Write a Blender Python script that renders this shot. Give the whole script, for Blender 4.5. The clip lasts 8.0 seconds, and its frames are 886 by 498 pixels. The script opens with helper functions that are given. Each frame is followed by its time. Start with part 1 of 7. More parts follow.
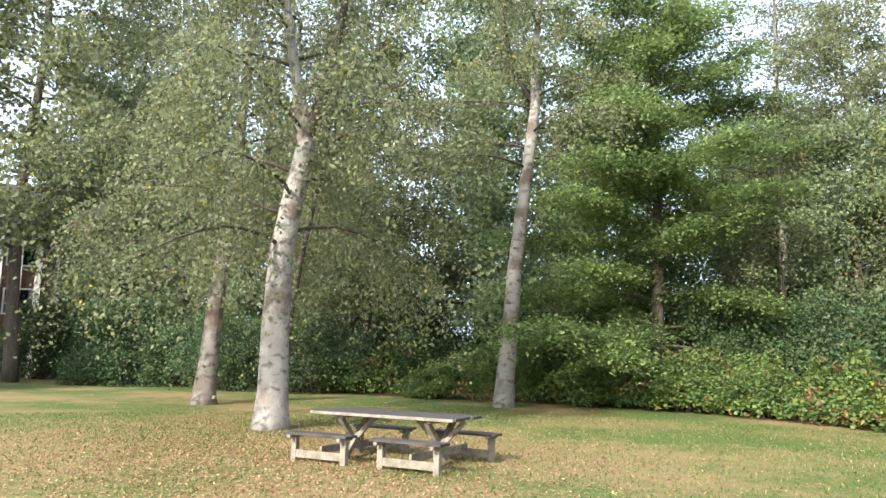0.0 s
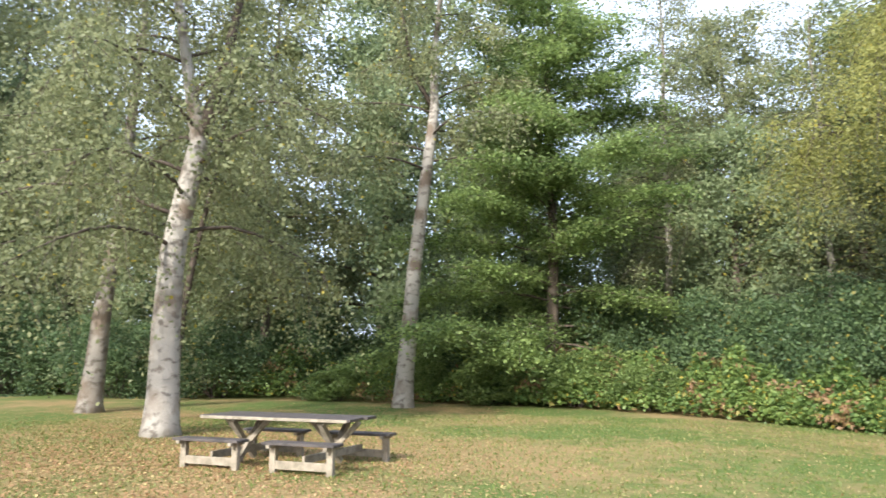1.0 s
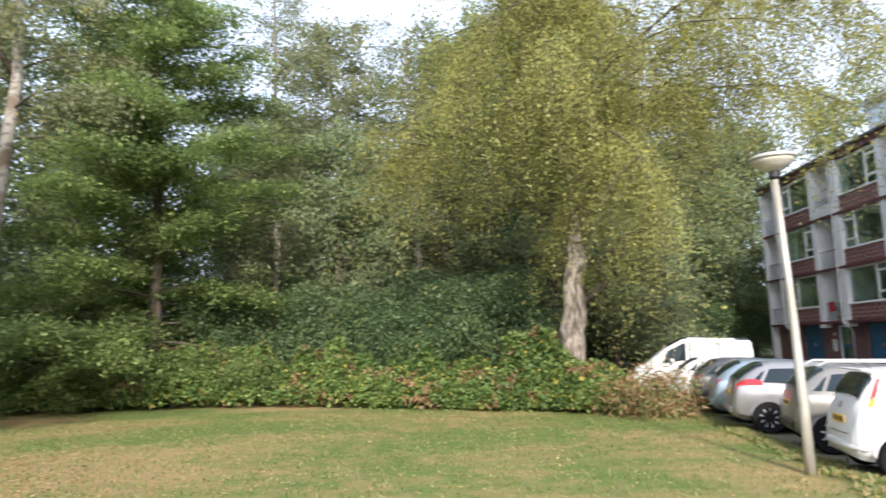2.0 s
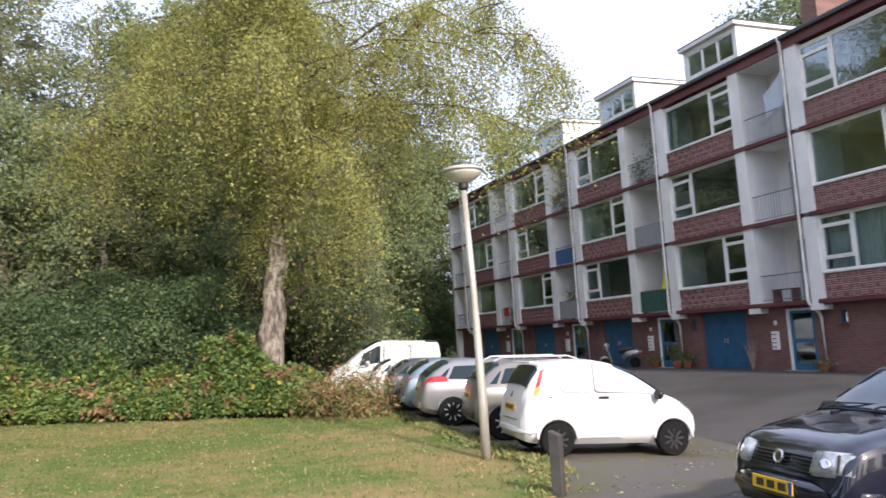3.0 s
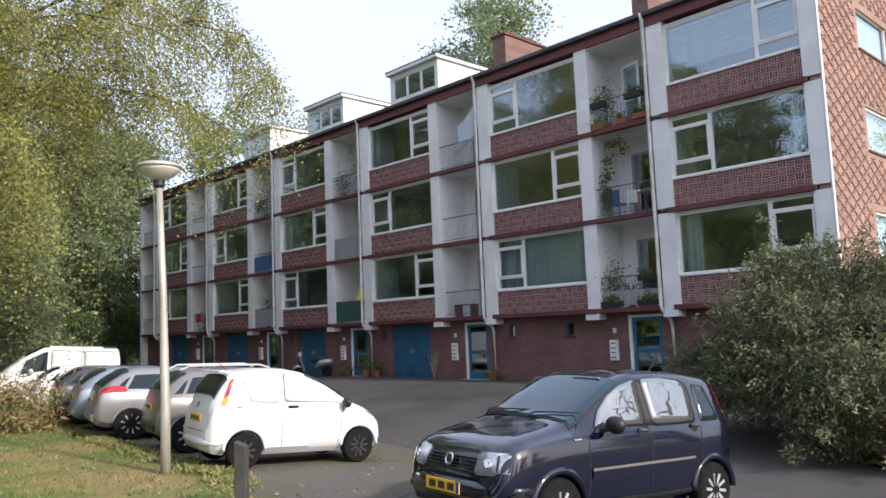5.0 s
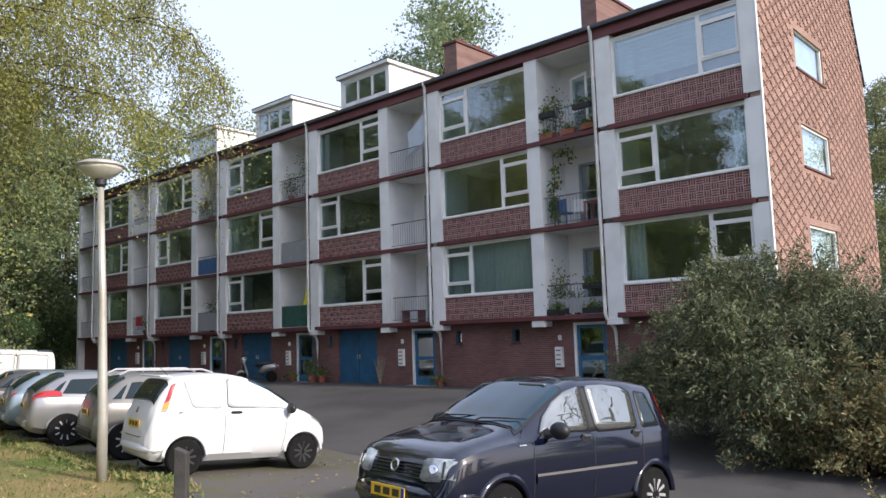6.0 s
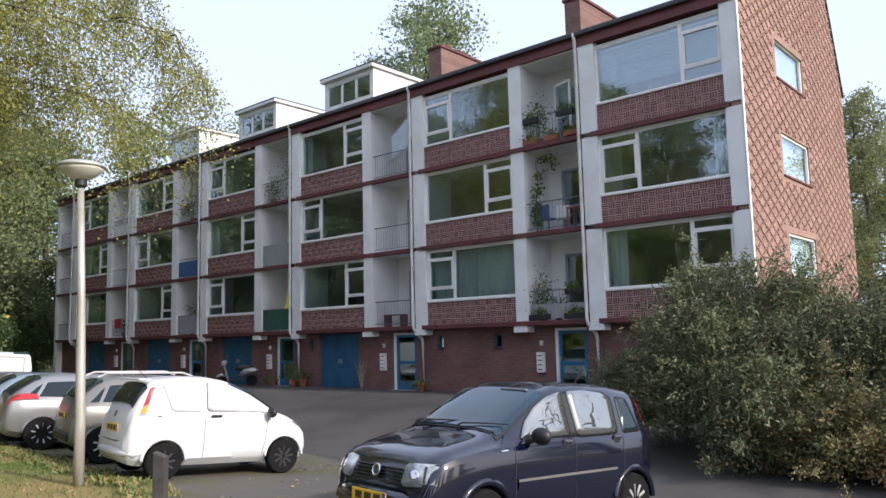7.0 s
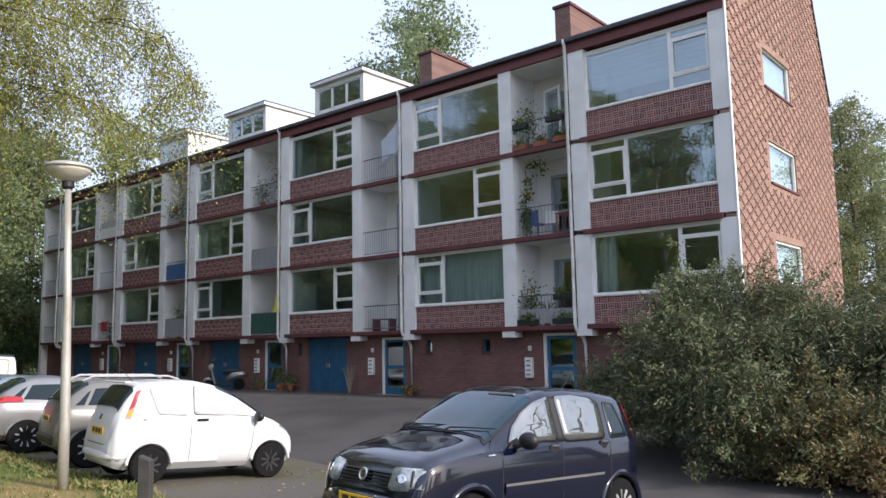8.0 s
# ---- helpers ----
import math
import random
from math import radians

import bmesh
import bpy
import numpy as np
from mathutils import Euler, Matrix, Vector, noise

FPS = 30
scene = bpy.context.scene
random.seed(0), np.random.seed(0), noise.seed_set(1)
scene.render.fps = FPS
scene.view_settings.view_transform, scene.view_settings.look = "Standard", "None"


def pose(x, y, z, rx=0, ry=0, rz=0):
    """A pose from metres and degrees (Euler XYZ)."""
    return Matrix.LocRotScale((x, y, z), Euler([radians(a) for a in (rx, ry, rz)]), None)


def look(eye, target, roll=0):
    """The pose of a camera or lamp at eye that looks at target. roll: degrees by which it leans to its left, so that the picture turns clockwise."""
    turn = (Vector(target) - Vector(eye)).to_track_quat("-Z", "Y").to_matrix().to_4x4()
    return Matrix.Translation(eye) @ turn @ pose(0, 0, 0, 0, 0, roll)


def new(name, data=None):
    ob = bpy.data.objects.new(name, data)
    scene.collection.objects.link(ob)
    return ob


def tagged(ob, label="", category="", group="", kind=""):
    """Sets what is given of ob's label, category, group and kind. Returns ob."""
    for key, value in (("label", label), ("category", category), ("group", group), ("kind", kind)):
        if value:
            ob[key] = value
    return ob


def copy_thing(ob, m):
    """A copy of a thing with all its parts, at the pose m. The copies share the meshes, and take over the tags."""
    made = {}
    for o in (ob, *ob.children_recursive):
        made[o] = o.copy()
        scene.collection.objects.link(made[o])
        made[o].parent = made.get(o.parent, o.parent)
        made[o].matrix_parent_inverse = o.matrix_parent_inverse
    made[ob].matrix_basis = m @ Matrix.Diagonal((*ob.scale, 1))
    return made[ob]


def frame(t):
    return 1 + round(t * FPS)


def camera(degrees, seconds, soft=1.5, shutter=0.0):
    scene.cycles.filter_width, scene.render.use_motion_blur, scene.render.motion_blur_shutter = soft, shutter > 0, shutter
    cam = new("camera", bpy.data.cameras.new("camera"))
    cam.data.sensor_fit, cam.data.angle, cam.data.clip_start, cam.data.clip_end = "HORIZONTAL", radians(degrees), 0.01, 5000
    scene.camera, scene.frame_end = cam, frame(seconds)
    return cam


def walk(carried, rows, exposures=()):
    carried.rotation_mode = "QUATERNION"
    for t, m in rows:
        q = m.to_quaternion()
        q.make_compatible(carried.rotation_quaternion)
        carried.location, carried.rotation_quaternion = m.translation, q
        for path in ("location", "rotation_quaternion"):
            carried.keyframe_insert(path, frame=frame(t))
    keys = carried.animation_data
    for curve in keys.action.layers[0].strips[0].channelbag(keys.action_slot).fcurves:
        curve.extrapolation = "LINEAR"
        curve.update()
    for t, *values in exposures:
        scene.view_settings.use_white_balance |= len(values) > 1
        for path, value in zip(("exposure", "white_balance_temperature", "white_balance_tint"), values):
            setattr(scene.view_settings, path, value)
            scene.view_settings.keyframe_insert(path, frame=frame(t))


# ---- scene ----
cam = camera(60.4, 8.0, soft=1.5, shutter=0.2)
PATH = [
    (0.0, (10.775, -19.857, 1.936), (6.833, -22.853, 2.634), 1.10),
    (0.5, (10.775, -19.758, 1.925), (6.775, -22.673, 2.633), 0.84),
    (1.0, (10.801, -19.656, 1.918), (6.512, -22.125, 2.632), 0.12),
    (1.5, (10.864, -19.539, 1.934), (6.133, -21.008, 2.615), -1.13),
    (2.0, (10.847, -19.567, 1.942), (5.887, -19.654, 2.567), -2.56),
    (2.2, (10.832, -19.590, 1.927), (5.887, -19.173, 2.538), -2.74),
    (3.3, (10.827, -19.591, 1.805), (6.353, -17.429, 2.362), -3.60),
    (3.5, (10.821, -19.581, 1.800), (6.452, -17.211, 2.349), -3.53),
    (4.0, (10.847, -19.573, 1.828), (6.741, -16.769, 2.353), -3.17),
    (4.5, (10.843, -19.565, 1.825), (7.016, -16.390, 2.348), -2.66),
    (5.0, (10.869, -19.604, 1.838), (7.278, -16.165, 2.364), -2.31),
    (6.5, (10.870, -19.619, 1.836), (7.577, -15.900, 2.402), -1.62),
    (7.0, (10.863, -19.623, 1.838), (7.607, -15.873, 2.417), -1.44),
    (7.5, (10.867, -19.623, 1.834), (7.641, -15.850, 2.428), -1.29),
    (8.0, (10.868, -19.624, 1.831), (7.669, -15.830, 2.440), -1.12),
]
walk(cam, [(t, look(eye, target, roll)) for t, eye, target, roll in PATH],
     exposures=[(0.0, 1.27, 6350, 10), (1.5, 1.20, 6450, 11), (2.2, 0.88, 6550, 14), (3.3, 0.76, 6600, 17), (4.5, 0.62, 6550, 15), (8.0, 0.47, 6450, 14)])

# ---- sky and sun ----
SUN_ELEV, SUN_AZ = 30.0, 4.0      # degrees; azimuth counted from +x towards +y
world = bpy.data.worlds.new("sky")
scene.world = world
world.use_nodes = True
wn = world.node_tree.nodes
sky = wn.new("ShaderNodeTexSky")
sky.sky_type = "NISHITA"
sky.sun_disc = False
sky.sun_elevation = radians(SUN_ELEV)
sky.sun_rotation = radians(90.0 - SUN_AZ)
sky.air_density, sky.dust_density, sky.ozone_density = 1.0, 3.5, 1.0
haze = wn.new("ShaderNodeMix")
haze.data_type = "RGBA"
haze.inputs[0].default_value = 0.62
haze.inputs[7].default_value = (5.85, 6.7, 8.5, 1)      # thin bright cloud veil over the blue
wn["Background"].inputs["Strength"].default_value = 0.15
world.node_tree.links.new(sky.outputs[0], haze.inputs[6])
world.node_tree.links.new(haze.outputs[2], wn["Background"].inputs["Color"])
sun_data = bpy.data.lights.new("sun", "SUN")
sun_data.energy, sun_data.angle, sun_data.color = 3.4, radians(3.0), (1.0, 0.95, 0.86)
sun = new("sun", sun_data)
el, az = radians(SUN_ELEV), radians(SUN_AZ)
sun_from = Vector((math.cos(el) * math.cos(az), math.cos(el) * math.sin(az), math.sin(el)))
sun.matrix_world = look(sun_from * 60, (0, 0, 0))


# ---- building helpers ----
def mat(name, color, rough=0.6, metal=0.0, spots=None, scale=6.0, bump=0.0, fine=60.0, var=0.12, island=0.0,
        randomise=0.0, coat=0.0, spec=0.5, stretch=(1, 1, 1)):
    """A node material: base colour, two scales of variation, optional second colour in patches, relief."""
    m = bpy.data.materials.new(name)
    m.use_nodes = True
    nt = m.node_tree
    n, lk = nt.nodes, nt.links.new
    b = n["Principled BSDF"]
    b.inputs["Roughness"].default_value = rough
    b.inputs["Metallic"].default_value = metal
    b.inputs["Coat Weight"].default_value = coat
    b.inputs["Specular IOR Level"].default_value = spec
    tc, mp = n.new("ShaderNodeTexCoord"), n.new("ShaderNodeMapping")
    mp.inputs["Scale"].default_value = stretch
    lk(tc.outputs["Object"], mp.inputs[0])
    big, small = n.new("ShaderNodeTexNoise"), n.new("ShaderNodeTexNoise")
    big.inputs["Scale"].default_value, big.inputs["Detail"].default_value = scale, 4
    small.inputs["Scale"].default_value, small.inputs["Detail"].default_value = fine, 2
    lk(mp.outputs[0], big.inputs["Vector"]), lk(mp.outputs[0], small.inputs["Vector"])
    col = n.new("ShaderNodeMix")
    col.data_type = "RGBA"
    c1 = (*color, 1)
    c2 = (*(spots or [c * (1 - 2.2 * var) for c in color]), 1)
    ramp = n.new("ShaderNodeValToRGB")
    ramp.color_ramp.elements[0].position, ramp.color_ramp.elements[1].position = 0.42, 0.66
    lk(big.outputs["Fac"], ramp.inputs[0])
    col.inputs[6].default_value, col.inputs[7].default_value = c1, c2
    lk(ramp.outputs[0], col.inputs[0])
    hsv = n.new("ShaderNodeHueSaturation")
    mr = n.new("ShaderNodeMapRange")
    mr.inputs[3].default_value, mr.inputs[4].default_value = 1 - 1.6 * var, 1 + 1.6 * var
    lk(small.outputs["Fac"], mr.inputs[0])
    value = mr.outputs[0]
    for amount, source in ((island, "geo"), (randomise, "obj")):
        if amount:
            src = n.new("ShaderNodeNewGeometry").outputs["Random Per Island"] if source == "geo" else n.new("ShaderNodeObjectInfo").outputs["Random"]
            r2, mul = n.new("ShaderNodeMapRange"), n.new("ShaderNodeMath")
            r2.inputs[3].default_value, r2.inputs[4].default_value = 1 - amount, 1 + amount
            mul.operation = "MULTIPLY"
            lk(src, r2.inputs[0]), lk(value, mul.inputs[0]), lk(r2.outputs[0], mul.inputs[1])
            value = mul.outputs[0]
    lk(value, hsv.inputs["Value"])
    lk(col.outputs[2], hsv.inputs["Color"])
    lk(hsv.outputs[0], b.inputs["Base Color"])
    if bump:
        bm_ = n.new("ShaderNodeBump")
        bm_.inputs["Strength"].default_value, bm_.inputs["Distance"].default_value = bump, 0.02
        lk(small.outputs["Fac"], bm_.inputs["Height"])
        lk(bm_.outputs[0], b.inputs["Normal"])
    return m


def leaf_mat(name, dark, light, autumn=None, share=0.05, through_light=0.35, patch=0.35):
    """Leaf colours per leaf, drifting slowly over the crown; a share of leaves has turned."""
    m = bpy.data.materials.new(name)
    m.use_nodes = True
    nt = m.node_tree
    n, lk = nt.nodes, nt.links.new
    out = n["Material Output"]
    b = n["Principled BSDF"]
    b.inputs["Roughness"].default_value = 0.5
    b.inputs["Specular IOR Level"].default_value = 0.35
    geo = n.new("ShaderNodeNewGeometry")
    tc = n.new("ShaderNodeTexCoord")
    nz = n.new("ShaderNodeTexNoise")
    nz.inputs["Scale"].default_value, nz.inputs["Detail"].default_value = patch, 3
    lk(tc.outputs["Object"], nz.inputs["Vector"])
    add = n.new("ShaderNodeMath")
    add.operation = "MULTIPLY_ADD"
    add.inputs[1].default_value, add.inputs[2].default_value = 0.55, -0.1
    lk(geo.outputs["Random Per Island"], add.inputs[0])
    sm = n.new("ShaderNodeMath")
    sm.operation = "ADD"
    lk(add.outputs[0], sm.inputs[0]), lk(nz.outputs["Fac"], sm.inputs[1])
    ramp = n.new("ShaderNodeValToRGB")
    e = ramp.color_ramp.elements
    e[0].position, e[0].color = 0.35, (*dark, 1)
    e[1].position, e[1].color = 0.95, (*light, 1)
    lk(sm.outputs[0], ramp.inputs[0])
    colour = ramp.outputs[0]
    if autumn:
        gt = n.new("ShaderNodeMath")
        gt.operation = "LESS_THAN"
        mulr = n.new("ShaderNodeMath")
        mulr.operation = "FRACT"
        k = n.new("ShaderNodeMath")
        k.operation = "MULTIPLY"
        k.inputs[1].default_value = 37.7
        lk(geo.outputs["Random Per Island"], k.inputs[0]), lk(k.outputs[0], mulr.inputs[0])
        lk(mulr.outputs[0], gt.inputs[0])
        gt.inputs[1].default_value = share
        mx = n.new("ShaderNodeMix")
        mx.data_type = "RGBA"
        lk(gt.outputs[0], mx.inputs[0]), lk(colour, mx.inputs[6])
        mx.inputs[7].default_value = (*autumn, 1)
        colour = mx.outputs[2]
    lk(colour, b.inputs["Base Color"])
    tr = n.new("ShaderNodeBsdfTranslucent")
    lk(colour, tr.inputs["Color"])
    mixs = n.new("ShaderNodeMixShader")
    mixs.inputs[0].default_value = through_light
    lk(b.outputs[0], mixs.inputs[1]), lk(tr.outputs[0], mixs.inputs[2])
    lk(mixs.outputs[0], out.inputs["Surface"])
    return m


def glass_mat(name, tint=(0.86, 0.92, 0.91), see=0.7, gloss=0.10):
    """A pane: mirror-like by angle, clear behind it."""
    m = bpy.data.materials.new(name)
    m.use_nodes = True
    n, lk = m.node_tree.nodes, m.node_tree.links.new
    lw, pw, ma = n.new("ShaderNodeLayerWeight"), n.new("ShaderNodeMath"), n.new("ShaderNodeMath")
    gl, tr, mx = n.new("ShaderNodeBsdfGlossy"), n.new("ShaderNodeBsdfTransparent"), n.new("ShaderNodeMixShader")
    lw.inputs["Blend"].default_value = 0.5
    pw.operation, ma.operation = "POWER", "MULTIPLY_ADD"
    pw.inputs[1].default_value = 4.0
    ma.inputs[1].default_value, ma.inputs[2].default_value = 0.85, gloss
    gl.inputs["Roughness"].default_value = 0.0
    gl.inputs["Color"].default_value = (0.88, 0.95, 1, 1)
    tr.inputs["Color"].default_value = (*[c * see for c in tint], 1)
    lk(lw.outputs["Facing"], pw.inputs[0]), lk(pw.outputs[0], ma.inputs[0])
    lk(ma.outputs[0], mx.inputs[0]), lk(tr.outputs[0], mx.inputs[1]), lk(gl.outputs[0], mx.inputs[2])
    lk(mx.outputs[0], n["Material Output"].inputs["Surface"])
    return m


def box(bm, x0, x1, y0, y1, z0, z1, bevel=0.0):
    """An axis-aligned box added to bm."""
    r = bmesh.ops.create_cube(bm, size=1.0, matrix=Matrix.LocRotScale(((x0 + x1) / 2, (y0 + y1) / 2, (z0 + z1) / 2), None, (abs(x1 - x0), abs(y1 - y0), abs(z1 - z0))))
    if bevel:
        bmesh.ops.bevel(bm, geom=list({e for v in r["verts"] for e in v.link_edges}), offset=bevel, segments=1, affect="EDGES")
    return r["verts"]


def beam(bm, p, q, w, h, bevel=0.004):
    """A squared timber from p to q, w wide and h high."""
    p, q = Vector(p), Vector(q)
    turn = (q - p).to_track_quat("Y", "Z").to_matrix().to_4x4()
    r = bmesh.ops.create_cube(bm, size=1.0, matrix=Matrix.Translation((p + q) / 2) @ turn @ Matrix.Diagonal((w, (q - p).length, h, 1)))
    if bevel:
        bmesh.ops.bevel(bm, geom=list({e for v in r["verts"] for e in v.link_edges}), offset=bevel, segments=1, affect="EDGES")


def rod(bm, p, q, r0, r1=None, seg=8):
    """A round rod from p to q."""
    p, q = Vector(p), Vector(q)
    turn = (q - p).to_track_quat("Z", "Y").to_matrix().to_4x4()
    bmesh.ops.create_cone(bm, cap_ends=True, segments=seg, radius1=r0, radius2=r0 if r1 is None else r1, depth=(q - p).length, matrix=Matrix.Translation((p + q) / 2) @ turn)


def tube(bm, pts, radii, seg=8, cap=True):
    """A bent, tapered tube through pts."""
    rings = []
    for i, p in enumerate(pts):
        p = Vector(p)
        d = Vector(pts[min(i + 1, len(pts) - 1)]) - Vector(pts[max(i - 1, 0)])
        q = Vector((0, 0, 1)).rotation_difference(d)
        rings.append([bm.verts.new(p + q @ Vector((radii[i] * math.cos(a), radii[i] * math.sin(a), 0))) for a in (2 * math.pi * k / seg for k in range(seg))])
    for a, b in zip(rings, rings[1:]):
        for k in range(seg):
            bm.faces.new((a[k], a[(k + 1) % seg], b[(k + 1) % seg], b[k]))
    if cap:
        bm.faces.new(rings[-1]), bm.faces.new(rings[0][::-1])


def lathe(bm, profile, seg=20, at=(0, 0, 0), axis="Z"):
    """A turned body from (radius, height) pairs."""
    rings = []
    for r, h in profile:
        ring = []
        for k in range(seg):
            a = 2 * math.pi * k / seg
            v = Vector((r * math.cos(a), r * math.sin(a), h))
            if axis == "Y":
                v = Vector((v.x, v.z, v.y))
            ring.append(bm.verts.new(v + Vector(at)))
        rings.append(ring)
    for a, b in zip(rings, rings[1:]):
        for k in range(seg):
            bm.faces.new((a[k], a[(k + 1) % seg], b[(k + 1) % seg], b[k]))
    bm.faces.new(rings[0][::-1]), bm.faces.new(rings[-1])


def part(name, bm, material, parent=None, label="", smooth=False):
    """Links bm as one mesh object, under a thing or a part if one is given."""
    me = bpy.data.meshes.new(name)
    if smooth:
        for f in bm.faces:
            f.smooth = True
    bmesh.ops.recalc_face_normals(bm, faces=bm.faces)
    bm.to_mesh(me)
    bm.free()
    for one in (material if isinstance(material, (list, tuple)) else [material]):
        me.materials.append(one)
    ob = new(name, me)
    if parent:
        ob.parent = parent
    if label:
        ob["label"] = label
    return ob


def thing(name, at, label, category, group="", kind="", rz=0.0):
    """An empty at a thing's base."""
    e = new(name)
    e.empty_display_size = 0.2
    e.matrix_world = pose(*at, 0, 0, rz)
    return tagged(e, label, category, group, kind)


def raw_mesh(name, verts, faces, material, uvless=True, smooth=False):
    """A mesh from arrays: verts (n, 3), faces (m, 3 or 4)."""
    me = bpy.data.meshes.new(name)
    nv, (nf, k) = len(verts), faces.shape
    me.vertices.add(nv)
    me.vertices.foreach_set("co", np.ascontiguousarray(verts, dtype=np.float32).ravel())
    me.loops.add(nf * k)
    me.loops.foreach_set("vertex_index", np.ascontiguousarray(faces, dtype=np.int32).ravel())
    me.polygons.add(nf)
    me.polygons.foreach_set("loop_start", np.arange(0, nf * k, k, dtype=np.int32))
    me.polygons.foreach_set("loop_total", np.full(nf, k, dtype=np.int32))
    if smooth:
        me.polygons.foreach_set("use_smooth", np.ones(nf, dtype=bool))
    me.update(calc_edges=True)
    me.materials.append(material)
    return me


def leaves(name, centres, size, material, rng, droop=0.3, long=1.5, flat=0.0):
    """Leaf blades round the given centres: each a pointed blade, folded a little along its rib. flat: 1 keeps them level."""
    n = len(centres)
    s = size * rng.uniform(0.6, 1.35, n)[:, None]
    d = rng.normal(size=(n, 3))
    d[:, 2] = d[:, 2] * (1 - 0.8 * flat) - droop
    d /= np.linalg.norm(d, axis=1)[:, None]
    up = rng.normal(size=(n, 3)) * (1 - 0.75 * flat) + np.array([0, 0, 1.3 * flat + 0.25])
    side = np.cross(d, up)
    side /= np.linalg.norm(side, axis=1)[:, None] + 1e-9
    nrm = np.cross(side, d)
    a = centres - d * s * long * 0.5
    b = centres + side * s * 0.5 + nrm * s * 0.14 - d * s * 0.1
    c = centres + d * s * long * 0.5
    e = centres - side * s * 0.5 + nrm * s * 0.14 - d * s * 0.1
    verts = np.stack([a, b, c, e], 1).reshape(-1, 3)
    k = np.arange(n)[:, None] * 4
    faces = np.concatenate([k + [0, 1, 2], k + [0, 2, 3]], 1).reshape(-1, 3)
    return raw_mesh(name, verts, faces, material)

# ---- materials ----
M_WHITE = mat("white_painted_concrete", (0.78, 0.79, 0.79), 0.75, spots=(0.66, 0.67, 0.66), scale=0.9, bump=0.15, fine=40, var=0.05)
M_WHITE_IN = mat("white_plaster", (0.74, 0.73, 0.71), 0.8, spots=(0.66, 0.65, 0.63), scale=1.2, bump=0.1, fine=30, var=0.04)
M_FRAME = mat("white_window_paint", (0.80, 0.80, 0.78), 0.4, spots=(0.70, 0.70, 0.68), scale=2, var=0.04)
M_SILL = mat("pale_sill", (0.70, 0.69, 0.66), 0.7, scale=3, var=0.08)
M_LEDGE = mat("dark_red_painted_concrete", (0.135, 0.040, 0.042), 0.7, spots=(0.085, 0.03, 0.032), scale=1.5, bump=0.2, fine=50, var=0.12)
M_FASCIA = mat("dark_red_boarding", (0.14, 0.036, 0.040), 0.55, spots=(0.10, 0.025, 0.025), scale=1.0, var=0.1)
M_BRICK = mat("dark_red_brick", (0.225, 0.096, 0.088), 0.85, spots=(0.145, 0.070, 0.068), scale=7, bump=0.4, fine=70, var=0.14, randomise=0.4)
M_BRICK_FAR = mat("dark_red_brick_row", (0.225, 0.096, 0.088), 0.85, spots=(0.145, 0.070, 0.068), scale=7, bump=0.4, fine=70, var=0.14, island=0.4)
M_MORTAR = mat("pink_mortar", (0.56, 0.42, 0.40), 0.95, scale=4, bump=0.4, fine=120, var=0.1)
M_GABLE_STUD = mat("proud_gable_brick", (0.30, 0.178, 0.145), 0.9, scale=9, bump=0.3, fine=70, var=0.12, randomise=0.25)
M_GABLE_STUD_FAR = mat("proud_gable_brick_row", (0.30, 0.178, 0.145), 0.9, scale=9, bump=0.3, fine=70, var=0.12, island=0.25)
M_BLUE = mat("blue_painted_boards", (0.022, 0.112, 0.215), 0.5, spots=(0.018, 0.082, 0.165), scale=2.5, bump=0.15, fine=40, var=0.08)
M_BLUE_TRIM = mat("blue_frame_paint", (0.022, 0.125, 0.245), 0.45, scale=3, var=0.06)
M_DOORGREY = mat("grey_blue_door_paint", (0.30, 0.35, 0.40), 0.5, spots=(0.24, 0.29, 0.34), scale=2, var=0.05)
M_PIPE = mat("white_pipe", (0.70, 0.70, 0.69), 0.5, spots=(0.55, 0.55, 0.53), scale=2, var=0.05)
M_RAIL = mat("grey_iron", (0.16, 0.18, 0.20), 0.5, 0.3, scale=6, var=0.1)
M_TILE = mat("dark_roof_tile", (0.055, 0.05, 0.05), 0.75, spots=(0.03, 0.03, 0.028), scale=1.2, bump=0.3, fine=30, var=0.15)
M_GUTTER = mat("grey_zinc_gutter", (0.06, 0.06, 0.065), 0.5, 0.4, scale=2, var=0.1)
M_DORMER = mat("white_dormer_cladding", (0.78, 0.78, 0.76), 0.6, spots=(0.66, 0.66, 0.63), scale=1.2, var=0.04)
M_GLASS = glass_mat("window_glass", (0.83, 0.91, 0.92), 0.95, 0.17)
M_ROOM = mat("room_plaster", (0.50, 0.49, 0.44), 0.9, spots=(0.30, 0.29, 0.25), scale=0.7, var=0.1)
M_CURTAIN = mat("sheer_curtain", (0.62, 0.63, 0.60), 0.9, spots=(0.50, 0.52, 0.49), scale=5, var=0.06, stretch=(6, 6, 0.3))
M_STEEL = mat("galvanised_steel", (0.46, 0.45, 0.41), 0.5, 0.35, spots=(0.33, 0.30, 0.24), scale=3, var=0.1, stretch=(1, 1, 0.3))
M_WOOD = mat("weathered_wood", (0.30, 0.26, 0.20), 0.85, spots=(0.19, 0.165, 0.12), scale=4, bump=0.5, fine=45, var=0.16, stretch=(2, 2, 2))
M_WOOD_DARK = mat("dark_wet_wood", (0.075, 0.063, 0.058), 0.6, spots=(0.042, 0.036, 0.034), scale=5, bump=0.4, fine=45, var=0.2)
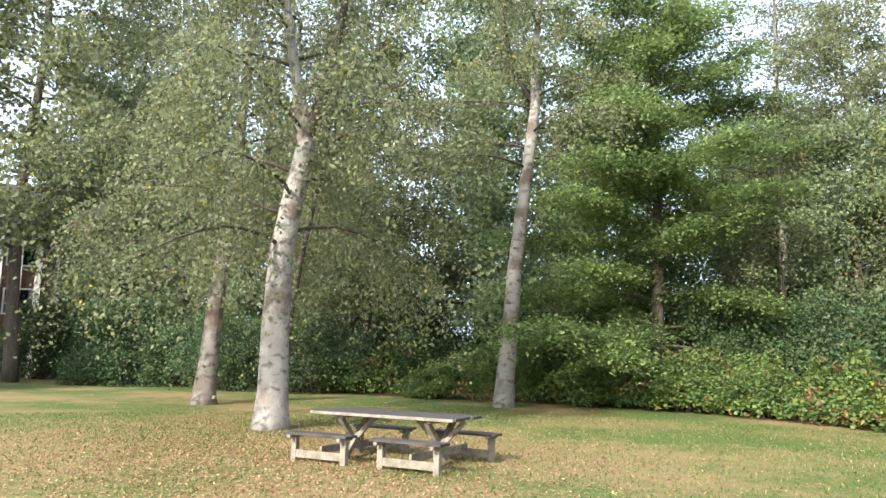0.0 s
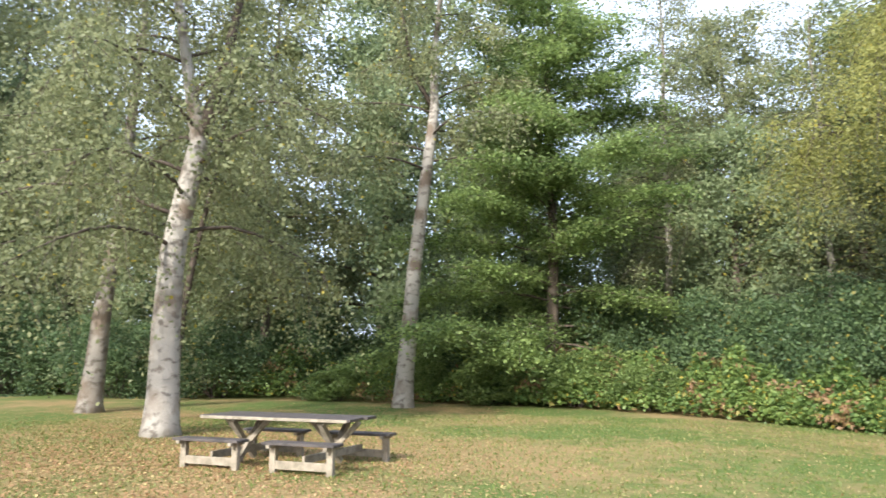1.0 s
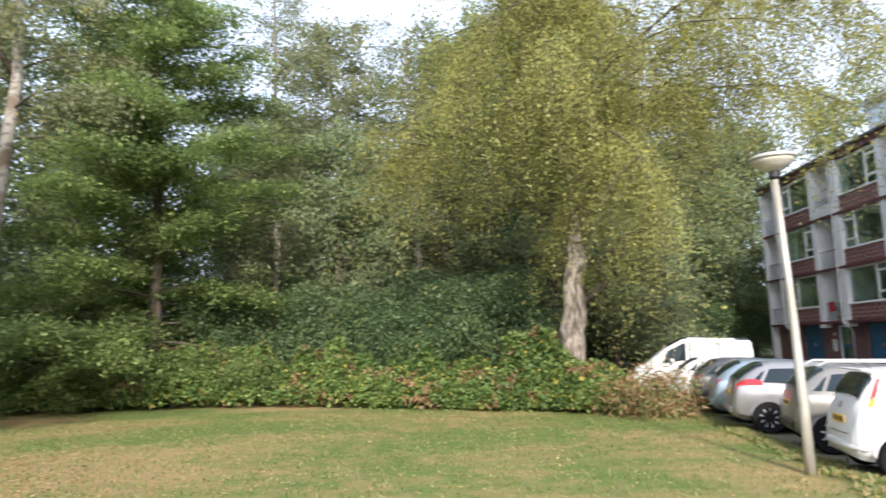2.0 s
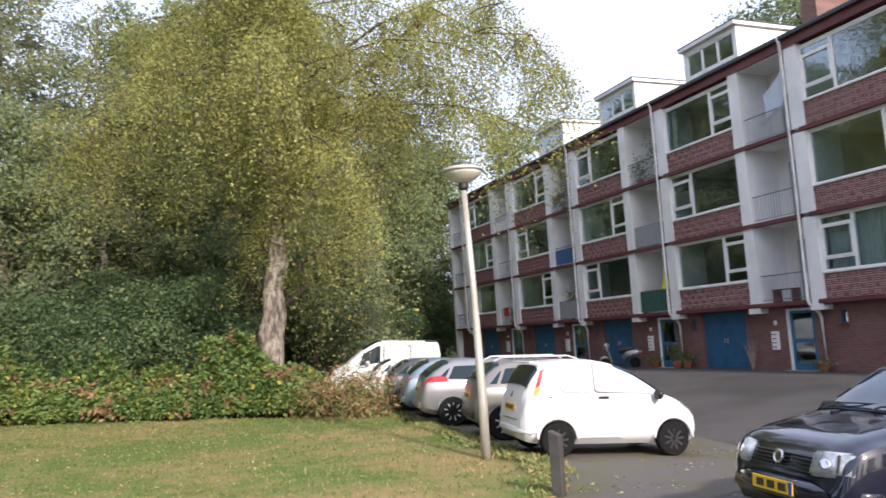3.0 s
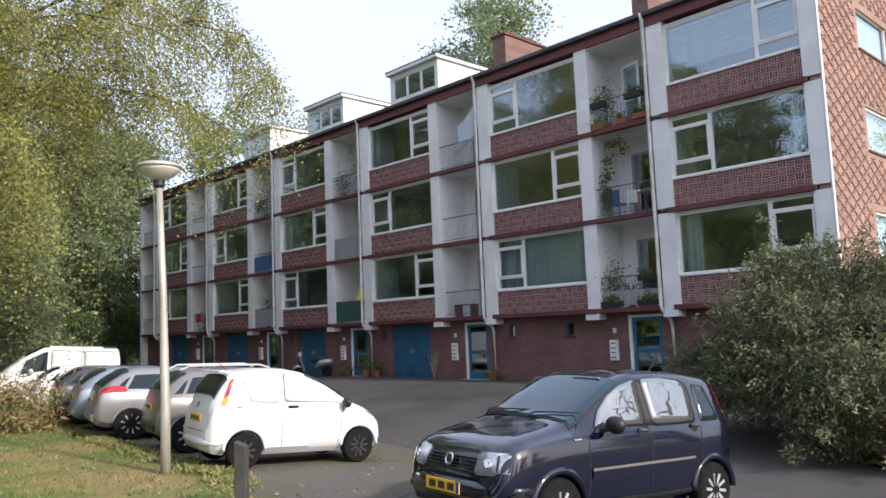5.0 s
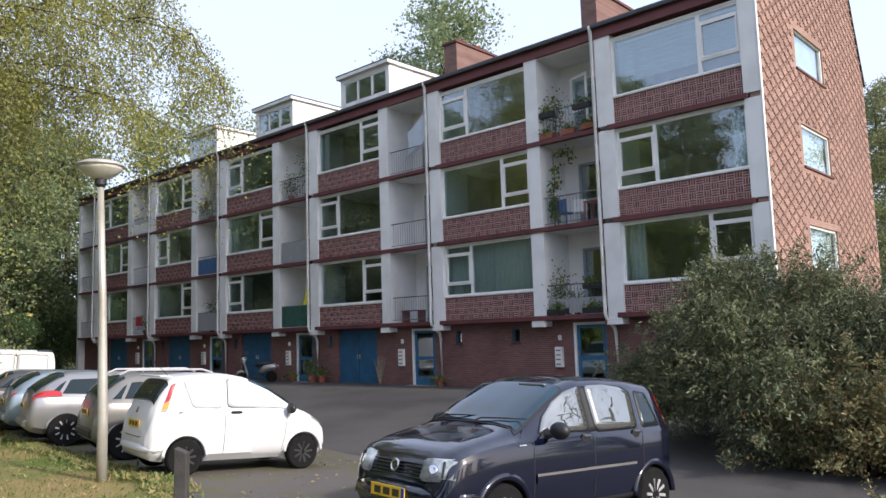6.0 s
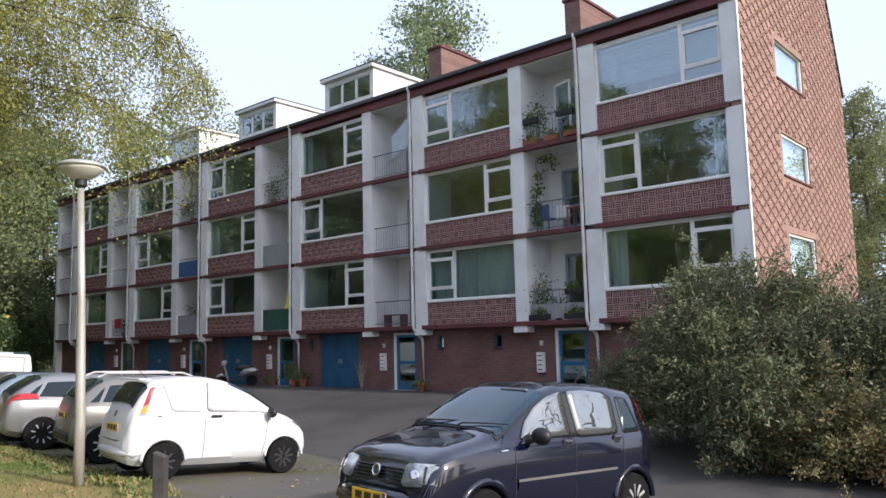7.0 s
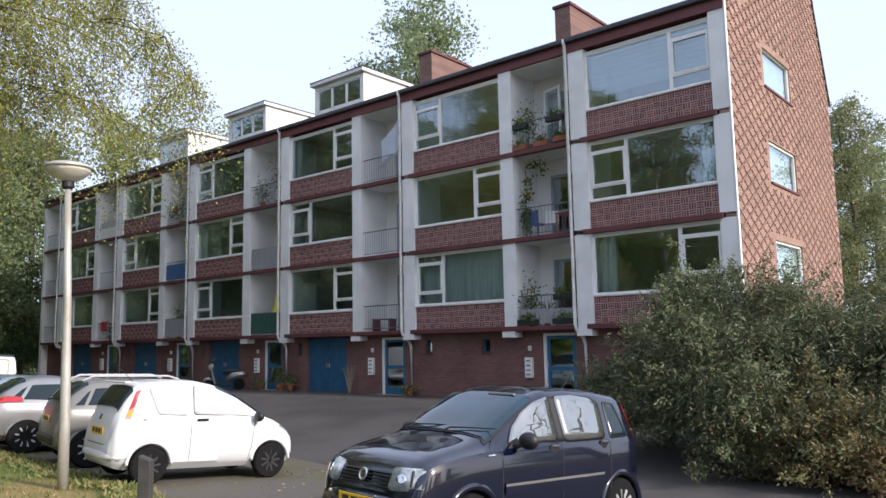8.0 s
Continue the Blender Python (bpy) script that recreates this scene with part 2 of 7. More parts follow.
M_BOLLARD = mat("dark_grey_post", (0.06, 0.055, 0.05), 0.75, spots=(0.035, 0.033, 0.03), scale=5, bump=0.3, fine=40, var=0.15)
M_TERRA = mat("terracotta", (0.30, 0.10, 0.06), 0.8, scale=5, var=0.1)
M_DARK = mat("black_plastic", (0.02, 0.02, 0.022), 0.55, scale=6, var=0.1)


def brick_wall_mat(name, c1, c2, mortar, wide=0.21, high=0.062, joint=0.010, plane="xz"):
    """Running-bond brickwork at real size on an upright wall."""
    m = bpy.data.materials.new(name)
    m.use_nodes = True
    n, lk = m.node_tree.nodes, m.node_tree.links.new
    b = n["Principled BSDF"]
    b.inputs["Roughness"].default_value = 0.9
    b.inputs["Specular IOR Level"].default_value = 0.2
    tc, sp, cb = n.new("ShaderNodeTexCoord"), n.new("ShaderNodeSeparateXYZ"), n.new("ShaderNodeCombineXYZ")
    lk(tc.outputs["Object"], sp.inputs[0])
    lk(sp.outputs["X" if plane == "xz" else "Y"], cb.inputs[0]), lk(sp.outputs["Z"], cb.inputs[1])
    br = n.new("ShaderNodeTexBrick")
    br.inputs["Scale"].default_value = 1.0
    br.inputs["Brick Width"].default_value, br.inputs["Row Height"].default_value = wide, high
    br.inputs["Mortar Size"].default_value, br.inputs["Mortar Smooth"].default_value = joint / 2, 0.3
    br.inputs["Bias"].default_value = -0.1
    br.inputs["Color1"].default_value, br.inputs["Color2"].default_value, br.inputs["Mortar"].default_value = (*c1, 1), (*c2, 1), (*mortar, 1)
    lk(cb.outputs[0], br.inputs["Vector"])
    nz = n.new("ShaderNodeTexNoise")
    nz.inputs["Scale"].default_value, nz.inputs["Detail"].default_value = 0.9, 6
    lk(tc.outputs["Object"], nz.inputs["Vector"])
    mr, hv = n.new("ShaderNodeMapRange"), n.new("ShaderNodeHueSaturation")
    mr.inputs[3].default_value, mr.inputs[4].default_value = 0.62, 1.35
    lk(nz.outputs["Fac"], mr.inputs[0]), lk(mr.outputs[0], hv.inputs["Value"]), lk(br.outputs["Color"], hv.inputs["Color"])
    lk(hv.outputs[0], b.inputs["Base Color"])
    bp = n.new("ShaderNodeBump")
    bp.inputs["Strength"].default_value, bp.inputs["Distance"].default_value = 0.6, 0.008
    bp.invert = True
    lk(br.outputs["Fac"], bp.inputs["Height"]), lk(bp.outputs[0], b.inputs["Normal"])
    return m


M_BASEBRICK = brick_wall_mat("red_brown_brickwork", (0.205, 0.103, 0.096), (0.145, 0.080, 0.077), (0.25, 0.18, 0.165))
M_CHIM = brick_wall_mat("chimney_brickwork", (0.23, 0.135, 0.115), (0.16, 0.095, 0.085), (0.26, 0.20, 0.18))
M_GABLE = brick_wall_mat("orange_red_gable_brickwork", (0.335, 0.205, 0.168), (0.265, 0.158, 0.130), (0.42, 0.34, 0.30), plane="yz")


def ground_mat():
    """Lawn: green and straw-dry patches, leaf litter under the birches."""
    m = bpy.data.materials.new("lawn_soil")
    m.use_nodes = True
    n, lk = m.node_tree.nodes, m.node_tree.links.new
    b = n["Principled BSDF"]
    b.inputs["Roughness"].default_value = 0.95
    b.inputs["Specular IOR Level"].default_value = 0.1
    tc = n.new("ShaderNodeTexCoord")
    a, c, d = (n.new("ShaderNodeTexNoise") for _ in range(3))
    for t, s, de in ((a, 0.22, 5), (c, 2.2, 4), (d, 38.0, 3)):
        t.inputs["Scale"].default_value, t.inputs["Detail"].default_value = s, de
        lk(tc.outputs["Object"], t.inputs["Vector"])
    r = n.new("ShaderNodeValToRGB")
    e = r.color_ramp.elements
    e[0].position, e[0].color = 0.46, (0.105, 0.145, 0.042, 1)
    e[1].position, e[1].color = 0.62, (0.265, 0.195, 0.092, 1)
    mxf = n.new("ShaderNodeMath")
    mxf.operation = "MULTIPLY_ADD"
    mxf.inputs[1].default_value = 0.30
    sub = n.new("ShaderNodeMath")
    sub.operation = "MULTIPLY_ADD"
    sub.inputs[1].default_value, sub.inputs[2].default_value = 0.85, -0.06
    lk(a.outputs["Fac"], sub.inputs[0])
    lk(c.outputs["Fac"], mxf.inputs[0]), lk(sub.outputs[0], mxf.inputs[2])
    far, near_birch, litter = n.new("ShaderNodeVectorMath"), n.new("ShaderNodeMapRange"), n.new("ShaderNodeMath")
    far.operation, litter.operation = "DISTANCE", "ADD"
    far.inputs[1].default_value = (1.2, -31.0, 0.2)      # bare, leaf-strewn ground under the thick birch
    near_birch.inputs[1].default_value, near_birch.inputs[2].default_value = 3.0, 8.5
    near_birch.inputs[3].default_value, near_birch.inputs[4].default_value = 0.13, 0.0
    lk(tc.outputs["Object"], far.inputs[0]), lk(far.outputs["Value"], near_birch.inputs[0])
    lk(mxf.outputs[0], litter.inputs[0]), lk(near_birch.outputs[0], litter.inputs[1])
    lk(litter.outputs[0], r.inputs[0])
    hv, mr = n.new("ShaderNodeHueSaturation"), n.new("ShaderNodeMapRange")
    mr.inputs[3].default_value, mr.inputs[4].default_value = 0.6, 1.35
    lk(d.outputs["Fac"], mr.inputs[0]), lk(mr.outputs[0], hv.inputs["Value"]), lk(r.outputs[0], hv.inputs["Color"])
    lk(hv.outputs[0], b.inputs["Base Color"])
    bp = n.new("ShaderNodeBump")
    bp.inputs["Strength"].default_value, bp.inputs["Distance"].default_value = 0.5, 0.03
    lk(d.outputs["Fac"], bp.inputs["Height"]), lk(bp.outputs[0], b.inputs["Normal"])
    return m


M_LAWN = ground_mat()
M_ASPHALT = mat("dark_worn_asphalt", (0.063, 0.058, 0.056), 0.85, spots=(0.044, 0.039, 0.036), scale=0.55, bump=0.6, fine=55, var=0.22)
M_PAVER = mat("mossy_paving", (0.092, 0.080, 0.072), 0.9, spots=(0.085, 0.080, 0.038), scale=1.1, bump=0.5, fine=60, var=0.2)
M_KERB = mat("concrete_kerb", (0.26, 0.25, 0.23), 0.85, scale=3, bump=0.3, fine=60, var=0.12)

# ---- ground ----
def smooth_step(a, b, v):
    t = min(1.0, max(0.0, (v - a) / (b - a)))
    return t * t * (3 - 2 * t)


EDGE = [(-60.0, -13.4), (-9.0, -13.6), (1.2, -14.4), (2.6, -15.3), (4.2, -17.0), (5.4, -19.5), (6.0, -60.0)]


def edge_y(x):
    """The y at which the lawn meets the car park, for a given x left of the path."""
    for (x0, y0), (x1, y1) in zip(EDGE, EDGE[1:]):
        if x0 <= x <= x1:
            return y0 + (y1 - y0) * (x - x0) / (x1 - x0)
    return -13.4 if x < 0 else -60.0


def gz(x, y):
    """Height of the ground: the lawn lies a little higher than the car park, which rises to the building."""
    lawn = max(0.0, -14.0 - y)
    h = -0.12 + 0.30 * smooth_step(0.5, 14.0, lawn) * smooth_step(9, 2, x)
    h -= 0.07 * min(4.6, max(0.0, y + 14.2)) * smooth_step(-30, -12, x)
    h += (0.12 + 0.322 * smooth_step(-30, -12, x)) * smooth_step(-8.5, -1.0, y)
    return h


def sheet(name, xs, ys, lift, material, keep=None):
    xs, ys = np.asarray(xs, float), np.asarray(ys, float)
    verts = np.array([(x, y, gz(x, y) + lift) for y in ys for x in xs])
    nx = len(xs)
    faces = np.array([(j * nx + i, j * nx + i + 1, (j + 1) * nx + i + 1, (j + 1) * nx + i) for j in range(len(ys) - 1) for i in range(nx - 1)
                      if keep is None or keep((xs[i] + xs[i + 1]) / 2, (ys[j] + ys[j + 1]) / 2)])
    return new(name, raw_mesh(name, verts, faces, material, smooth=True))


fine_x = np.concatenate([[-900, -400, -150, -80], np.arange(-60, 30.1, 1.0), [45, 80, 150, 400, 900]])
fine_y = np.concatenate([[-900, -400, -150, -100], np.arange(-75, 16.1, 1.0), [30, 60, 150, 400, 900]])
ground = tagged(sheet("ground", fine_x, fine_y, 0.0, M_LAWN), "dry green and straw-coloured lawn with fallen leaves", "lawn", kind="structure")


def strip(name, outline_lo, outline_hi, n, lift, material, cols=24):
    """A paved strip between two lines (lists of x, y), draped on the ground."""
    def along(line, t):
        seg = t * (len(line) - 1)
        i = min(int(seg), len(line) - 2)
        f = seg - i
        return (line[i][0] + (line[i + 1][0] - line[i][0]) * f, line[i][1] + (line[i + 1][1] - line[i][1]) * f)
    verts, faces = [], []
    for i in range(n + 1):
        a, b = along(outline_lo, i / n), along(outline_hi, i / n)
        for k in range(cols + 1):
            x, y = a[0] + (b[0] - a[0]) * k / cols, a[1] + (b[1] - a[1]) * k / cols
            verts.append((x, y, gz(x, y) + lift))
    for i in range(n):
        for k in range(cols):
            q = i * (cols + 1) + k
            faces.append((q, q + 1, q + cols + 2, q + cols + 1))
    return new(name, raw_mesh(name, np.array(verts), np.array(faces), material, smooth=True))


road = tagged(strip("road", [(-75, -13.0), (-30, -13.2), (-9, -12.0), (1.5, -12.0), (3.5, -14.0), (5.5, -18.0), (6.6, -24), (7.5, -45)],
                    [(-75, 0.3), (-30, 0.3), (-9, 0.3), (4.3, 0.3), (12, -2.0), (24, -8.0), (25, -24), (25, -45)], 70, 0.02, M_ASPHALT),
              "dark worn asphalt of the car park", "road", kind="structure")
paving = tagged(strip("pavement", [(-9.5, -13.6), (-3, -14.0), (1.2, -14.35), (2.5, -15.2), (3.9, -17.0), (4.8, -19.0)],
                      [(-9.5, -9.0), (-3, -9.3), (1.2, -10.3), (3.2, -12.6), (4.6, -15.6), (5.4, -18.5)], 40, 0.026, M_PAVER),
                "mossy brick paving of the parking bays", "paving", kind="structure")

# ---- apartment building ----
BAY, PANEL, PIL, WING, BALC0, BALC1 = 6.94, 3.80, 0.52, 0.48, 4.28, 6.42
Z1, STOREY, PANEL_H, HEAD = 2.28, 2.75, 0.82, 2.56
CORNER, FAR_END, DEEP, EAVE = 4.24, -37.6, 10.43, 10.50
building = thing("apartment_building", (0, 0, 0), "four-storey red brick apartment building with white concrete pillars", "apartment building")


def wall_holes(bm, u0, u1, z0, z1, v0, v1, holes, axis="x"):
    """A wall from u0 to u1 with rectangular holes (ua, ub, za, zb), thickness from v0 to v1."""
    cuts = sorted({u0, u1, *[min(max(h[0], u0), u1) for h in holes], *[min(max(h[1], u0), u1) for h in holes]})
    for a, b in zip(cuts, cuts[1:]):
        if b - a < 1e-4:
            continue
        z = z0
        for h in sorted((h for h in holes if h[0] < (a + b) / 2 < h[1]), key=lambda h: h[2]) + [(0, 0, z1, z1)]:
            if h[2] > z + 1e-4:
                box(bm, *((a, b, v0, v1) if axis == "x" else (v0, v1, a, b)), z, h[2])
            z = max(z, h[3])


def weave(x0, x1, z0, z1):
    """Brick sizes and places of a basket weave of threes: (x, z, upright)."""
    nx, nz = round((x1 - x0) / 0.211), round((z1 - z0) / 0.205)
    mx, mz = (x1 - x0) / nx, (z1 - z0) / nz
    for i in range(nx):
        for j in range(nz):
            for k in range(3):
                if (i + j) % 2:
                    yield x0 + (i + (k + 0.5) / 3) * mx, z0 + (j + 0.5) * mz, True, mx, mz
                else:
                    yield x0 + (i + 0.5) * mx, z0 + (j + (k + 0.5) / 3) * mz, False, mx, mz


def brick_mesh(w, h, d=0.03):
    bm = bmesh.new()
    box(bm, -w / 2, w / 2, -d, 0.0, -h / 2, h / 2)
    me = bpy.data.meshes.new("brick")
    bm.to_mesh(me)
    bm.free()
    me.materials.append(M_BRICK)
    return me


near_panels = []


def window_unit(x0, x1, z0, z1, y, opener_right, curtain=""):
    """A wide fixed pane beside a narrow opener with a small light above and below."""
    w = new("window")
    w.parent = building
    w.location = (x0, y, z0)
    W, H = x1 - x0, z1 - z0
    m0 = 2.60 if opener_right else 1.15
    bm = bmesh.new()
    f = 0.065
    box(bm, 0, W, 0, 0.09, 0, f), box(bm, 0, W, 0, 0.09, H - f, H)
    box(bm, 0, f, 0, 0.09, f, H - f), box(bm, W - f, W, 0, 0.09, f, H - f)
    box(bm, m0, m0 + 0.10, -0.006, 0.09, f, H - f)
    a, b = (m0 + 0.10, W - f) if opener_right else (f, m0)
    box(bm, a, b, -0.004, 0.08, 0.38, 0.44), box(bm, a, b, -0.004, 0.08, H - 0.32, H - 0.26)
    part("frame", bm, M_FRAME, w)
    bm = bmesh.new()
    s = 0.055
    box(bm, a, b, -0.02, 0.05, 0.44, 0.44 + s), box(bm, a, b, -0.02, 0.05, H - 0.32 - s, H - 0.32)
    box(bm, a, a + s, -0.02, 0.05, 0.44 + s, H - 0.32 - s), box(bm, b - s, b, -0.02, 0.05, 0.44 + s, H - 0.32 - s)
    part("casement", bm, M_FRAME, w)
    c, d = (f, m0) if opener_right else (m0 + 0.10, W - f)
    for p0, p1, q0, q1 in ((c, d, f, H - f), (a, b, f, 0.38), (a + s, b - s, 0.44 + s, H - 0.32 - s), (a, b, H - 0.26, H - f)):
        bm = bmesh.new()
        box(bm, p0, p1, 0.03, 0.042, q0, q1)
        g = part("pane", bm, M_GLASS, w)
        g.visible_shadow = False
    bm = bmesh.new()
    box(bm, -0.03, W + 0.03, -0.10, 0.10, -0.05, 0.0, 0.006)
    part("sill", bm, M_SILL, w)
    return w


def curtain(x0, x1, z0, z1, y):
    bm = bmesh.new()
    n = max(6, int((x1 - x0) / 0.035))
    cols = []
    for i in range(n + 1):
        x = x0 + (x1 - x0) * i / n
        yy = y + 0.035 * math.sin(i * 1.35) + 0.015 * math.sin(i * 0.37 + 1)
        cols.append([bm.verts.new((x, yy, z)) for z in (z0, z1)])
    for p, q in zip(cols, cols[1:]):
        bm.faces.new((p[0], q[0], q[1], p[1]))
    return tagged(part("curtain", bm, M_CURTAIN), "pale sheer curtain hanging behind the window", "curtain", "curtains")


for b in range(6):
    x0 = -BAY * b
    for f in (1, 2, 3):
        z = Z1 + STOREY * (f - 1)
        bm = bmesh.new()
        box(bm, x0 - 0.001, x0 + PANEL + 0.001, 0.0, 0.22, z, z + PANEL_H - 0.05)
        pan = part("brick_panel", bm, M_MORTAR, building, "basket-weave panel of dark red bricks with pink joints")
        near_panels.append((b, f, pan, x0, z))
        window_unit(x0, x0 + PANEL, z + PANEL_H, z + HEAD, 0.05, (b + f) % 2 == 1)
        bm = bmesh.new()
        box(bm, x0, x0 + PANEL, 0.02, 0.24, z + HEAD, z + STOREY - 0.14)
        part("lintel", bm, M_WHITE, building)
        # dark red ledge under panel and balcony
        bm = bmesh.new()
        right = x0 + PANEL + 0.10 if b == 0 else x0 + BALC1
        box(bm, x0 - 0.2, right, -0.13, 0.1, z - 0.14, z, 0.008)
        part("ledge", bm, M_LEDGE, building)
    # pillar left of the window, wing wall to its right
    for a, c, deep in ((x0 - PIL, x0, 1.4), (x0 + PANEL, x0 + (PANEL + WING if b else CORNER - 0.02), 1.4)):
        for f in (1, 2, 3):
            z = Z1 + STOREY * (f - 1)
            bm = bmesh.new()
            box(bm, a, c, -0.075, deep, z if f > 1 else z - 0.14, z + STOREY - 0.14 if f < 3 else EAVE)
            part("pillar", bm, M_WHITE, building)
    # bracket blocks
    for a in (x0 - PIL - 0.05, x0 + PANEL - 0.1):
        if b == 0 and a > x0:
            continue
        bm = bmesh.new()
        box(bm, a, a + 0.5, -0.10, 0.31, Z1 - 0.34, Z1 - 0.14, 0.01)
        part("bracket", bm, M_WHITE, building)

# balconies: one to the left of every bay
BALCONIES = []
bm = bmesh.new()
rod(bm, (0, 0, 0), (0, 0, 0.82), 0.007, seg=4)
BALUSTER = bpy.data.meshes.new("baluster")
bm.to_mesh(BALUSTER)
bm.free()
BALUSTER.materials.append(M_RAIL)
for b in range(1, 7):
    x0 = -BAY * b
    a, c = x0 + BALC0, x0 + BALC1
    for f in (1, 2, 3):
        z = Z1 + STOREY * (f - 1)
        e = new("balcony")
        e.parent = building
        BALCONIES.append((b, f, a, c, z))
        bm = bmesh.new()
        box(bm, a, c, 0.02, 1.5, z - 0.14, z - 0.002)
        part("slab", bm, M_WHITE_IN, e)
        if f == 3:
            bm = bmesh.new()
            box(bm, a, c, -0.02, 1.5, EAVE - 0.06, EAVE - 0.002)
            part("balcony_ceiling", bm, M_WHITE_IN, e)
        bm = bmesh.new()
        wall_holes(bm, a, c, z, z + STOREY - 0.14 if f < 3 else EAVE, 1.3, 1.5, [(c - 1.62, c - 0.67, z + 0.03, z + 2.12)])
        part("back_wall", bm, M_WHITE_IN, e)
        bm = bmesh.new()
        for q in ((c - 1.62, c - 1.53, z + 0.03, z + 2.12), (c - 0.76, c - 0.67, z + 0.03, z + 2.12), (c - 1.53, c - 0.76, z + 2.03, z + 2.12), (c - 1.53, c - 0.76, z + 0.85, z + 0.95), (c - 1.53, c - 0.76, z + 0.03, z + 0.28)):
            box(bm, q[0], q[1], 1.33, 1.40, q[2], q[3])
        door = part("balcony_door", bm, M_DOORGREY, e, "grey-blue framed glazed balcony door")
        bm = bmesh.new()
        box(bm, c - 1.53, c - 0.76, 1.36, 1.37, z + 0.28, z + 2.03)
        part("pane", bm, M_GLASS, door).visible_shadow = False
        bm = bmesh.new()
        top = z + 0.92
        rod(bm, (a, 0.04, top), (c, 0.04, top), 0.018, seg=6)
        part("top_rail", bm, M_RAIL, e)
        bm = bmesh.new()
        rod(bm, (a, 0.04, z + 0.1), (c, 0.04, z + 0.1), 0.012, seg=6)
        part("bottom_rail", bm, M_RAIL, e)
        k = int((c - a) / 0.115)
        for i in range(1, k):
            bar = new("baluster", BALUSTER)
            bar.location, bar.parent = (a + (c - a) * i / k, 0.04, z + 0.1), e
        if b == 6:
            bm = bmesh.new()
            box(bm, a, x0 + BALC1, -0.13, 0.02, z - 0.14, z, 0.008)
            part("ledge", bm, M_LEDGE, building)
    bm = bmesh.new()
    xp = c - 0.06
    tube(bm, [(xp, -0.19, 10.90), (xp, -0.19, 10.82), (xp, -0.14, 10.68), (xp, -0.14, Z1 + 0.0), (xp + 0.02, -0.12, Z1 - 0.15), (xp + 0.10, 0.16, Z1 - 0.42), (xp + 0.11, 0.22, Z1 - 0.6), (xp + 0.11, 0.22, 0.05)], [0.055] * 8, 8)
    part("downpipe", bm, M_PIPE, building, smooth=True)
bm = bmesh.new()
box(bm, FAR_END, FAR_END + 0.3, -0.075, DEEP, 0, EAVE)
part("end_wall", bm, M_WHITE, building)

# ground storey, set back under the ledge
doors, garages, slots = [], [], []
for b in range(1, 6):
    x0 = -BAY * b
    doors.append((x0 + 4.98, x0 + 6.10))
    if b >= 2:
        garages.append((x0 + 0.74, x0 + 3.06))
        slots.append((x0 + 0.12, x0 + 0.38))
    else:
        slots += [(x0 + 0.15, x0 + 0.43), (x0 + 2.61, x0 + 2.93)]
holes = [(a, c, -0.3, 2.05) for a, c in doors] + [(a, c, -0.3, 2.10) for a, c in garages] + [(a, c, 1.48, 1.92) for a, c in slots]
bm = bmesh.new()
wall_holes(bm, FAR_END + 0.3, CORNER - 0.3, -0.3, Z1 - 0.14, 0.30, 0.60, holes)
bmesh.ops.remove_doubles(bm, verts=bm.verts, dist=0.0005)
part("ground_storey_wall", bm, M_BASEBRICK, building, "red-brown brick ground storey")
bm = bmesh.new()
box(bm, FAR_END + 0.3, CORNER - 0.3, -0.05, 9.8, Z1 - 0.16, Z1 - 0.142)
part("soffit", bm, M_LEDGE, building)
for a, c in garages:
    g = new("garage_door")
    g.parent = building
    for i in range(2):
        bm = bmesh.new()
        l, r = a + (c - a) * i / 2 + 0.012, a + (c - a) * (i + 1) / 2 - 0.012
        n = 8
        for k in range(n):
            box(bm, l + (r - l) * k / n + 0.004, l + (r - l) * (k + 1) / n - 0.004, 0.40, 0.44, 0.32, 2.08, 0.003)
        box(bm, l, r, 0.405, 0.43, 0.32, 2.08)
        box(bm, l, r, 0.385, 0.44, 0.02, 0.32, 0.004)
        leaf = part("door_leaf", bm, M_BLUE, g, "blue boarded garage door leaf")
        bm = bmesh.new()
        hx = r - 0.06 if i == 0 else l + 0.06
        box(bm, hx - 0.015, hx + 0.015, 0.36, 0.40, 0.95, 1.12, 0.004)
        part("handle", bm, M_STEEL, leaf)
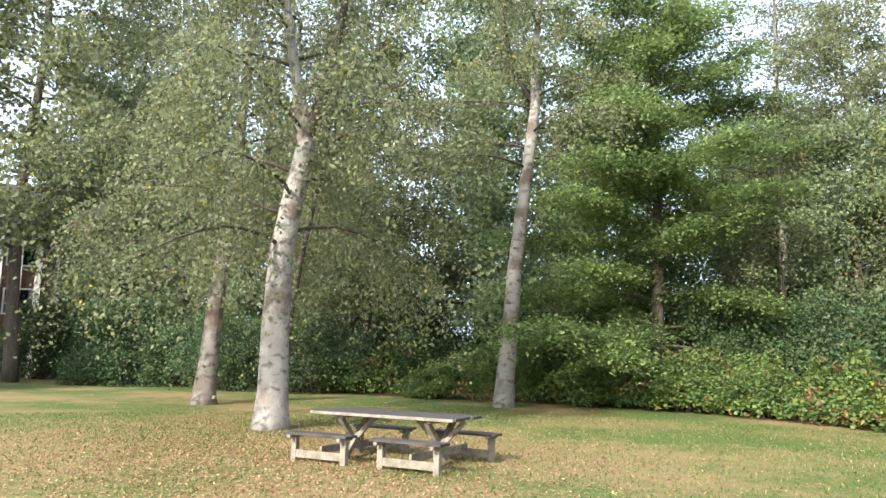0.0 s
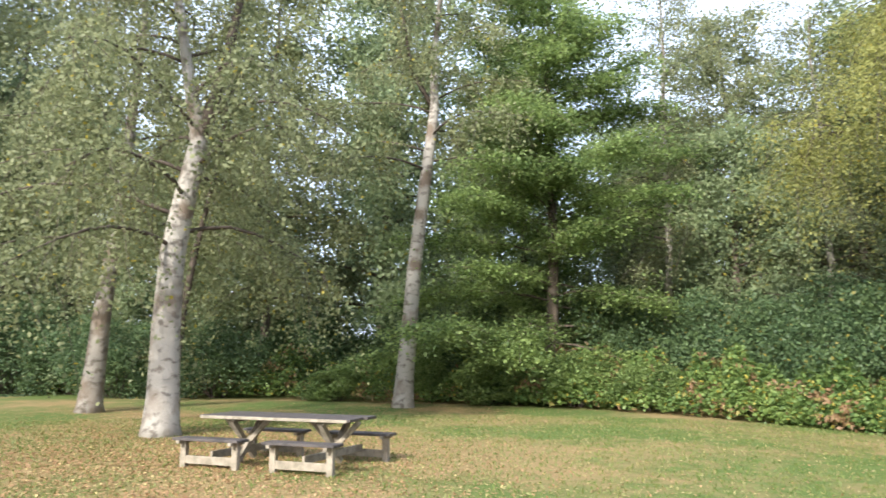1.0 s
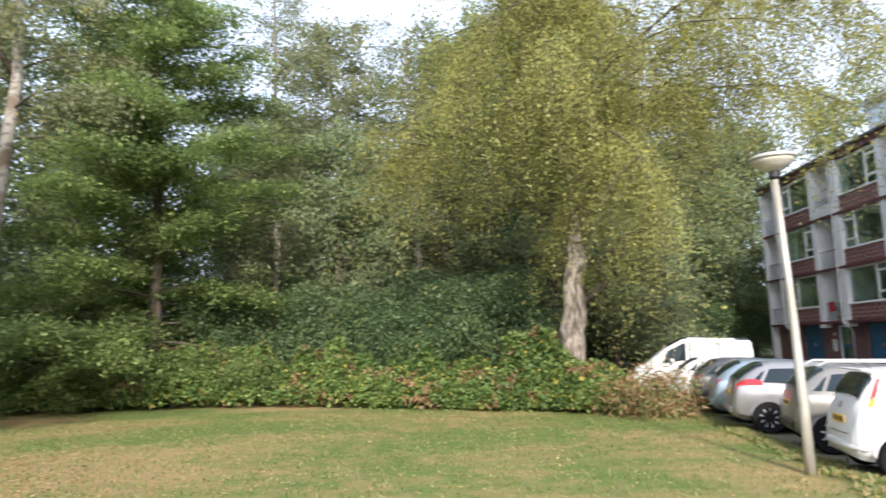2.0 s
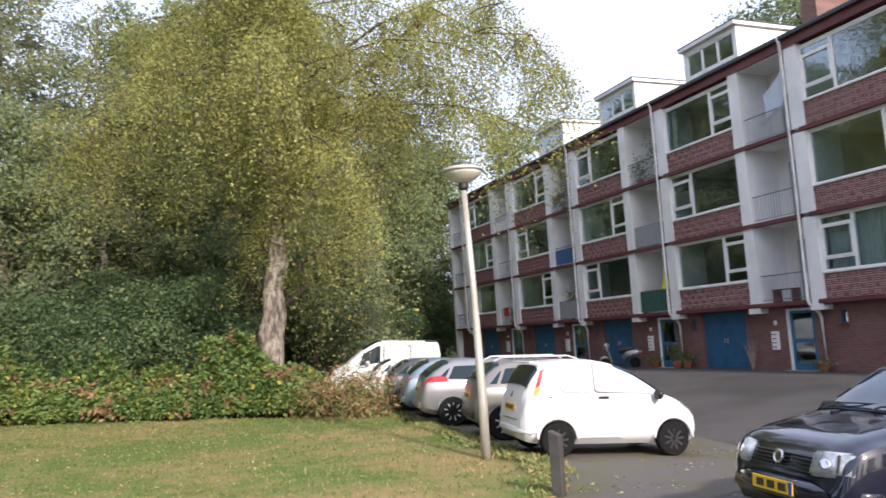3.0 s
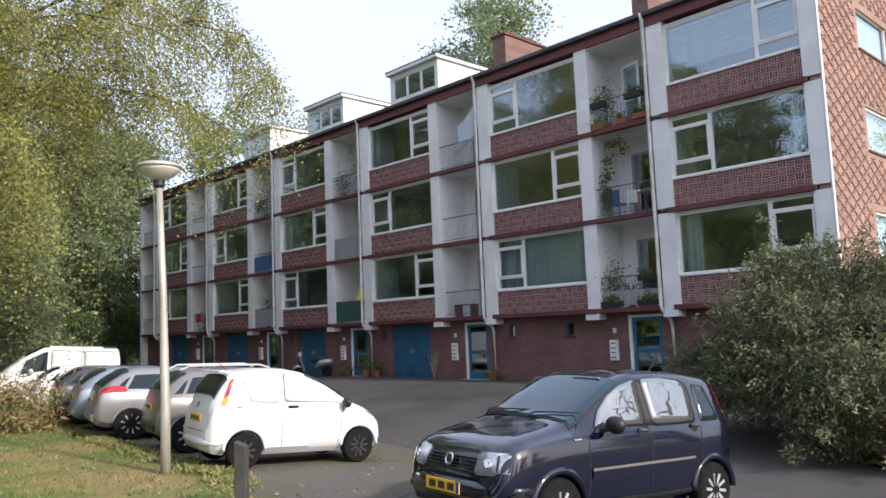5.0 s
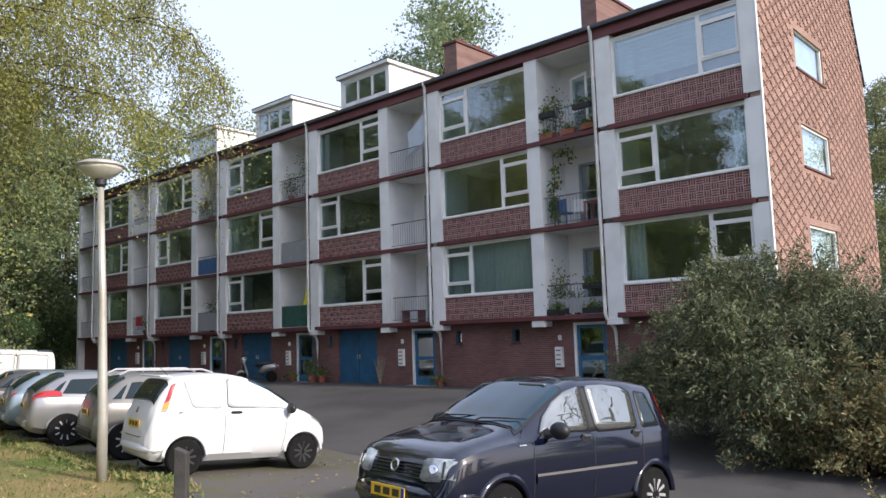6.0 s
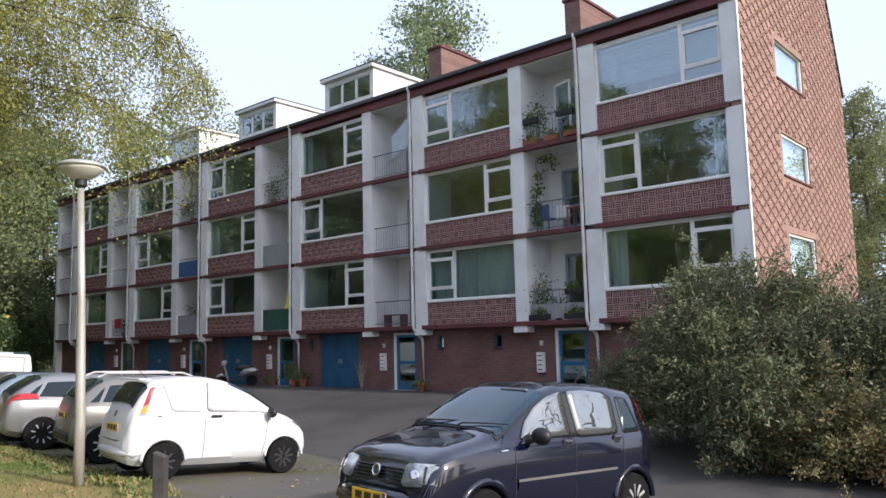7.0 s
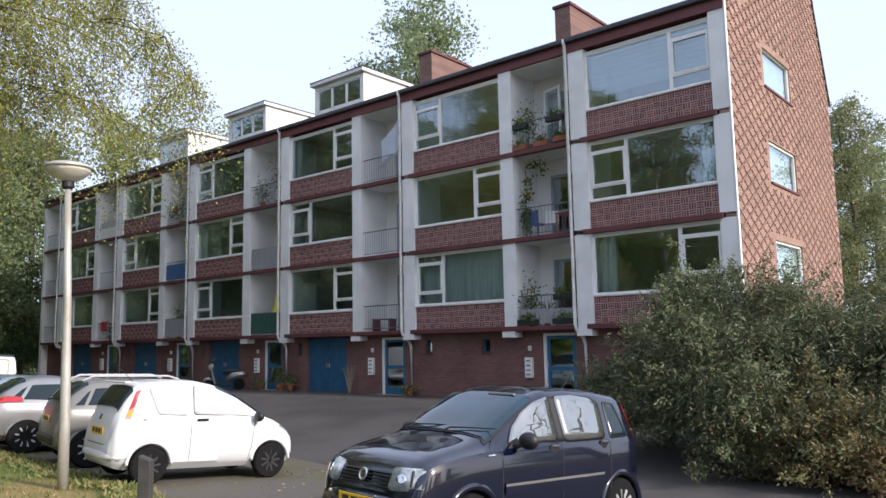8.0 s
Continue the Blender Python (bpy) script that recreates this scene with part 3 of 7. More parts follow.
for a, c in doors:
    d = new("entrance_door")
    d.parent = building
    bm = bmesh.new()
    box(bm, a, a + 0.09, 0.27, 0.38, 0.0, 2.05), box(bm, a + 0.09, c, 0.27, 0.38, 1.97, 2.05)
    part("door_frame", bm, M_FRAME, d, "white door frame")
    bm = bmesh.new()
    l, r = a + 0.10, c - 0.02
    box(bm, l, l + 0.10, 0.32, 0.37, 0.03, 1.96), box(bm, r - 0.10, r, 0.32, 0.37, 0.03, 1.96)
    box(bm, l + 0.1, r - 0.1, 0.32, 0.37, 0.03, 0.30), box(bm, l + 0.1, r - 0.1, 0.32, 0.37, 0.92, 1.04), box(bm, l + 0.1, r - 0.1, 0.32, 0.37, 1.88, 1.96)
    leaf = part("door_leaf", bm, M_BLUE_TRIM, d, "blue glazed door leaf")
    for p, q in ((0.30, 0.92), (1.04, 1.88)):
        bm = bmesh.new()
        box(bm, l + 0.1, r - 0.1, 0.34, 0.35, p, q)
        part("pane", bm, M_GLASS, leaf).visible_shadow = False
    bm = bmesh.new()
    rod(bm, (l + 0.05, 0.28, 1.02), (l + 0.05, 0.28, 1.2), 0.012)
    part("handle", bm, M_STEEL, leaf)
    bm = bmesh.new()
    box(bm, a - 0.1, c + 0.1, 0.0, 0.3, -0.1, 0.03, 0.01)
    part("doorstep", bm, M_KERB, d)
    m = thing("letterbox", (a - 0.66, 0.30, 0.70), "white metal letterbox unit with slots on brick wall", "letterbox", "letterboxes by the doors")
    bm = bmesh.new()
    box(bm, 0, 0.26, -0.12, 0.0, 0, 0.62, 0.008)
    part("case", bm, M_FRAME, m)
    for k in range(4):
        bm = bmesh.new()
        box(bm, 0.05, 0.21, -0.128, -0.119, 0.08 + 0.14 * k, 0.11 + 0.14 * k)
        part("slot", bm, M_DARK, m)
    lmp = thing("wall_lamp", (a - 0.5, 0.30, 1.52), "small pale box lamp on brick wall", "wall lamp", "lamps by the doors")
    bm = bmesh.new()
    box(bm, -0.05, 0.05, -0.08, 0.0, 0, 0.16, 0.012)
    part("lamp_case", bm, M_SILL, lmp)
for a, c in slots:
    s = new("slot_window")
    s.parent = building
    bm = bmesh.new()
    box(bm, a, c, 0.42, 0.43, 1.48, 1.92)
    part("pane", bm, M_GLASS, s)
    bm = bmesh.new()
    for q in ((a, a + 0.04, 1.48, 1.92), (c - 0.04, c, 1.48, 1.92), (a, c, 1.48, 1.52), (a, c, 1.88, 1.92)):
        box(bm, q[0], q[1], 0.38, 0.44, q[2], q[3])
    part("frame", bm, M_BLUE, s)
    bm = bmesh.new()
    box(bm, a - 0.03, c + 0.03, 0.25, 0.36, 1.43, 1.48, 0.005)
    part("sill", bm, M_LEDGE, s)

# gable wall, rear and inner walls, floors
GW = [(2.98, 5.62, z, z + 1.24) for z in (3.32, 6.24, 9.12)]
bm = bmesh.new()
wall_holes(bm, -0.02, DEEP, -0.3, 10.3, CORNER - 0.3, CORNER, GW, "y")
top = [(0.0, 10.3), (0.0, 10.85), (8.6, 14.85), (9.32, 13.9), (DEEP, 10.3)]
lo, hi = ([bm.verts.new((x, y, z)) for y, z in top] for x in (CORNER - 0.3, CORNER))
bm.faces.new(lo), bm.faces.new(hi[::-1])
for i in range(len(top)):
    j = (i + 1) % len(top)
    bm.faces.new((lo[i], lo[j], hi[j], hi[i]))
bmesh.ops.remove_doubles(bm, verts=bm.verts, dist=0.0005)
gable = part("gable_wall", bm, M_GABLE, building, "orange-red brick gable with a lattice of proud bricks")
bm = bmesh.new()
box(bm, CORNER - 0.01, CORNER + 0.03, -0.085, 0.03, 0, 10.9)
part("corner_strip", bm, M_FRAME, building)
for y0, y1, z0, z1 in GW:
    # white sheet added behind the glass, standing for the sky it reflects
    bm = bmesh.new()
    box(bm, CORNER - 0.20, CORNER - 0.19, y0 - 0.05, y1 + 0.05, z0 + 0.02, z1 + 0.05)
    tagged(part("white_backing", bm, M_FRAME), "white sheet added behind a gable window to whiten its glass", "blind", "gable blinds")
    w = new("window")
    w.parent = building
    bm = bmesh.new()
    xx = CORNER - 0.12
    box(bm, xx, xx + 0.07, y0, y0 + 0.07, z0, z1), box(bm, xx, xx + 0.07, y1 - 0.07, y1, z0, z1), box(bm, xx, xx + 0.07, y0, y1, z0, z0 + 0.07), box(bm, xx, xx + 0.07, y0, y1, z1 - 0.07, z1)
    part("frame", bm, M_FRAME, w)
    for p, q in ((y0 + 0.07, y1 - 0.07),):
        bm = bmesh.new()
        box(bm, xx + 0.02, xx + 0.03, p, q, z0 + 0.07, z1 - 0.07)
        part("pane", bm, M_GLASS, w).visible_shadow = False
    bm = bmesh.new()
    box(bm, CORNER - 0.05, CORNER + 0.05, y0 - 0.05, y1 + 0.05, z0 - 0.06, z0)
    part("sill", bm, M_LEDGE, w)
bm = bmesh.new()
box(bm, FAR_END, CORNER - 0.3, DEEP - 0.3, DEEP, 0, 10.4)
part("rear_wall", bm, M_BASEBRICK, building)
bm = bmesh.new()
for f in (2, 3, 4):
    z = Z1 + STOREY * (f - 1)
    box(bm, FAR_END + 0.3, CORNER - 0.3, 1.5, DEEP - 0.3, z - 0.16, z - 0.02)
    for b in range(0, 6):
        box(bm, -BAY * b + 0.0, -BAY * b + PANEL, 0.24, 1.5, z - 0.16, z - 0.02)
box(bm, FAR_END + 0.3, CORNER - 0.3, 0.25, DEEP - 0.3, Z1 - 0.13, Z1 - 0.03)
part("floor_slab", bm, M_ROOM, building)
bm = bmesh.new()
for b in range(0, 6):
    for x in (-BAY * b - 0.3, -BAY * b + PANEL + 0.05):
        if x < CORNER - 0.4:
            box(bm, x, x + 0.2, 1.5, DEEP - 0.3, 0.0, EAVE)
box(bm, FAR_END + 0.3, CORNER - 0.3, 5.2, 5.4, 0.0, EAVE)
part("inner_wall", bm, M_ROOM, building)
bm = bmesh.new()
box(bm, FAR_END, CORNER, -0.09, 0.30, EAVE, 10.85)
part("fascia", bm, M_FASCIA, building, "dark red painted fascia board")
bm = bmesh.new()
box(bm, FAR_END, CORNER - 0.02, -0.12, 0.0, 10.49, 10.53)
part("eave_board", bm, M_FASCIA, building)
bm = bmesh.new()
box(bm, FAR_END, CORNER + 0.05, -0.22, -0.09, 10.79, 10.92, 0.02)
part("gutter", bm, M_GUTTER, building)
# roof
n = 560
verts, faces = [], []
for i in range(n + 1):
    x = FAR_END + (CORNER + 0.06 - FAR_END) * i / n
    w = 0.035 * abs(math.sin(math.pi * i / 4 + 0.4))
    for y in (-0.18, 8.6):
        verts.append((x, y, 11.0 + 0.467 * y + w))
    verts.append((x, DEEP + 0.1, 10.2))
for i in range(n):
    for k in range(2):
        q = i * 3 + k
        faces.append((q, q + 3, q + 4, q + 1))
roof = new("roof", raw_mesh("roof", np.array(verts), np.array(faces), M_TILE))
roof.parent = building
sol = roof.modifiers.new("thick", "SOLIDIFY")
sol.thickness, sol.offset = 0.07, -1
for x0, x1, kind in ((-14.1, -11.05, 3), (-20.6, -17.6, 3), (-27.0, -24.2, 2)):
    d = new("dormer")
    d.parent = building
    bm = bmesh.new()
    box(bm, x0, x0 + 0.18, 1.5, 5.2, 11.3, 13.0), box(bm, x1 - 0.18, x1, 1.5, 5.2, 11.3, 13.0)
    box(bm, x0 + 0.18, x1 - 0.18, 1.5, 1.7, 11.3, 11.85), box(bm, x0 + 0.18, x1 - 0.18, 1.5, 1.7, 12.82, 13.0)
    part("dormer_wall", bm, M_DORMER, d)
    bm = bmesh.new()
    box(bm, x0 - 0.12, x1 + 0.12, 1.32, 5.2, 13.0, 13.16, 0.01)
    part("dormer_roof", bm, M_DORMER, d)
    bm = bmesh.new()
    box(bm, x0 - 0.13, x1 + 0.13, 1.31, 5.2, 13.14, 13.19)
    part("roof_edge", bm, M_GUTTER, d)
    for k in range(3):
        l, r = x0 + 0.18 + (x1 - x0 - 0.36) * k / 3, x0 + 0.18 + (x1 - x0 - 0.36) * (k + 1) / 3
        w = bmesh.new()
        box(w, l, l + 0.06, 1.53, 1.6, 11.85, 12.82), box(w, r - 0.06, r, 1.53, 1.6, 11.85, 12.82), box(w, l, r, 1.53, 1.6, 11.85, 11.91), box(w, l, r, 1.53, 1.6, 12.76, 12.82)
        fr = part("window_frame", w, M_FRAME, d)
        w = bmesh.new()
        box(w, l + 0.06, r - 0.06, 1.56, 1.57, 11.91, 12.76)
        part("pane", w, M_GLASS, fr)
for x0, x1 in ((-7.95, -7.33), (-1.85, -1.27)):
    c = new("chimney")
    c.parent = building
    bm = bmesh.new()
    box(bm, x0, x1, 1.5, 3.9, 11.2, 12.82)
    part("chimney_body", bm, M_CHIM, c, "red brick chimney stack")
    bm = bmesh.new()
    box(bm, x0 - 0.06, x1 + 0.06, 1.44, 3.96, 12.82, 12.92, 0.01)
    part("cap", bm, M_LEDGE, c)
    for k in range(2):
        bm = bmesh.new()
        lathe(bm, [(0.10, 0), (0.10, 0.16), (0.13, 0.18), (0.13, 0.22)], 10, ((x0 + x1) / 2, 2.2 + k * 0.9, 12.92))
        part("flue_pot", bm, M_TERRA, c)

# ---- trees and shrubs ----
def bark_birch(name, pale, lo, hi, blotch, stretch=(3.0, 3.0, 4.6), dark=(0.13, 0.11, 0.09)):
    m = bpy.data.materials.new(name)
    m.use_nodes = True
    n, lk = m.node_tree.nodes, m.node_tree.links.new
    b = n["Principled BSDF"]
    b.inputs["Roughness"].default_value = 0.8
    b.inputs["Specular IOR Level"].default_value = 0.2
    tc, mp = n.new("ShaderNodeTexCoord"), n.new("ShaderNodeMapping")
    mp.inputs["Scale"].default_value = stretch
    lk(tc.outputs["Object"], mp.inputs[0])
    band, blot, fine = (n.new("ShaderNodeTexNoise") for _ in range(3))
    band.inputs["Scale"].default_value, band.inputs["Detail"].default_value = 1.3, 5
    blot.inputs["Scale"].default_value, blot.inputs["Detail"].default_value = 1.1, 6
    fine.inputs["Scale"].default_value, fine.inputs["Detail"].default_value = 22, 4
    lk(mp.outputs[0], band.inputs["Vector"])
    lk(tc.outputs["Object"], blot.inputs["Vector"]), lk(tc.outputs["Object"], fine.inputs["Vector"])
    r1, r2 = n.new("ShaderNodeValToRGB"), n.new("ShaderNodeValToRGB")
    r1.color_ramp.elements[0].position, r1.color_ramp.elements[0].color = lo, (*dark, 1)
    r1.color_ramp.elements[1].position, r1.color_ramp.elements[1].color = hi, (*pale, 1)
    r2.color_ramp.elements[0].position, r2.color_ramp.elements[0].color = blotch, (0, 0, 0, 1)
    r2.color_ramp.elements[1].position, r2.color_ramp.elements[1].color = blotch + 0.13, (1, 1, 1, 1)
    lk(band.outputs["Fac"], r1.inputs[0]), lk(blot.outputs["Fac"], r2.inputs[0])
    mx = n.new("ShaderNodeMix")
    mx.data_type = "RGBA"
    lk(r2.outputs[0], mx.inputs[0]), lk(r1.outputs[0], mx.inputs[6])
    mx.inputs[7].default_value = (0.16, 0.125, 0.095, 1)
    lk(mx.outputs[2], b.inputs["Base Color"])
    bp = n.new("ShaderNodeBump")
    bp.inputs["Strength"].default_value, bp.inputs["Distance"].default_value = 0.7, 0.03
    lk(fine.outputs["Fac"], bp.inputs["Height"]), lk(bp.outputs[0], b.inputs["Normal"])
    return m


M_BIRCH = bark_birch("birch_bark", (0.35, 0.325, 0.285), 0.36, 0.46, 0.49, dark=(0.16, 0.14, 0.12))
M_BIRCH_MOTTLED = bark_birch("mottled_birch_bark", (0.27, 0.245, 0.215), 0.38, 0.50, 0.45)
M_BIRCH_OLD = bark_birch("cracked_old_birch_bark", (0.36, 0.315, 0.265), 0.40, 0.58, 0.53, (7.0, 7.0, 2.6), (0.11, 0.09, 0.072))
M_BARK = mat("brown_bark", (0.13, 0.10, 0.075), 0.9, spots=(0.075, 0.06, 0.045), scale=3, bump=0.8, fine=25, var=0.2, stretch=(4, 4, 0.8))
M_TWIG = mat("dark_twig", (0.085, 0.065, 0.05), 0.9, scale=5, var=0.15)
L_BIRCH = leaf_mat("birch_leaves", (0.13, 0.155, 0.072), (0.305, 0.325, 0.165), (0.45, 0.37, 0.06), 0.015, 0.5)
L_BIRCH_Y = leaf_mat("yellowing_birch_leaves", (0.21, 0.225, 0.065), (0.42, 0.42, 0.14), (0.46, 0.38, 0.07), 0.02, 0.48)
L_BEECH = leaf_mat("beech_leaves", (0.098, 0.155, 0.055), (0.31, 0.40, 0.135), None, 0, 0.52, 0.5)
L_WOOD = leaf_mat("woodland_leaves", (0.12, 0.17, 0.09), (0.31, 0.37, 0.19), (0.36, 0.30, 0.06), 0.012, 0.5)
# shrub leaf colour is darkened to stand for shade under the canopy
L_SHRUB = leaf_mat("shrub_leaves", (0.042, 0.080, 0.036), (0.125, 0.185, 0.075), (0.24, 0.21, 0.05), 0.015, 0.32, 0.6)
L_BRAMBLE = leaf_mat("bramble_leaves", (0.060, 0.120, 0.034), (0.20, 0.28, 0.080), (0.40, 0.33, 0.06), 0.05, 0.38, 0.7)
L_FERN = leaf_mat("brown_bracken", (0.13, 0.075, 0.04), (0.30, 0.19, 0.10), (0.30, 0.27, 0.09), 0.25, 0.3, 0.8)
L_STRAW = leaf_mat("straw_stems", (0.17, 0.10, 0.05), (0.36, 0.24, 0.12), (0.16, 0.20, 0.06), 0.35, 0.3, 0.8)
L_BUSH = leaf_mat("grey_green_bush_leaves", (0.046, 0.060, 0.030), (0.185, 0.215, 0.112), (0.22, 0.165, 0.09), 0.06, 0.3, 0.9)
L_WEEDY = leaf_mat("yellow_green_shrub_leaves", (0.10, 0.12, 0.03), (0.26, 0.25, 0.07), (0.36, 0.24, 0.06), 0.15, 0.35, 0.9)
L_OLIVE_TREE = leaf_mat("thin_autumn_leaves", (0.10, 0.09, 0.03), (0.22, 0.19, 0.07), None, 0, 0.4)
# camera's eye in plan; trunk leans and some limbs are shaped to its view
EYE_XY = Vector((10.85, -19.6))


def across_view(x, y):
    """Unit vector across the camera's line of sight to a place."""
    d = (Vector((x, y)) - EYE_XY).normalized()
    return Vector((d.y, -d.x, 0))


def limb_path(start, az, length, rise, sag, rng, steps=7):
    """A limb that leaves at an angle and bends down with its length."""
    pts = [np.array(start, float)]
    d = np.array([math.cos(az) * math.cos(rise), math.sin(az) * math.cos(rise), math.sin(rise)])
    for i in range(steps):
        d = d + np.array([rng.normal() * 0.10, rng.normal() * 0.10, -sag / steps + rng.normal() * 0.05])
        d /= np.linalg.norm(d)
        pts.append(pts[-1] + d * length / steps)
    return pts


def grow(name, trunk, radii, limbs, rng, bark, leaf, label, category="tree", twig_len=1.0, twig_hang=0.8, twigs=16, per_twig=22,
         leaf_size=0.06, spread=0.10, flat=0.0, long=1.4, group="", seg=10, fine=True):
    """A tree: trunk tube, limbs, twigs, and leaf blades along the twigs. Origin at the foot."""
    foot = Vector(trunk[0])
    t = thing(name, foot, label, category, group)
    loc = lambda p: Vector(p) - foot
    bm = bmesh.new()
    tube(bm, [loc(p) for p in trunk], radii, seg)
    part("trunk", bm, bark, t, smooth=True)
    centres = []
    tw = bmesh.new()
    bm = bmesh.new()
    for pts, r0 in limbs:
        tube(bm, [loc(p) for p in pts], [max(0.012, r0 * (1 - 0.85 * i / (len(pts) - 1))) for i in range(len(pts))], 6)
        p = np.array(pts)
        n = max(3, int(twigs * np.linalg.norm(p[-1] - p[0]) / 4.0))
        for _ in range(n):
            u = rng.uniform(0.18, 1.0) ** 0.8 * (len(p) - 1)
            i = min(int(u), len(p) - 2)
            s = p[i] + (p[i + 1] - p[i]) * (u - i)
            d = rng.normal(size=3)
            d[2] = d[2] * 0.5 * (1 - flat)
            d /= np.linalg.norm(d)
            L = twig_len * rng.uniform(0.5, 1.4)
            k = per_twig
            q = np.linspace(0.1, 1, k) + rng.uniform(-0.05, 0.05, k)
            line = s + d * (q * L * (1 - 0.45 * twig_hang))[:, None]
            line[:, 2] -= twig_hang * L * q ** 1.7
            centres.append(line + rng.normal(size=(k, 3)) * spread * np.array([1, 1, 1 - 0.6 * flat]))
            if fine and rng.random() < 0.35:
                e = [loc(s), loc(line[k // 2]), loc(line[-1])]
                tube(tw, e, [0.010, 0.007, 0.003], 3, False)
    if len(bm.verts):
        part("limb", bm, M_TWIG if bark in (M_BIRCH, M_BIRCH_OLD, M_BIRCH_MOTTLED) else bark, t, smooth=True)
    else:
        bm.free()
    if len(tw.verts):
        part("twig", tw, M_TWIG, t)["kind"] = "stuff"
    else:
        tw.free()
    c = np.concatenate(centres) - np.array(foot)
    crown = new("crown", leaves("crown", c, leaf_size, leaf, rng, flat=flat, long=long))
    crown.parent = t
    crown["kind"] = "stuff"
    return t


def limbs_round(trunk, h0, h1, count, reach, rise, sag, rng, r0=0.07, prefer=None):
    """Limbs set round a trunk between heights h0 and h1; reach(f) gives their length at f from 0 to 1."""
    out = []
    tr = np.array(trunk, float)
    for i in range(count):
        f = (i + rng.uniform(0, 1)) / count
        h = h0 + (h1 - h0) * f + tr[0][2]
        k = min(max(int(np.searchsorted(tr[:, 2], h)) - 1, 0), len(tr) - 2)
        g = (h - tr[k][2]) / max(1e-6, tr[k + 1][2] - tr[k][2])
        s = tr[k] + (tr[k + 1] - tr[k]) * min(g, 1)
        az = i * 2.39996 + rng.normal() * 0.35
        out.append((limb_path(s, az, reach(f) * rng.uniform(0.75, 1.2), rise(f), sag, rng), r0 * (1.1 - 0.7 * f)))
    return out


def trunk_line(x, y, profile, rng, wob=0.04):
    """Trunk points from (height, shift across the camera's line of sight), leaning to fit its view."""
    s = across_view(x, y)
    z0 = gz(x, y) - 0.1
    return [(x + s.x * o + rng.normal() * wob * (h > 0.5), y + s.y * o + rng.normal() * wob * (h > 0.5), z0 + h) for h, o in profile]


rng = np.random.default_rng(11)
# four birches that stand free on the lawn
x, y = -12.66, -34.8
tr = trunk_line(x, y, [(0, -0.02), (0.35, 0.0), (1.2, 0.06), (3, 0.22), (5, 0.42), (7.5, 0.68), (9.5, 0.9), (11.2, 1.06), (13.5, 1.1), (16, 1.3), (18.5, 1.2)], rng)
lm = limbs_round(tr, 8.6, 18, 22, lambda f: 4.8 - 2.6 * f, lambda f: 0.35 + 0.4 * f, 0.9, rng, 0.05)
s = across_view(x, y)
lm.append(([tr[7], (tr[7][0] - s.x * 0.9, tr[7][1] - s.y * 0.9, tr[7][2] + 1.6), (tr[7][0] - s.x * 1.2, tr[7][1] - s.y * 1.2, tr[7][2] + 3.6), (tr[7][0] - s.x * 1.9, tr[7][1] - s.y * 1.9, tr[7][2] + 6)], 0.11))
grow("birch_tree", tr, [0.48, 0.40, 0.34, 0.30, 0.27, 0.245, 0.22, 0.19, 0.14, 0.09, 0.03], lm, rng, M_BIRCH, L_BIRCH,
     "tall leaning white-barked birch on the lawn edge", "tree", 1.3, 0.85, 38, 30, 0.085, 0.17)
x, y = -1.25, -33.93
tr = trunk_line(x, y, [(0, 0), (0.35, 0.0), (1.0, 0.0), (2.5, 0.0), (4.2, 0.02), (5.6, 0.26), (7.0, 0.50), (9, 0.12), (11, -0.2), (14, -0.5), (16.5, -0.6)], rng, 0.02)
lm = limbs_round(tr, 4.3, 15.5, 34, lambda f: 5.2 - 2.6 * f, lambda f: 0.45 + 0.4 * f, 1.15, rng, 0.055)
s = across_view(x, y)
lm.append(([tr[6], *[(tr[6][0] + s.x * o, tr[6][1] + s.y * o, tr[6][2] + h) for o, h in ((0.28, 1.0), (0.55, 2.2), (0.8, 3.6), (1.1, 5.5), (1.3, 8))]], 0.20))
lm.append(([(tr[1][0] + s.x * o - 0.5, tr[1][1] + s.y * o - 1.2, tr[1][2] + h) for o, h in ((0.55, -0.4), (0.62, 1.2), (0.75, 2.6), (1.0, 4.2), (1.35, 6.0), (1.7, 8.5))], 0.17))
grow("birch_tree", tr, [0.50, 0.42, 0.36, 0.32, 0.29, 0.26, 0.22, 0.13, 0.10, 0.06, 0.02], lm, rng, M_BIRCH, L_BIRCH,
     "thick white birch with hanging green twigs beside the picnic table", "tree", 1.7, 0.95, 40, 34, 0.075, 0.17)
x, y = -5.23, -42.04
tr = trunk_line(x, y, [(0, 0), (0.4, 0.0), (1.5, 0.1), (3.5, 0.2), (5.5, 0.35), (7.5, 0.6), (10, 0.7), (13, 0.9), (16, 1.0), (18, 1.1)], rng)
lm = limbs_round(tr, 5.4, 17.5, 30, lambda f: 7.0 - 3.6 * f, lambda f: 0.35 + 0.4 * f, 1.1, rng, 0.05)
grow("birch_tree", tr, [0.50, 0.40, 0.33, 0.28, 0.25, 0.21, 0.17, 0.12, 0.07, 0.02], lm, rng, M_BIRCH_MOTTLED, L_BIRCH,
     "mottled birch with low yellowing branches on the lawn", "tree", 1.8, 0.95, 40, 34, 0.09, 0.20)
x, y = -13.2, -16.2
tr = trunk_line(x, y, [(0, 0.0), (0.6, 0.06), (1.7, 0.13), (2.4, 0.12), (3.0, 0.27), (4.0, 0.24), (4.6, 0.42), (5.6, 0.40), (6.6, 0.68), (7.7, 0.62), (10, 0.95), (12.6, 0.8), (15.4, 0.6), (18.4, 0.3)], rng, 0.0)
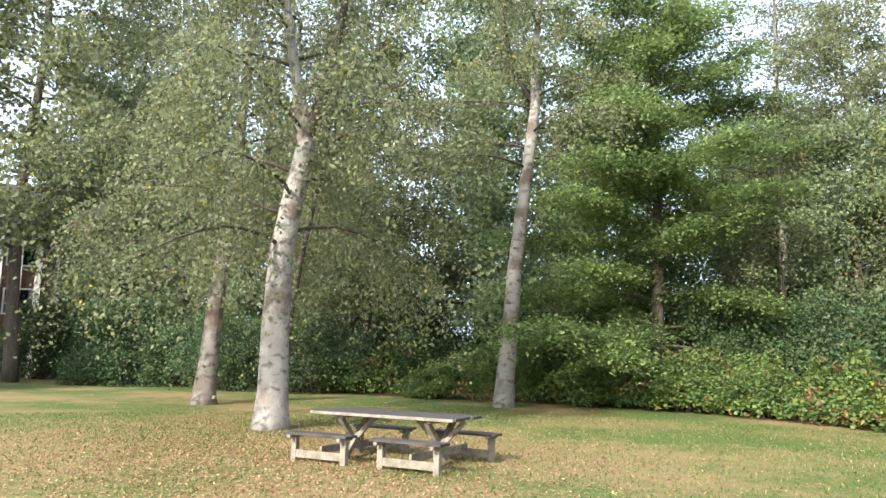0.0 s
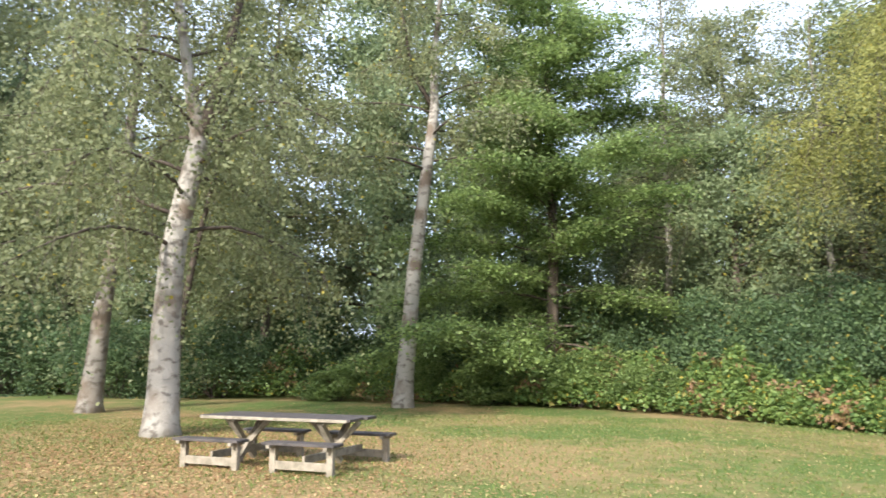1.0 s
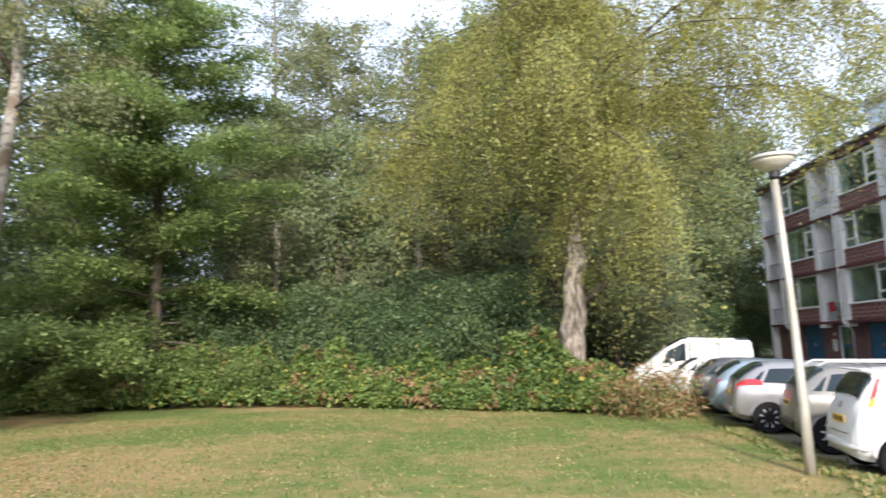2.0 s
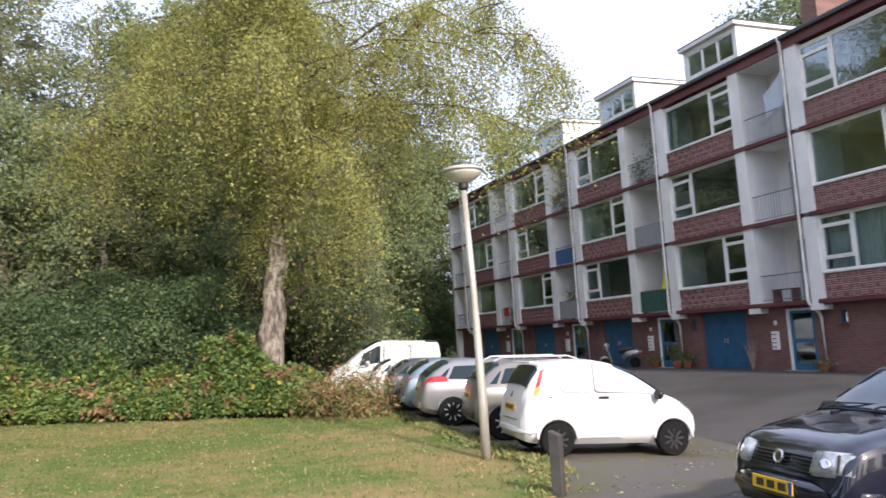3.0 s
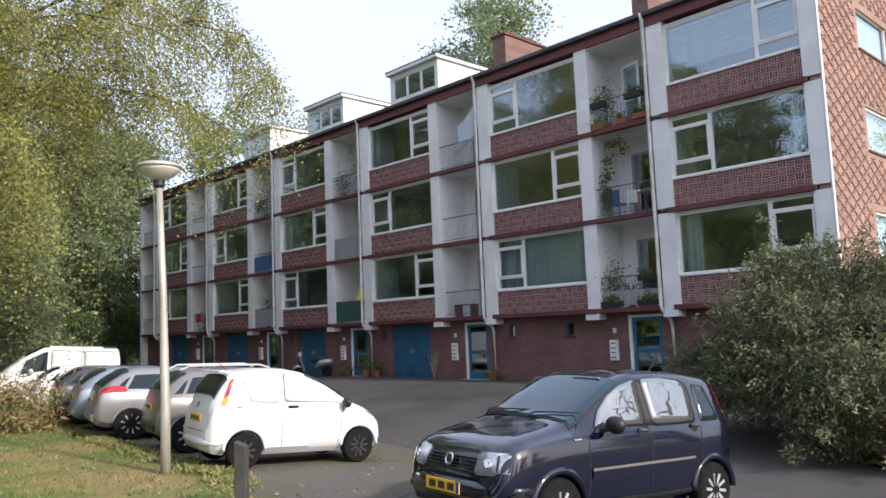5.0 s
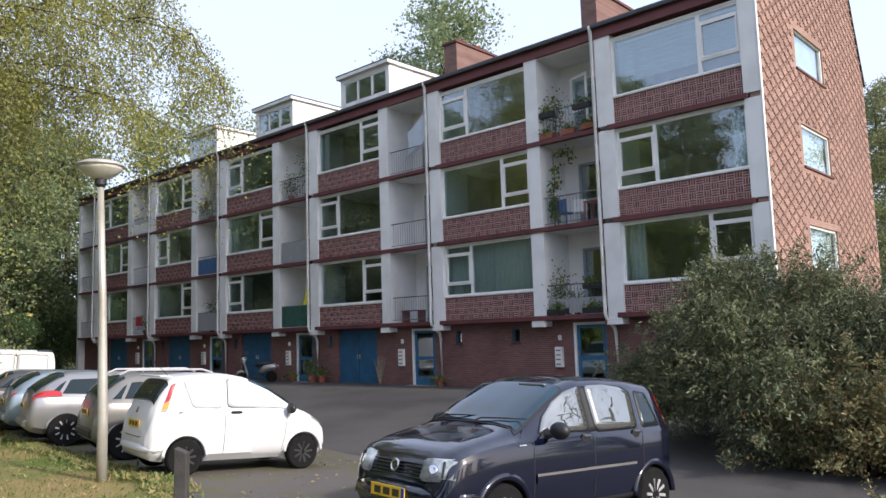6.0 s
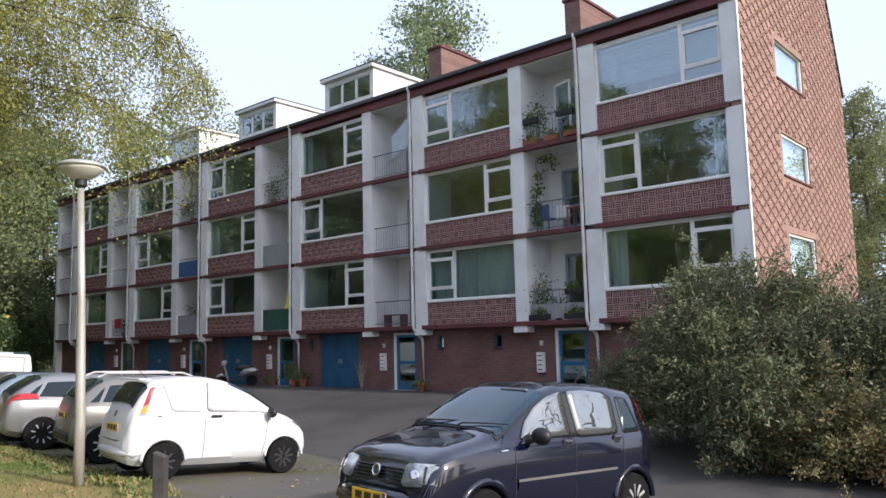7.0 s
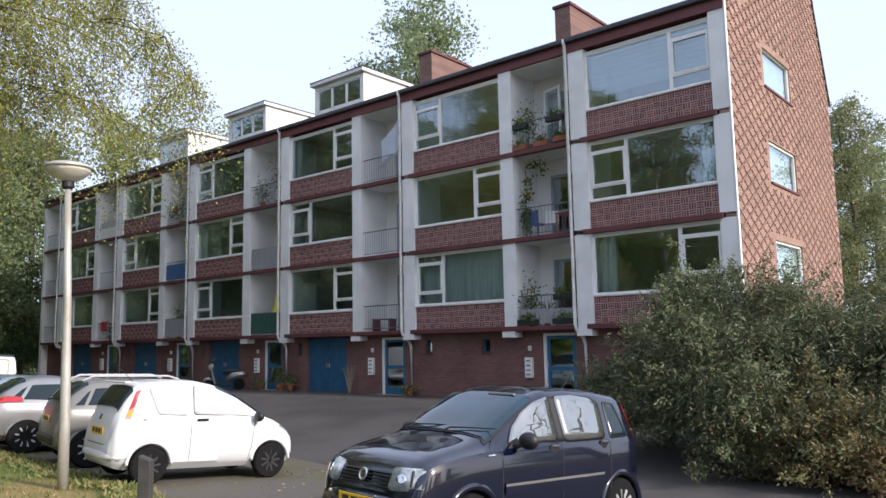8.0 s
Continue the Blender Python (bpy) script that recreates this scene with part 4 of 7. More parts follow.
lm = limbs_round(tr, 7.4, 17.5, 34, lambda f: 7.2 - 2.8 * f, lambda f: 0.5 + 0.35 * f, 1.25, rng, 0.055)
s = across_view(x, y)
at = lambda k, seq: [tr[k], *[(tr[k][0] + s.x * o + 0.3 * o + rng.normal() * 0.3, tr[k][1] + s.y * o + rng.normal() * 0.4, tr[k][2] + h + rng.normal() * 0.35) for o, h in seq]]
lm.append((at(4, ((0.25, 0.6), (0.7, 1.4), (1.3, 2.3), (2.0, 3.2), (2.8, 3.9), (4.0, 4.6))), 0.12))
lm.append((at(6, ((-0.4, 0.3), (-0.9, 0.7), (-1.4, 0.85))), 0.07))
lm.append((at(9, ((1.0, 1.8), (2.8, 3.4), (4.6, 4.4), (6.0, 4.3), (7.2, 3.6), (7.8, 2.8))), 0.075))
lm.append((at(10, ((1.0, 1.2), (2.6, 2.2), (4.4, 3.1), (5.8, 3.3), (6.8, 2.8))), 0.07))
lm.append((at(11, ((-0.4, 1.2), (-1.2, 2.6), (-2.2, 4.2))), 0.09))
lm.append((at(7, ((1.0, 1.6), (2.2, 3.0), (3.6, 4.2), (5.0, 4.6), (5.8, 4.2))), 0.06))
lm.append((at(9, ((-1.0, 1.0), (-2.6, 1.8), (-4.4, 1.6), (-6.0, 0.6))), 0.09))
for k, az, rise in ((10, -0.9, 0.6), (10, -0.2, 0.5), (11, -1.6, 0.5), (11, -0.6, 0.6)):
    lm.append((limb_path(tr[k], az, 3.6, rise, 1.5, rng, 7), 0.05))
for pts, r0 in list(lm[36:]):
    for _ in range(7):
        k = int(rng.integers(1, len(pts)))
        lm.append((limb_path(pts[k], rng.uniform(0, 6.28), rng.uniform(1.2, 3.0), rng.uniform(-0.3, 0.6), rng.uniform(0.8, 1.8), rng, 5), 0.03))
grow("birch_tree", tr, [0.46, 0.42, 0.38, 0.41, 0.37, 0.30, 0.33, 0.26, 0.24, 0.20, 0.17, 0.13, 0.08, 0.02], lm, rng, M_BIRCH_OLD, L_BIRCH_Y,
     "old birch with weeping yellow-green twigs above the brambles", "tree", 2.5, 1.0, 38, 62, 0.058, 0.15)

# beech with level sprays behind the lawn
x, y = -17.4, -31.0
tr = trunk_line(x, y, [(0, 0), (1, 0), (3, 0.1), (6, 0.2), (9, 0.2), (13, 0.1), (17, 0.2)], rng)
lm = limbs_round(tr, 1.7, 16.5, 66, lambda f: 6.8 - 4.2 * f ** 1.2, lambda f: 0.14 + 0.42 * f + rng.normal() * 0.15, 0.48, rng, 0.05)
grow("beech_tree", tr, [0.3, 0.26, 0.24, 0.2, 0.16, 0.1, 0.03], lm, rng, M_BARK, L_BEECH, "broad green beech with level sprays of leaves", "tree", 1.6, 0.25, 44, 42, 0.098, 0.25, flat=0.72, long=1.5)

# slender birch with a thin crown beyond the beech
x, y = -22.3, -27.6
tr = trunk_line(x, y, [(0, 0), (1, 0.05), (3, 0.0), (6, 0.15), (9, 0.2), (12, 0.1), (15, 0.3), (18, 0.2), (20, 0.3)], rng)
lm = limbs_round(tr, 6.0, 19.5, 40, lambda f: 4.6 - 2.6 * f, lambda f: 0.4 + 0.4 * f, 1.0, rng, 0.045)
grow("birch_tree", tr, [0.2, 0.18, 0.17, 0.15, 0.13, 0.11, 0.08, 0.05, 0.02], lm, rng, M_BIRCH, L_BIRCH, "slender pale birch with a thin crown in the wood", "tree", 1.5, 0.8, 28, 30, 0.075, 0.2)
x, y = -24.5, -21.4
tr = trunk_line(x, y, [(0, 0), (1, 0.05), (3, 0.1), (6, 0.05), (9, -0.1), (12, 0.0), (15, -0.2), (17.5, -0.1)], rng)
lm = limbs_round(tr, 5.0, 17.0, 40, lambda f: 4.8 - 2.6 * f, lambda f: 0.4 + 0.4 * f, 1.0, rng, 0.045)
grow("birch_tree", tr, [0.2, 0.18, 0.17, 0.15, 0.12, 0.09, 0.05, 0.02], lm, rng, M_BIRCH, L_BIRCH, "slender pale birch with a thin crown in the wood", "tree", 1.5, 0.8, 26, 30, 0.075, 0.2)

# woodland behind: three kinds built once, then repeated
WOOD = []
for k, (h, lo, n, reach) in enumerate(((17, 3.0, 40, 5.2), (20, 4.0, 42, 5.0), (14, 1.5, 38, 4.6))):
    px, py = -26.0 - 4 * k, -20.0 - 6 * k
    tr = [(px + 0.25 * math.sin(z * 0.4 + k), py + 0.2 * math.cos(z * 0.5), gz(px, py) - 0.1 + z) for z in (0, 1, 3, 6, 9, 12, h * 0.85, h)]
    lm = limbs_round(tr, lo, h - 0.5, n, lambda f: reach * (1 - 0.55 * f), lambda f: 0.25 + 0.5 * f, 0.6, rng, 0.07)
    WOOD.append(grow("woodland_tree", tr, [0.26, 0.22, 0.19, 0.17, 0.14, 0.11, 0.07, 0.02], lm, rng, M_BARK, L_WOOD if k != 1 else L_BIRCH, "dense green woodland tree behind the brambles", "tree", 1.6, 0.55, 28, 42, 0.125, 0.30, group="woodland trees", fine=False))
FAR = []
for k in range(2):
    px, py = -20.0 - 5 * k, -84.0
    h = 18
    tr = [(px + 0.25 * math.sin(z * 0.4 + k), py, gz(px, py) - 0.1 + z) for z in (0, 1, 3, 6, 9, 12, 15, h)]
    lm = limbs_round(tr, 1.8, h - 0.5, 34, lambda f: 5.4 * (1 - 0.5 * f), lambda f: 0.25 + 0.5 * f, 0.6, rng, 0.06)
    FAR.append(grow("woodland_tree", tr, [0.26, 0.22, 0.19, 0.17, 0.14, 0.11, 0.07, 0.02], lm, rng, M_BARK, L_WOOD, "dense green tree standing far back", "tree", 1.6, 0.5, 20, 30, 0.175, 0.36, group="woodland trees", seg=6, fine=False))
SPOTS = [(-24, -15, 0), (-27, -12, 1), (-22.5, -24.5, 2), (-29, -29, 1), (-25.5, -36, 0), (-22, -42, 0), (-20, -50, 2), (-16, -58, 0), (-27, -19.5, 2), (-14.5, -63, 2), (-17.6, -46.4, 1), (-17, -68, 1), (-16.5, -52.5, 2), (-29, -14.5, 0), (-33.5, -10.5, 2), (-37, -17, 0), (-44, -3, 0), (-47.5, 2.5, 2), (-41.5, -6.5, 2), (-50, -1, 0)]
BACK = [(-30, -42, 0), (-26, -52, 1), (-20, -66, 1), (-33, -24, 0), (-36, -34, 1), (-33, -30, 1), (-38, -19, 0), (-46, -6, 0), (-50, 2, 1), (-48, -14, 0), (-44, 9, 0), (-56, -4, 1), (-55, 14, 0), (-62, -14, 0), 
        (-28, -60, 0), (-36, -52, 1), (-40, -44, 0), (-24, -78, 0), (-41, -9, 0), (-38, -14, 1)]
for i, (px, py, k) in enumerate(SPOTS):
    c = copy_thing(WOOD[k], pose(px, py, gz(px, py) - 0.1, 0, 0, 57.0 * i))
    f = (0.9 + 0.05 * ((i * 7) % 6) + (0.3 if i > 8 and i != 10 else 0)) * {2: 0.85, 3: 0.70, 5: 1.22, 12: 0.8, 16: 0.85, 17: 0.9, 18: 0.8, 19: 0.8}.get(i, 1.0)
    c.scale = (f, f, f)
for i, (px, py, k) in enumerate(BACK):
    c = copy_thing(FAR[k], pose(px, py, gz(px, py) - 0.1, 0, 0, 57.0 * i))
    f = (0.9 + 0.05 * ((i * 7) % 6)) * {0: 0.75, 1: 0.60, 3: 0.72, 4: 0.85, 5: 0.72, 11: 0.62}.get(i, 1.0)
    c.scale = (f, f, f)
c = copy_thing(WOOD[1], pose(-7.6, -61.8, gz(-7.6, -61.8) - 0.1, 0, 0, 40))
c.scale = (1.65, 1.65, 1.65)
# trees beyond the building, and unseen ones round the viewer added for reflections
for i, (px, py, k, f) in enumerate([(-33, 30, 0, 1.85), (-45, 24, 1, 1.12), (-40, 32, 0, 1.35), (-24, 38, 1, 1.25), (-46, 28, 1, 1.3), (-60, 30, 0, 1.4), (-14, 38, 0, 1.25), (1.8, 24, 1, 0.70), (5.5, 33, 1, 0.72), (9, 29, 1, 0.7), (0, 40, 0, 0.85),
                                   (12, -58, 0, 1.0), (14, -62, 0, 1.2), (24, -54, 0, 1.0), (33, -60, 1, 1.0), (42, -46, 0, 1.1), (58, -30, 0, 0.9), (62, -16, 1, 0.85), (60, -2, 0, 0.8), (64, 14, 1, 0.9), (52, 30, 0, 0.9), (38, 42, 1, 0.9), (24, 46, 0, 0.5)]):
    near = i in (0, 1, 2, 7, 8, 9)
    c = copy_thing((WOOD if near else FAR)[k], pose(px, py, gz(px, py) - 0.1, 0, 0, 83.0 * i))
    c.scale = (f, f, f)


# out of view; added so the navy car's side windows reflect its branches
rng_main, rng = rng, np.random.default_rng(5)
tr = [(16.8 + 0.2 * math.sin(z * 0.7), -1.6 + 0.15 * math.cos(z * 0.6), gz(16.8, -1.6) - 0.1 + z) for z in (0, 1, 3, 5, 7.5, 10, 12.5, 15)]
lm = limbs_round(tr, 3.5, 14.5, 26, lambda f: 4.6 - 2.2 * f, lambda f: 0.5 + 0.4 * f, 0.2, rng, 0.07)
for pts, r0 in list(lm):
    for _ in range(5):
        k = int(rng.integers(2, len(pts)))
        lm.append((limb_path(pts[k], rng.uniform(0, 6.28), rng.uniform(0.8, 2.0), rng.uniform(0.0, 0.9), 0.2, rng, 5), 0.022))
grow("bare_tree", tr, [0.24, 0.2, 0.18, 0.16, 0.13, 0.1, 0.06, 0.02], lm, rng, M_BARK, L_OLIVE_TREE, "nearly leafless tree out of view beyond the car park", "tree", 0.8, 0.2, 3, 5, 0.06, 0.15, fine=False)
rng = rng_main


def shrub(name, rx, ry, h, count, size, leaf, rng, label, category="shrub", flat=0.2, long=1.5, stems=14, group="", lumps=26, shoots=0, tight=0.36):
    """A many-stemmed shrub: leaf clumps on a lumpy shell and inside it, on visible stems."""
    t = thing(name, (0, 0, 0), label, category, group)
    bm = bmesh.new()
    hubs = []
    for i in range(lumps):
        a, e = i * 2.39996 + rng.normal() * 0.2, rng.uniform(0.02, 1.0)
        rr = (1 - e ** 2.2) ** 0.5
        hubs.append((rx * 0.74 * rr * math.cos(a) * rng.uniform(0.7, 1.15), ry * 0.74 * rr * math.sin(a) * rng.uniform(0.7, 1.15), h * (0.10 + 0.76 * e) * rng.uniform(0.85, 1.1)))
    for hx, hy, hz in hubs[:stems]:
        tube(bm, [(hx * 0.15, hy * 0.15, -0.05), (hx * 0.4, hy * 0.4, hz * 0.5), (hx, hy, hz)], [0.035, 0.025, 0.008], 5)
    part("stem", bm, M_TWIG, t)["kind"] = "stuff"
    c = []
    for hx, hy, hz in hubs:
        n = count // lumps
        d = rng.normal(size=(n, 3))
        d /= np.linalg.norm(d, axis=1)[:, None]
        r = rng.uniform(0.35, 1.12, n)[:, None] ** 0.6
        c.append(np.array([hx, hy, hz]) + d * r * np.array([rx, ry, h * 0.55]) * tight * rng.uniform(0.75, 1.25))
    sh = bmesh.new()
    for i in range(shoots):
        hub = np.array(hubs[i % lumps]) + rng.normal(size=3) * 0.18
        d = np.array([hub[0] / rx, hub[1] / ry, 0.55 + 0.5 * hub[2] / h]) + rng.normal(size=3) * 0.35
        d /= np.linalg.norm(d)
        L, k = rng.uniform(0.45, 1.15), 60
        q = np.linspace(0.15, 1, k)[:, None]
        line = hub + d * q * L - np.array([0, 0, 0.25]) * L * q ** 2
        c.append(line + rng.normal(size=(k, 3)) * (0.085 - 0.045 * q))
        if i % 2:
            tube(sh, [hub, line[k // 2], line[-1]], [0.007, 0.005, 0.002], 3, False)
    if shoots:
        part("shoot", sh, M_TWIG, t)["kind"] = "stuff"
    else:
        sh.free()
    c = np.concatenate(c)
    c[:, 2] = np.maximum(c[:, 2], 0.03)
    crown = new("crown", leaves("crown", c, size, leaf, rng, flat=flat, long=long))
    crown.parent = t
    crown["kind"] = "stuff"
    return t


UNDER = [shrub("shrub", 2.8, 2.6, h, 21000, 0.075, L_SHRUB, rng, "green woodland shrub, coloured dark for canopy shade", group="woodland shrubs") for h in (3.6, 4.6)]
LINE = [(-9.3, -14.6), (-11.2, -17.5), (-12.5, -21.0), (-14.0, -25.0), (-15.2, -32.0), (-14.2, -42.0), (-12.6, -52.0), (-10.3, -62.0)]


def hedge_at(t):
    s = t * (len(LINE) - 1)
    i = min(int(s), len(LINE) - 2)
    f = s - i
    a, b = Vector(LINE[i]), Vector(LINE[i + 1])
    d = (b - a).normalized()
    return a + (b - a) * f, Vector((d.y, -d.x))


spots = []
for k in range(34):
    p, out = hedge_at((k + 0.5) / 34)
    back = 4.6 + 2.6 * ((k * 5) % 4) / 3 + (2.5 if k % 3 == 0 else 0)
    spots.append((p.x - abs(out.x) * back, p.y - out.y * back * 0.3, k % 2))
spots = [q for q in spots if (Vector(q[:2]) - Vector((-12.6, -16.4))).length > 4.2]
spots += [(-11.6, -70.5, 0), (-11.0, -66.0, 1), (-12.5, -61.5, 0), (-11.2, -57.0, 1), (-12.6, -53.5, 0), (-11.8, -49.5, 1), (-9.0, -72.5, 1), (-14.0, -45.5, 0), (-13.5, -66.0, 1),
          (-41.0, -3.5, 1), (-42.0, -7.5, 0), (-39.5, -11.0, 1), (-43.0, 0.5, 0), (-37.0, -13.5, 0)]
planted = []
for i, (px, py, k) in enumerate(spots):
    m = pose(px, py, gz(px, py) - 0.03, 0, 0, 71.0 * i)
    if UNDER[k] not in planted:
        UNDER[k].matrix_world = m
        c = UNDER[k]
        planted.append(c)
    else:
        c = copy_thing(UNDER[k], m)
    f = 0.85 + 0.07 * ((i * 3) % 5)
    c.scale = (f, f, f * 1.05)

# leafy saplings under the beech, down to the grass
SAP = shrub("sapling", 2.2, 1.7, 2.0, 9000, 0.095, L_BEECH, rng, "low spreading green sapling at the edge of the lawn", "sapling", 0.7, 1.5, 12, group="saplings under the beech", lumps=40, tight=0.3)
SAP.matrix_world = pose(-16.6, -33.0, gz(-16.6, -33.0) - 0.03)
for px, py, rz_, f in ((-16.2, -29.6, 80, 0.95), (-15.6, -26.6, 150, 0.8), (-17.0, -36.2, 220, 0.85), (-15.0, -39.5, 300, 0.7)):
    c = copy_thing(SAP, pose(px, py, gz(px, py) - 0.03, 0, 0, rz_))
    c.scale = (f, f, f)

# bramble bank along the wood's edge
n = 85000
t = rng.uniform(0, 1, n) ** 1.6
P = [hedge_at(v) for v in t]
base = np.array([(p.x, p.y) for p, o in P])
outw = np.array([(abs(o.x), o.y * 0.4) for p, o in P])
depth = rng.uniform(0, 1, n)
along = np.array([noise.noise((b[0] * 0.45, b[1] * 0.45, 3.0)) for b in base])
wig = np.array([noise.noise((b[0] * 1.3, b[1] * 1.3, 9.0)) for b in base])
top = (0.32 + 1.55 * np.minimum(1, depth * 1.5) ** 0.7) * (1.0 + 0.75 * along + 0.45 * wig)
front = 0.45 * wig
hgt = top * rng.uniform(0.05, 1, n) ** 0.5
pos = np.stack([base[:, 0] - outw[:, 0] * (depth * 3.6 - front), base[:, 1] - outw[:, 1] * (depth * 3.6), hgt], 1)
pos[:, 2] += np.array([gz(p[0], p[1]) for p in pos]) + rng.normal(size=n) * 0.05
patch = np.array([noise.noise((p[0] * 0.9, p[1] * 0.9, p[2] * 1.6 + 20)) + 0.6 * noise.noise((p[0] * 2.6, p[1] * 2.6, p[2] * 3.0)) for p in pos]) + rng.normal(size=n) * 0.16
red = patch > 0.45
brambles = tagged(new("bramble_bank", leaves("bramble_bank", pos[~red], 0.105, L_BRAMBLE, rng, flat=0.45, long=1.3)), "tangled green bramble bank along the edge of the wood", "brambles", kind="stuff")
bracken = tagged(new("bracken", leaves("bracken", pos[red], 0.085, L_FERN, rng, flat=0.1, long=2.2)), "rust-brown withered bracken among the brambles", "bracken", kind="stuff")

# dry bracken and grass at the end of the bank beside the cars
c = []
for k in range(11):
    a, n = k * 2.4, 360
    hub = np.array([-9.3 + 0.9 * math.cos(a) * (0.3 + 0.7 * ((k * 7) % 5) / 4), -14.6 + 0.8 * math.sin(a), 0.10 + 0.66 * ((k * 3) % 4) / 3])
    c.append(hub + rng.normal(size=(n, 3)) * np.array([0.45, 0.36, 0.30]))
pos = np.concatenate(c)
pos[:, 2] = np.abs(pos[:, 2]) - 0.1
tagged(new("dry_grass_clump", leaves("dry_grass_clump", pos, 0.035, L_STRAW, rng, droop=0.2, long=4.6)), "straw-brown dry bracken clump beside parked cars", "dry plants", kind="stuff")

# big bush in front of the gable
bush = shrub("large_bush", 2.85, 2.3, 3.45, 74000, 0.027, L_BUSH, rng, "large grey-green bush with narrow leaves in front of the gable", "bush", 0.1, 3.4, 30, lumps=84, shoots=600, tight=0.25)
bush.matrix_world = pose(6.05, -5.75, gz(6.05, -6.5) - 0.05, 0, 0, 20)
bush = shrub("large_bush", 2.4, 2.1, 2.75, 44000, 0.027, L_BUSH, rng, "spreading grey-green bush with narrow leaves beside the car park", "bush", 0.1, 3.4, 24, lumps=58, shoots=400, tight=0.25)
bush.matrix_world = pose(8.75, -5.4, gz(8.6, -6.0) - 0.05, 0, 0, 70)
L_OLIVE = leaf_mat("olive_shrub_leaves", (0.11, 0.11, 0.045), (0.28, 0.255, 0.115), (0.24, 0.15, 0.07), 0.15, 0.3, 0.9)
low = shrub("low_olive_shrub", 1.25, 0.8, 1.35, 16000, 0.026, L_OLIVE, rng, "low olive-brown shrub with fine leaves beside the road", "bush", 0.1, 2.2, 12, lumps=34, shoots=120, tight=0.3)
low.matrix_world = pose(7.55, -7.2, gz(7.55, -7.2) - 0.03)
low = shrub("dry_bush", 1.0, 0.9, 0.9, 6000, 0.03, L_FERN, rng, "low bush with brown seed heads beside the road", "bush", 0.1, 2.6, 12)
low.matrix_world = pose(8.9, -7.3, gz(9, -7.3) - 0.03)
sprig = shrub("small_shrub", 0.55, 0.45, 0.75, 2600, 0.03, L_WEEDY, rng, "small yellow-green shrub at the foot of the wall", "bush", 0.1, 2.2, 8)
sprig.matrix_world = pose(0.35, -0.4, gz(0.35, -0.4) - 0.03)

# weeds along the lawn's edge
c = []
for k in range(5200):
    ex = rng.uniform(-9.5, 3.6)
    c.append((ex + rng.normal() * 0.08, edge_y(ex) + rng.normal() * 0.13 + 0.04 + 0.2 * noise.noise((ex * 1.4, 0, 0)), 0))
c = np.array(c)
c[:, 2] = [gz(a, b) + 0.06 for a, b, _ in c]
L_WEED = leaf_mat("edge_weeds", (0.09, 0.14, 0.04), (0.24, 0.27, 0.09), (0.34, 0.26, 0.12), 0.3, 0.3, 0.8)
tagged(new("edge_weeds", leaves("edge_weeds", c, 0.03, L_WEED, rng, droop=-1.0, long=3.8)), "rough grass and weeds along the paving edge", "weeds", kind="stuff")
# moss and leaf litter on the paving
c = []
for k in range(3200):
    a, b = rng.uniform(-8, 5.2), rng.uniform(-16.5, -9.2)
    if noise.noise((a * 0.9, b * 0.9, 5)) + 0.35 * noise.noise((a * 3, b * 3, 1)) > 0.18 and b > edge_y(a):
        c.append((a, b, gz(a, b) + 0.045))
tagged(new("paving_moss", leaves("paving_moss", np.array(c), 0.035, L_WEED, rng, droop=0, long=1.6, flat=0.85)), "moss and small leaves in the paving joints", "moss", kind="stuff")

# fallen leaves and grass
L_LITTER = leaf_mat("fallen_leaves", (0.25, 0.13, 0.06), (0.40, 0.25, 0.125), (0.52, 0.40, 0.18), 0.08, 0.1, 0.6)
L_GRASS = leaf_mat("grass_blades", (0.085, 0.145, 0.028), (0.21, 0.22, 0.065), (0.36, 0.31, 0.14), 0.12, 0.3, 0.35)
c = []
for cx, cy, sd, n in ((-0.6, -32.4, 2.8, 17000), (2.6, -30.5, 3.0, 19000), (3.5, -26.5, 2.6, 6000), (-4.5, -38, 4.0, 5000), (-11.5, -34.0, 2.8, 2600), (-3, -28, 7, 4200), (3, -22, 6, 1300), (-6, -20, 4, 700)):
    q = np.stack([rng.normal(cx, sd, n), rng.normal(cy, sd, n)], 1)
    c.append(q)
c = np.concatenate(c)
c = np.column_stack([c, [gz(a, b) + 0.015 for a, b in c]])
c = c[c[:, 1] < -16]
tagged(new("fallen_leaves", leaves("fallen_leaves", c, 0.034, L_LITTER, rng, droop=0, long=1.3, flat=0.95)), "fallen yellow-brown birch leaves on the lawn", "leaves", kind="stuff")
n = 80000
gx, gy = rng.uniform(-15.5, 6.0, n), rng.uniform(-44, -13.4, n)
keep = np.array([b < edge_y(a) + rng.normal() * 0.12 and ((a - 10.8) ** 2 + (b + 19.6) ** 2 < 24 ** 2) for a, b in zip(gx, gy)])
gx, gy = gx[keep], gy[keep]
c = np.column_stack([gx, gy, [gz(a, b) + 0.03 for a, b in zip(gx, gy)]])
tagged(new("grass", leaves("grass", c, 0.018, L_GRASS, rng, droop=-1.6, long=3.6)), "short dry lawn grass", "grass", kind="stuff")

# ---- parked vehicles ----
def paint(name, color, rough=0.25, metal=0.0, spec=0.5, coat=0.25):
    return mat(name, color, rough, metal, spots=[c * 0.9 for c in color], scale=1.5, var=0.02, fine=200, coat=coat, spec=spec)


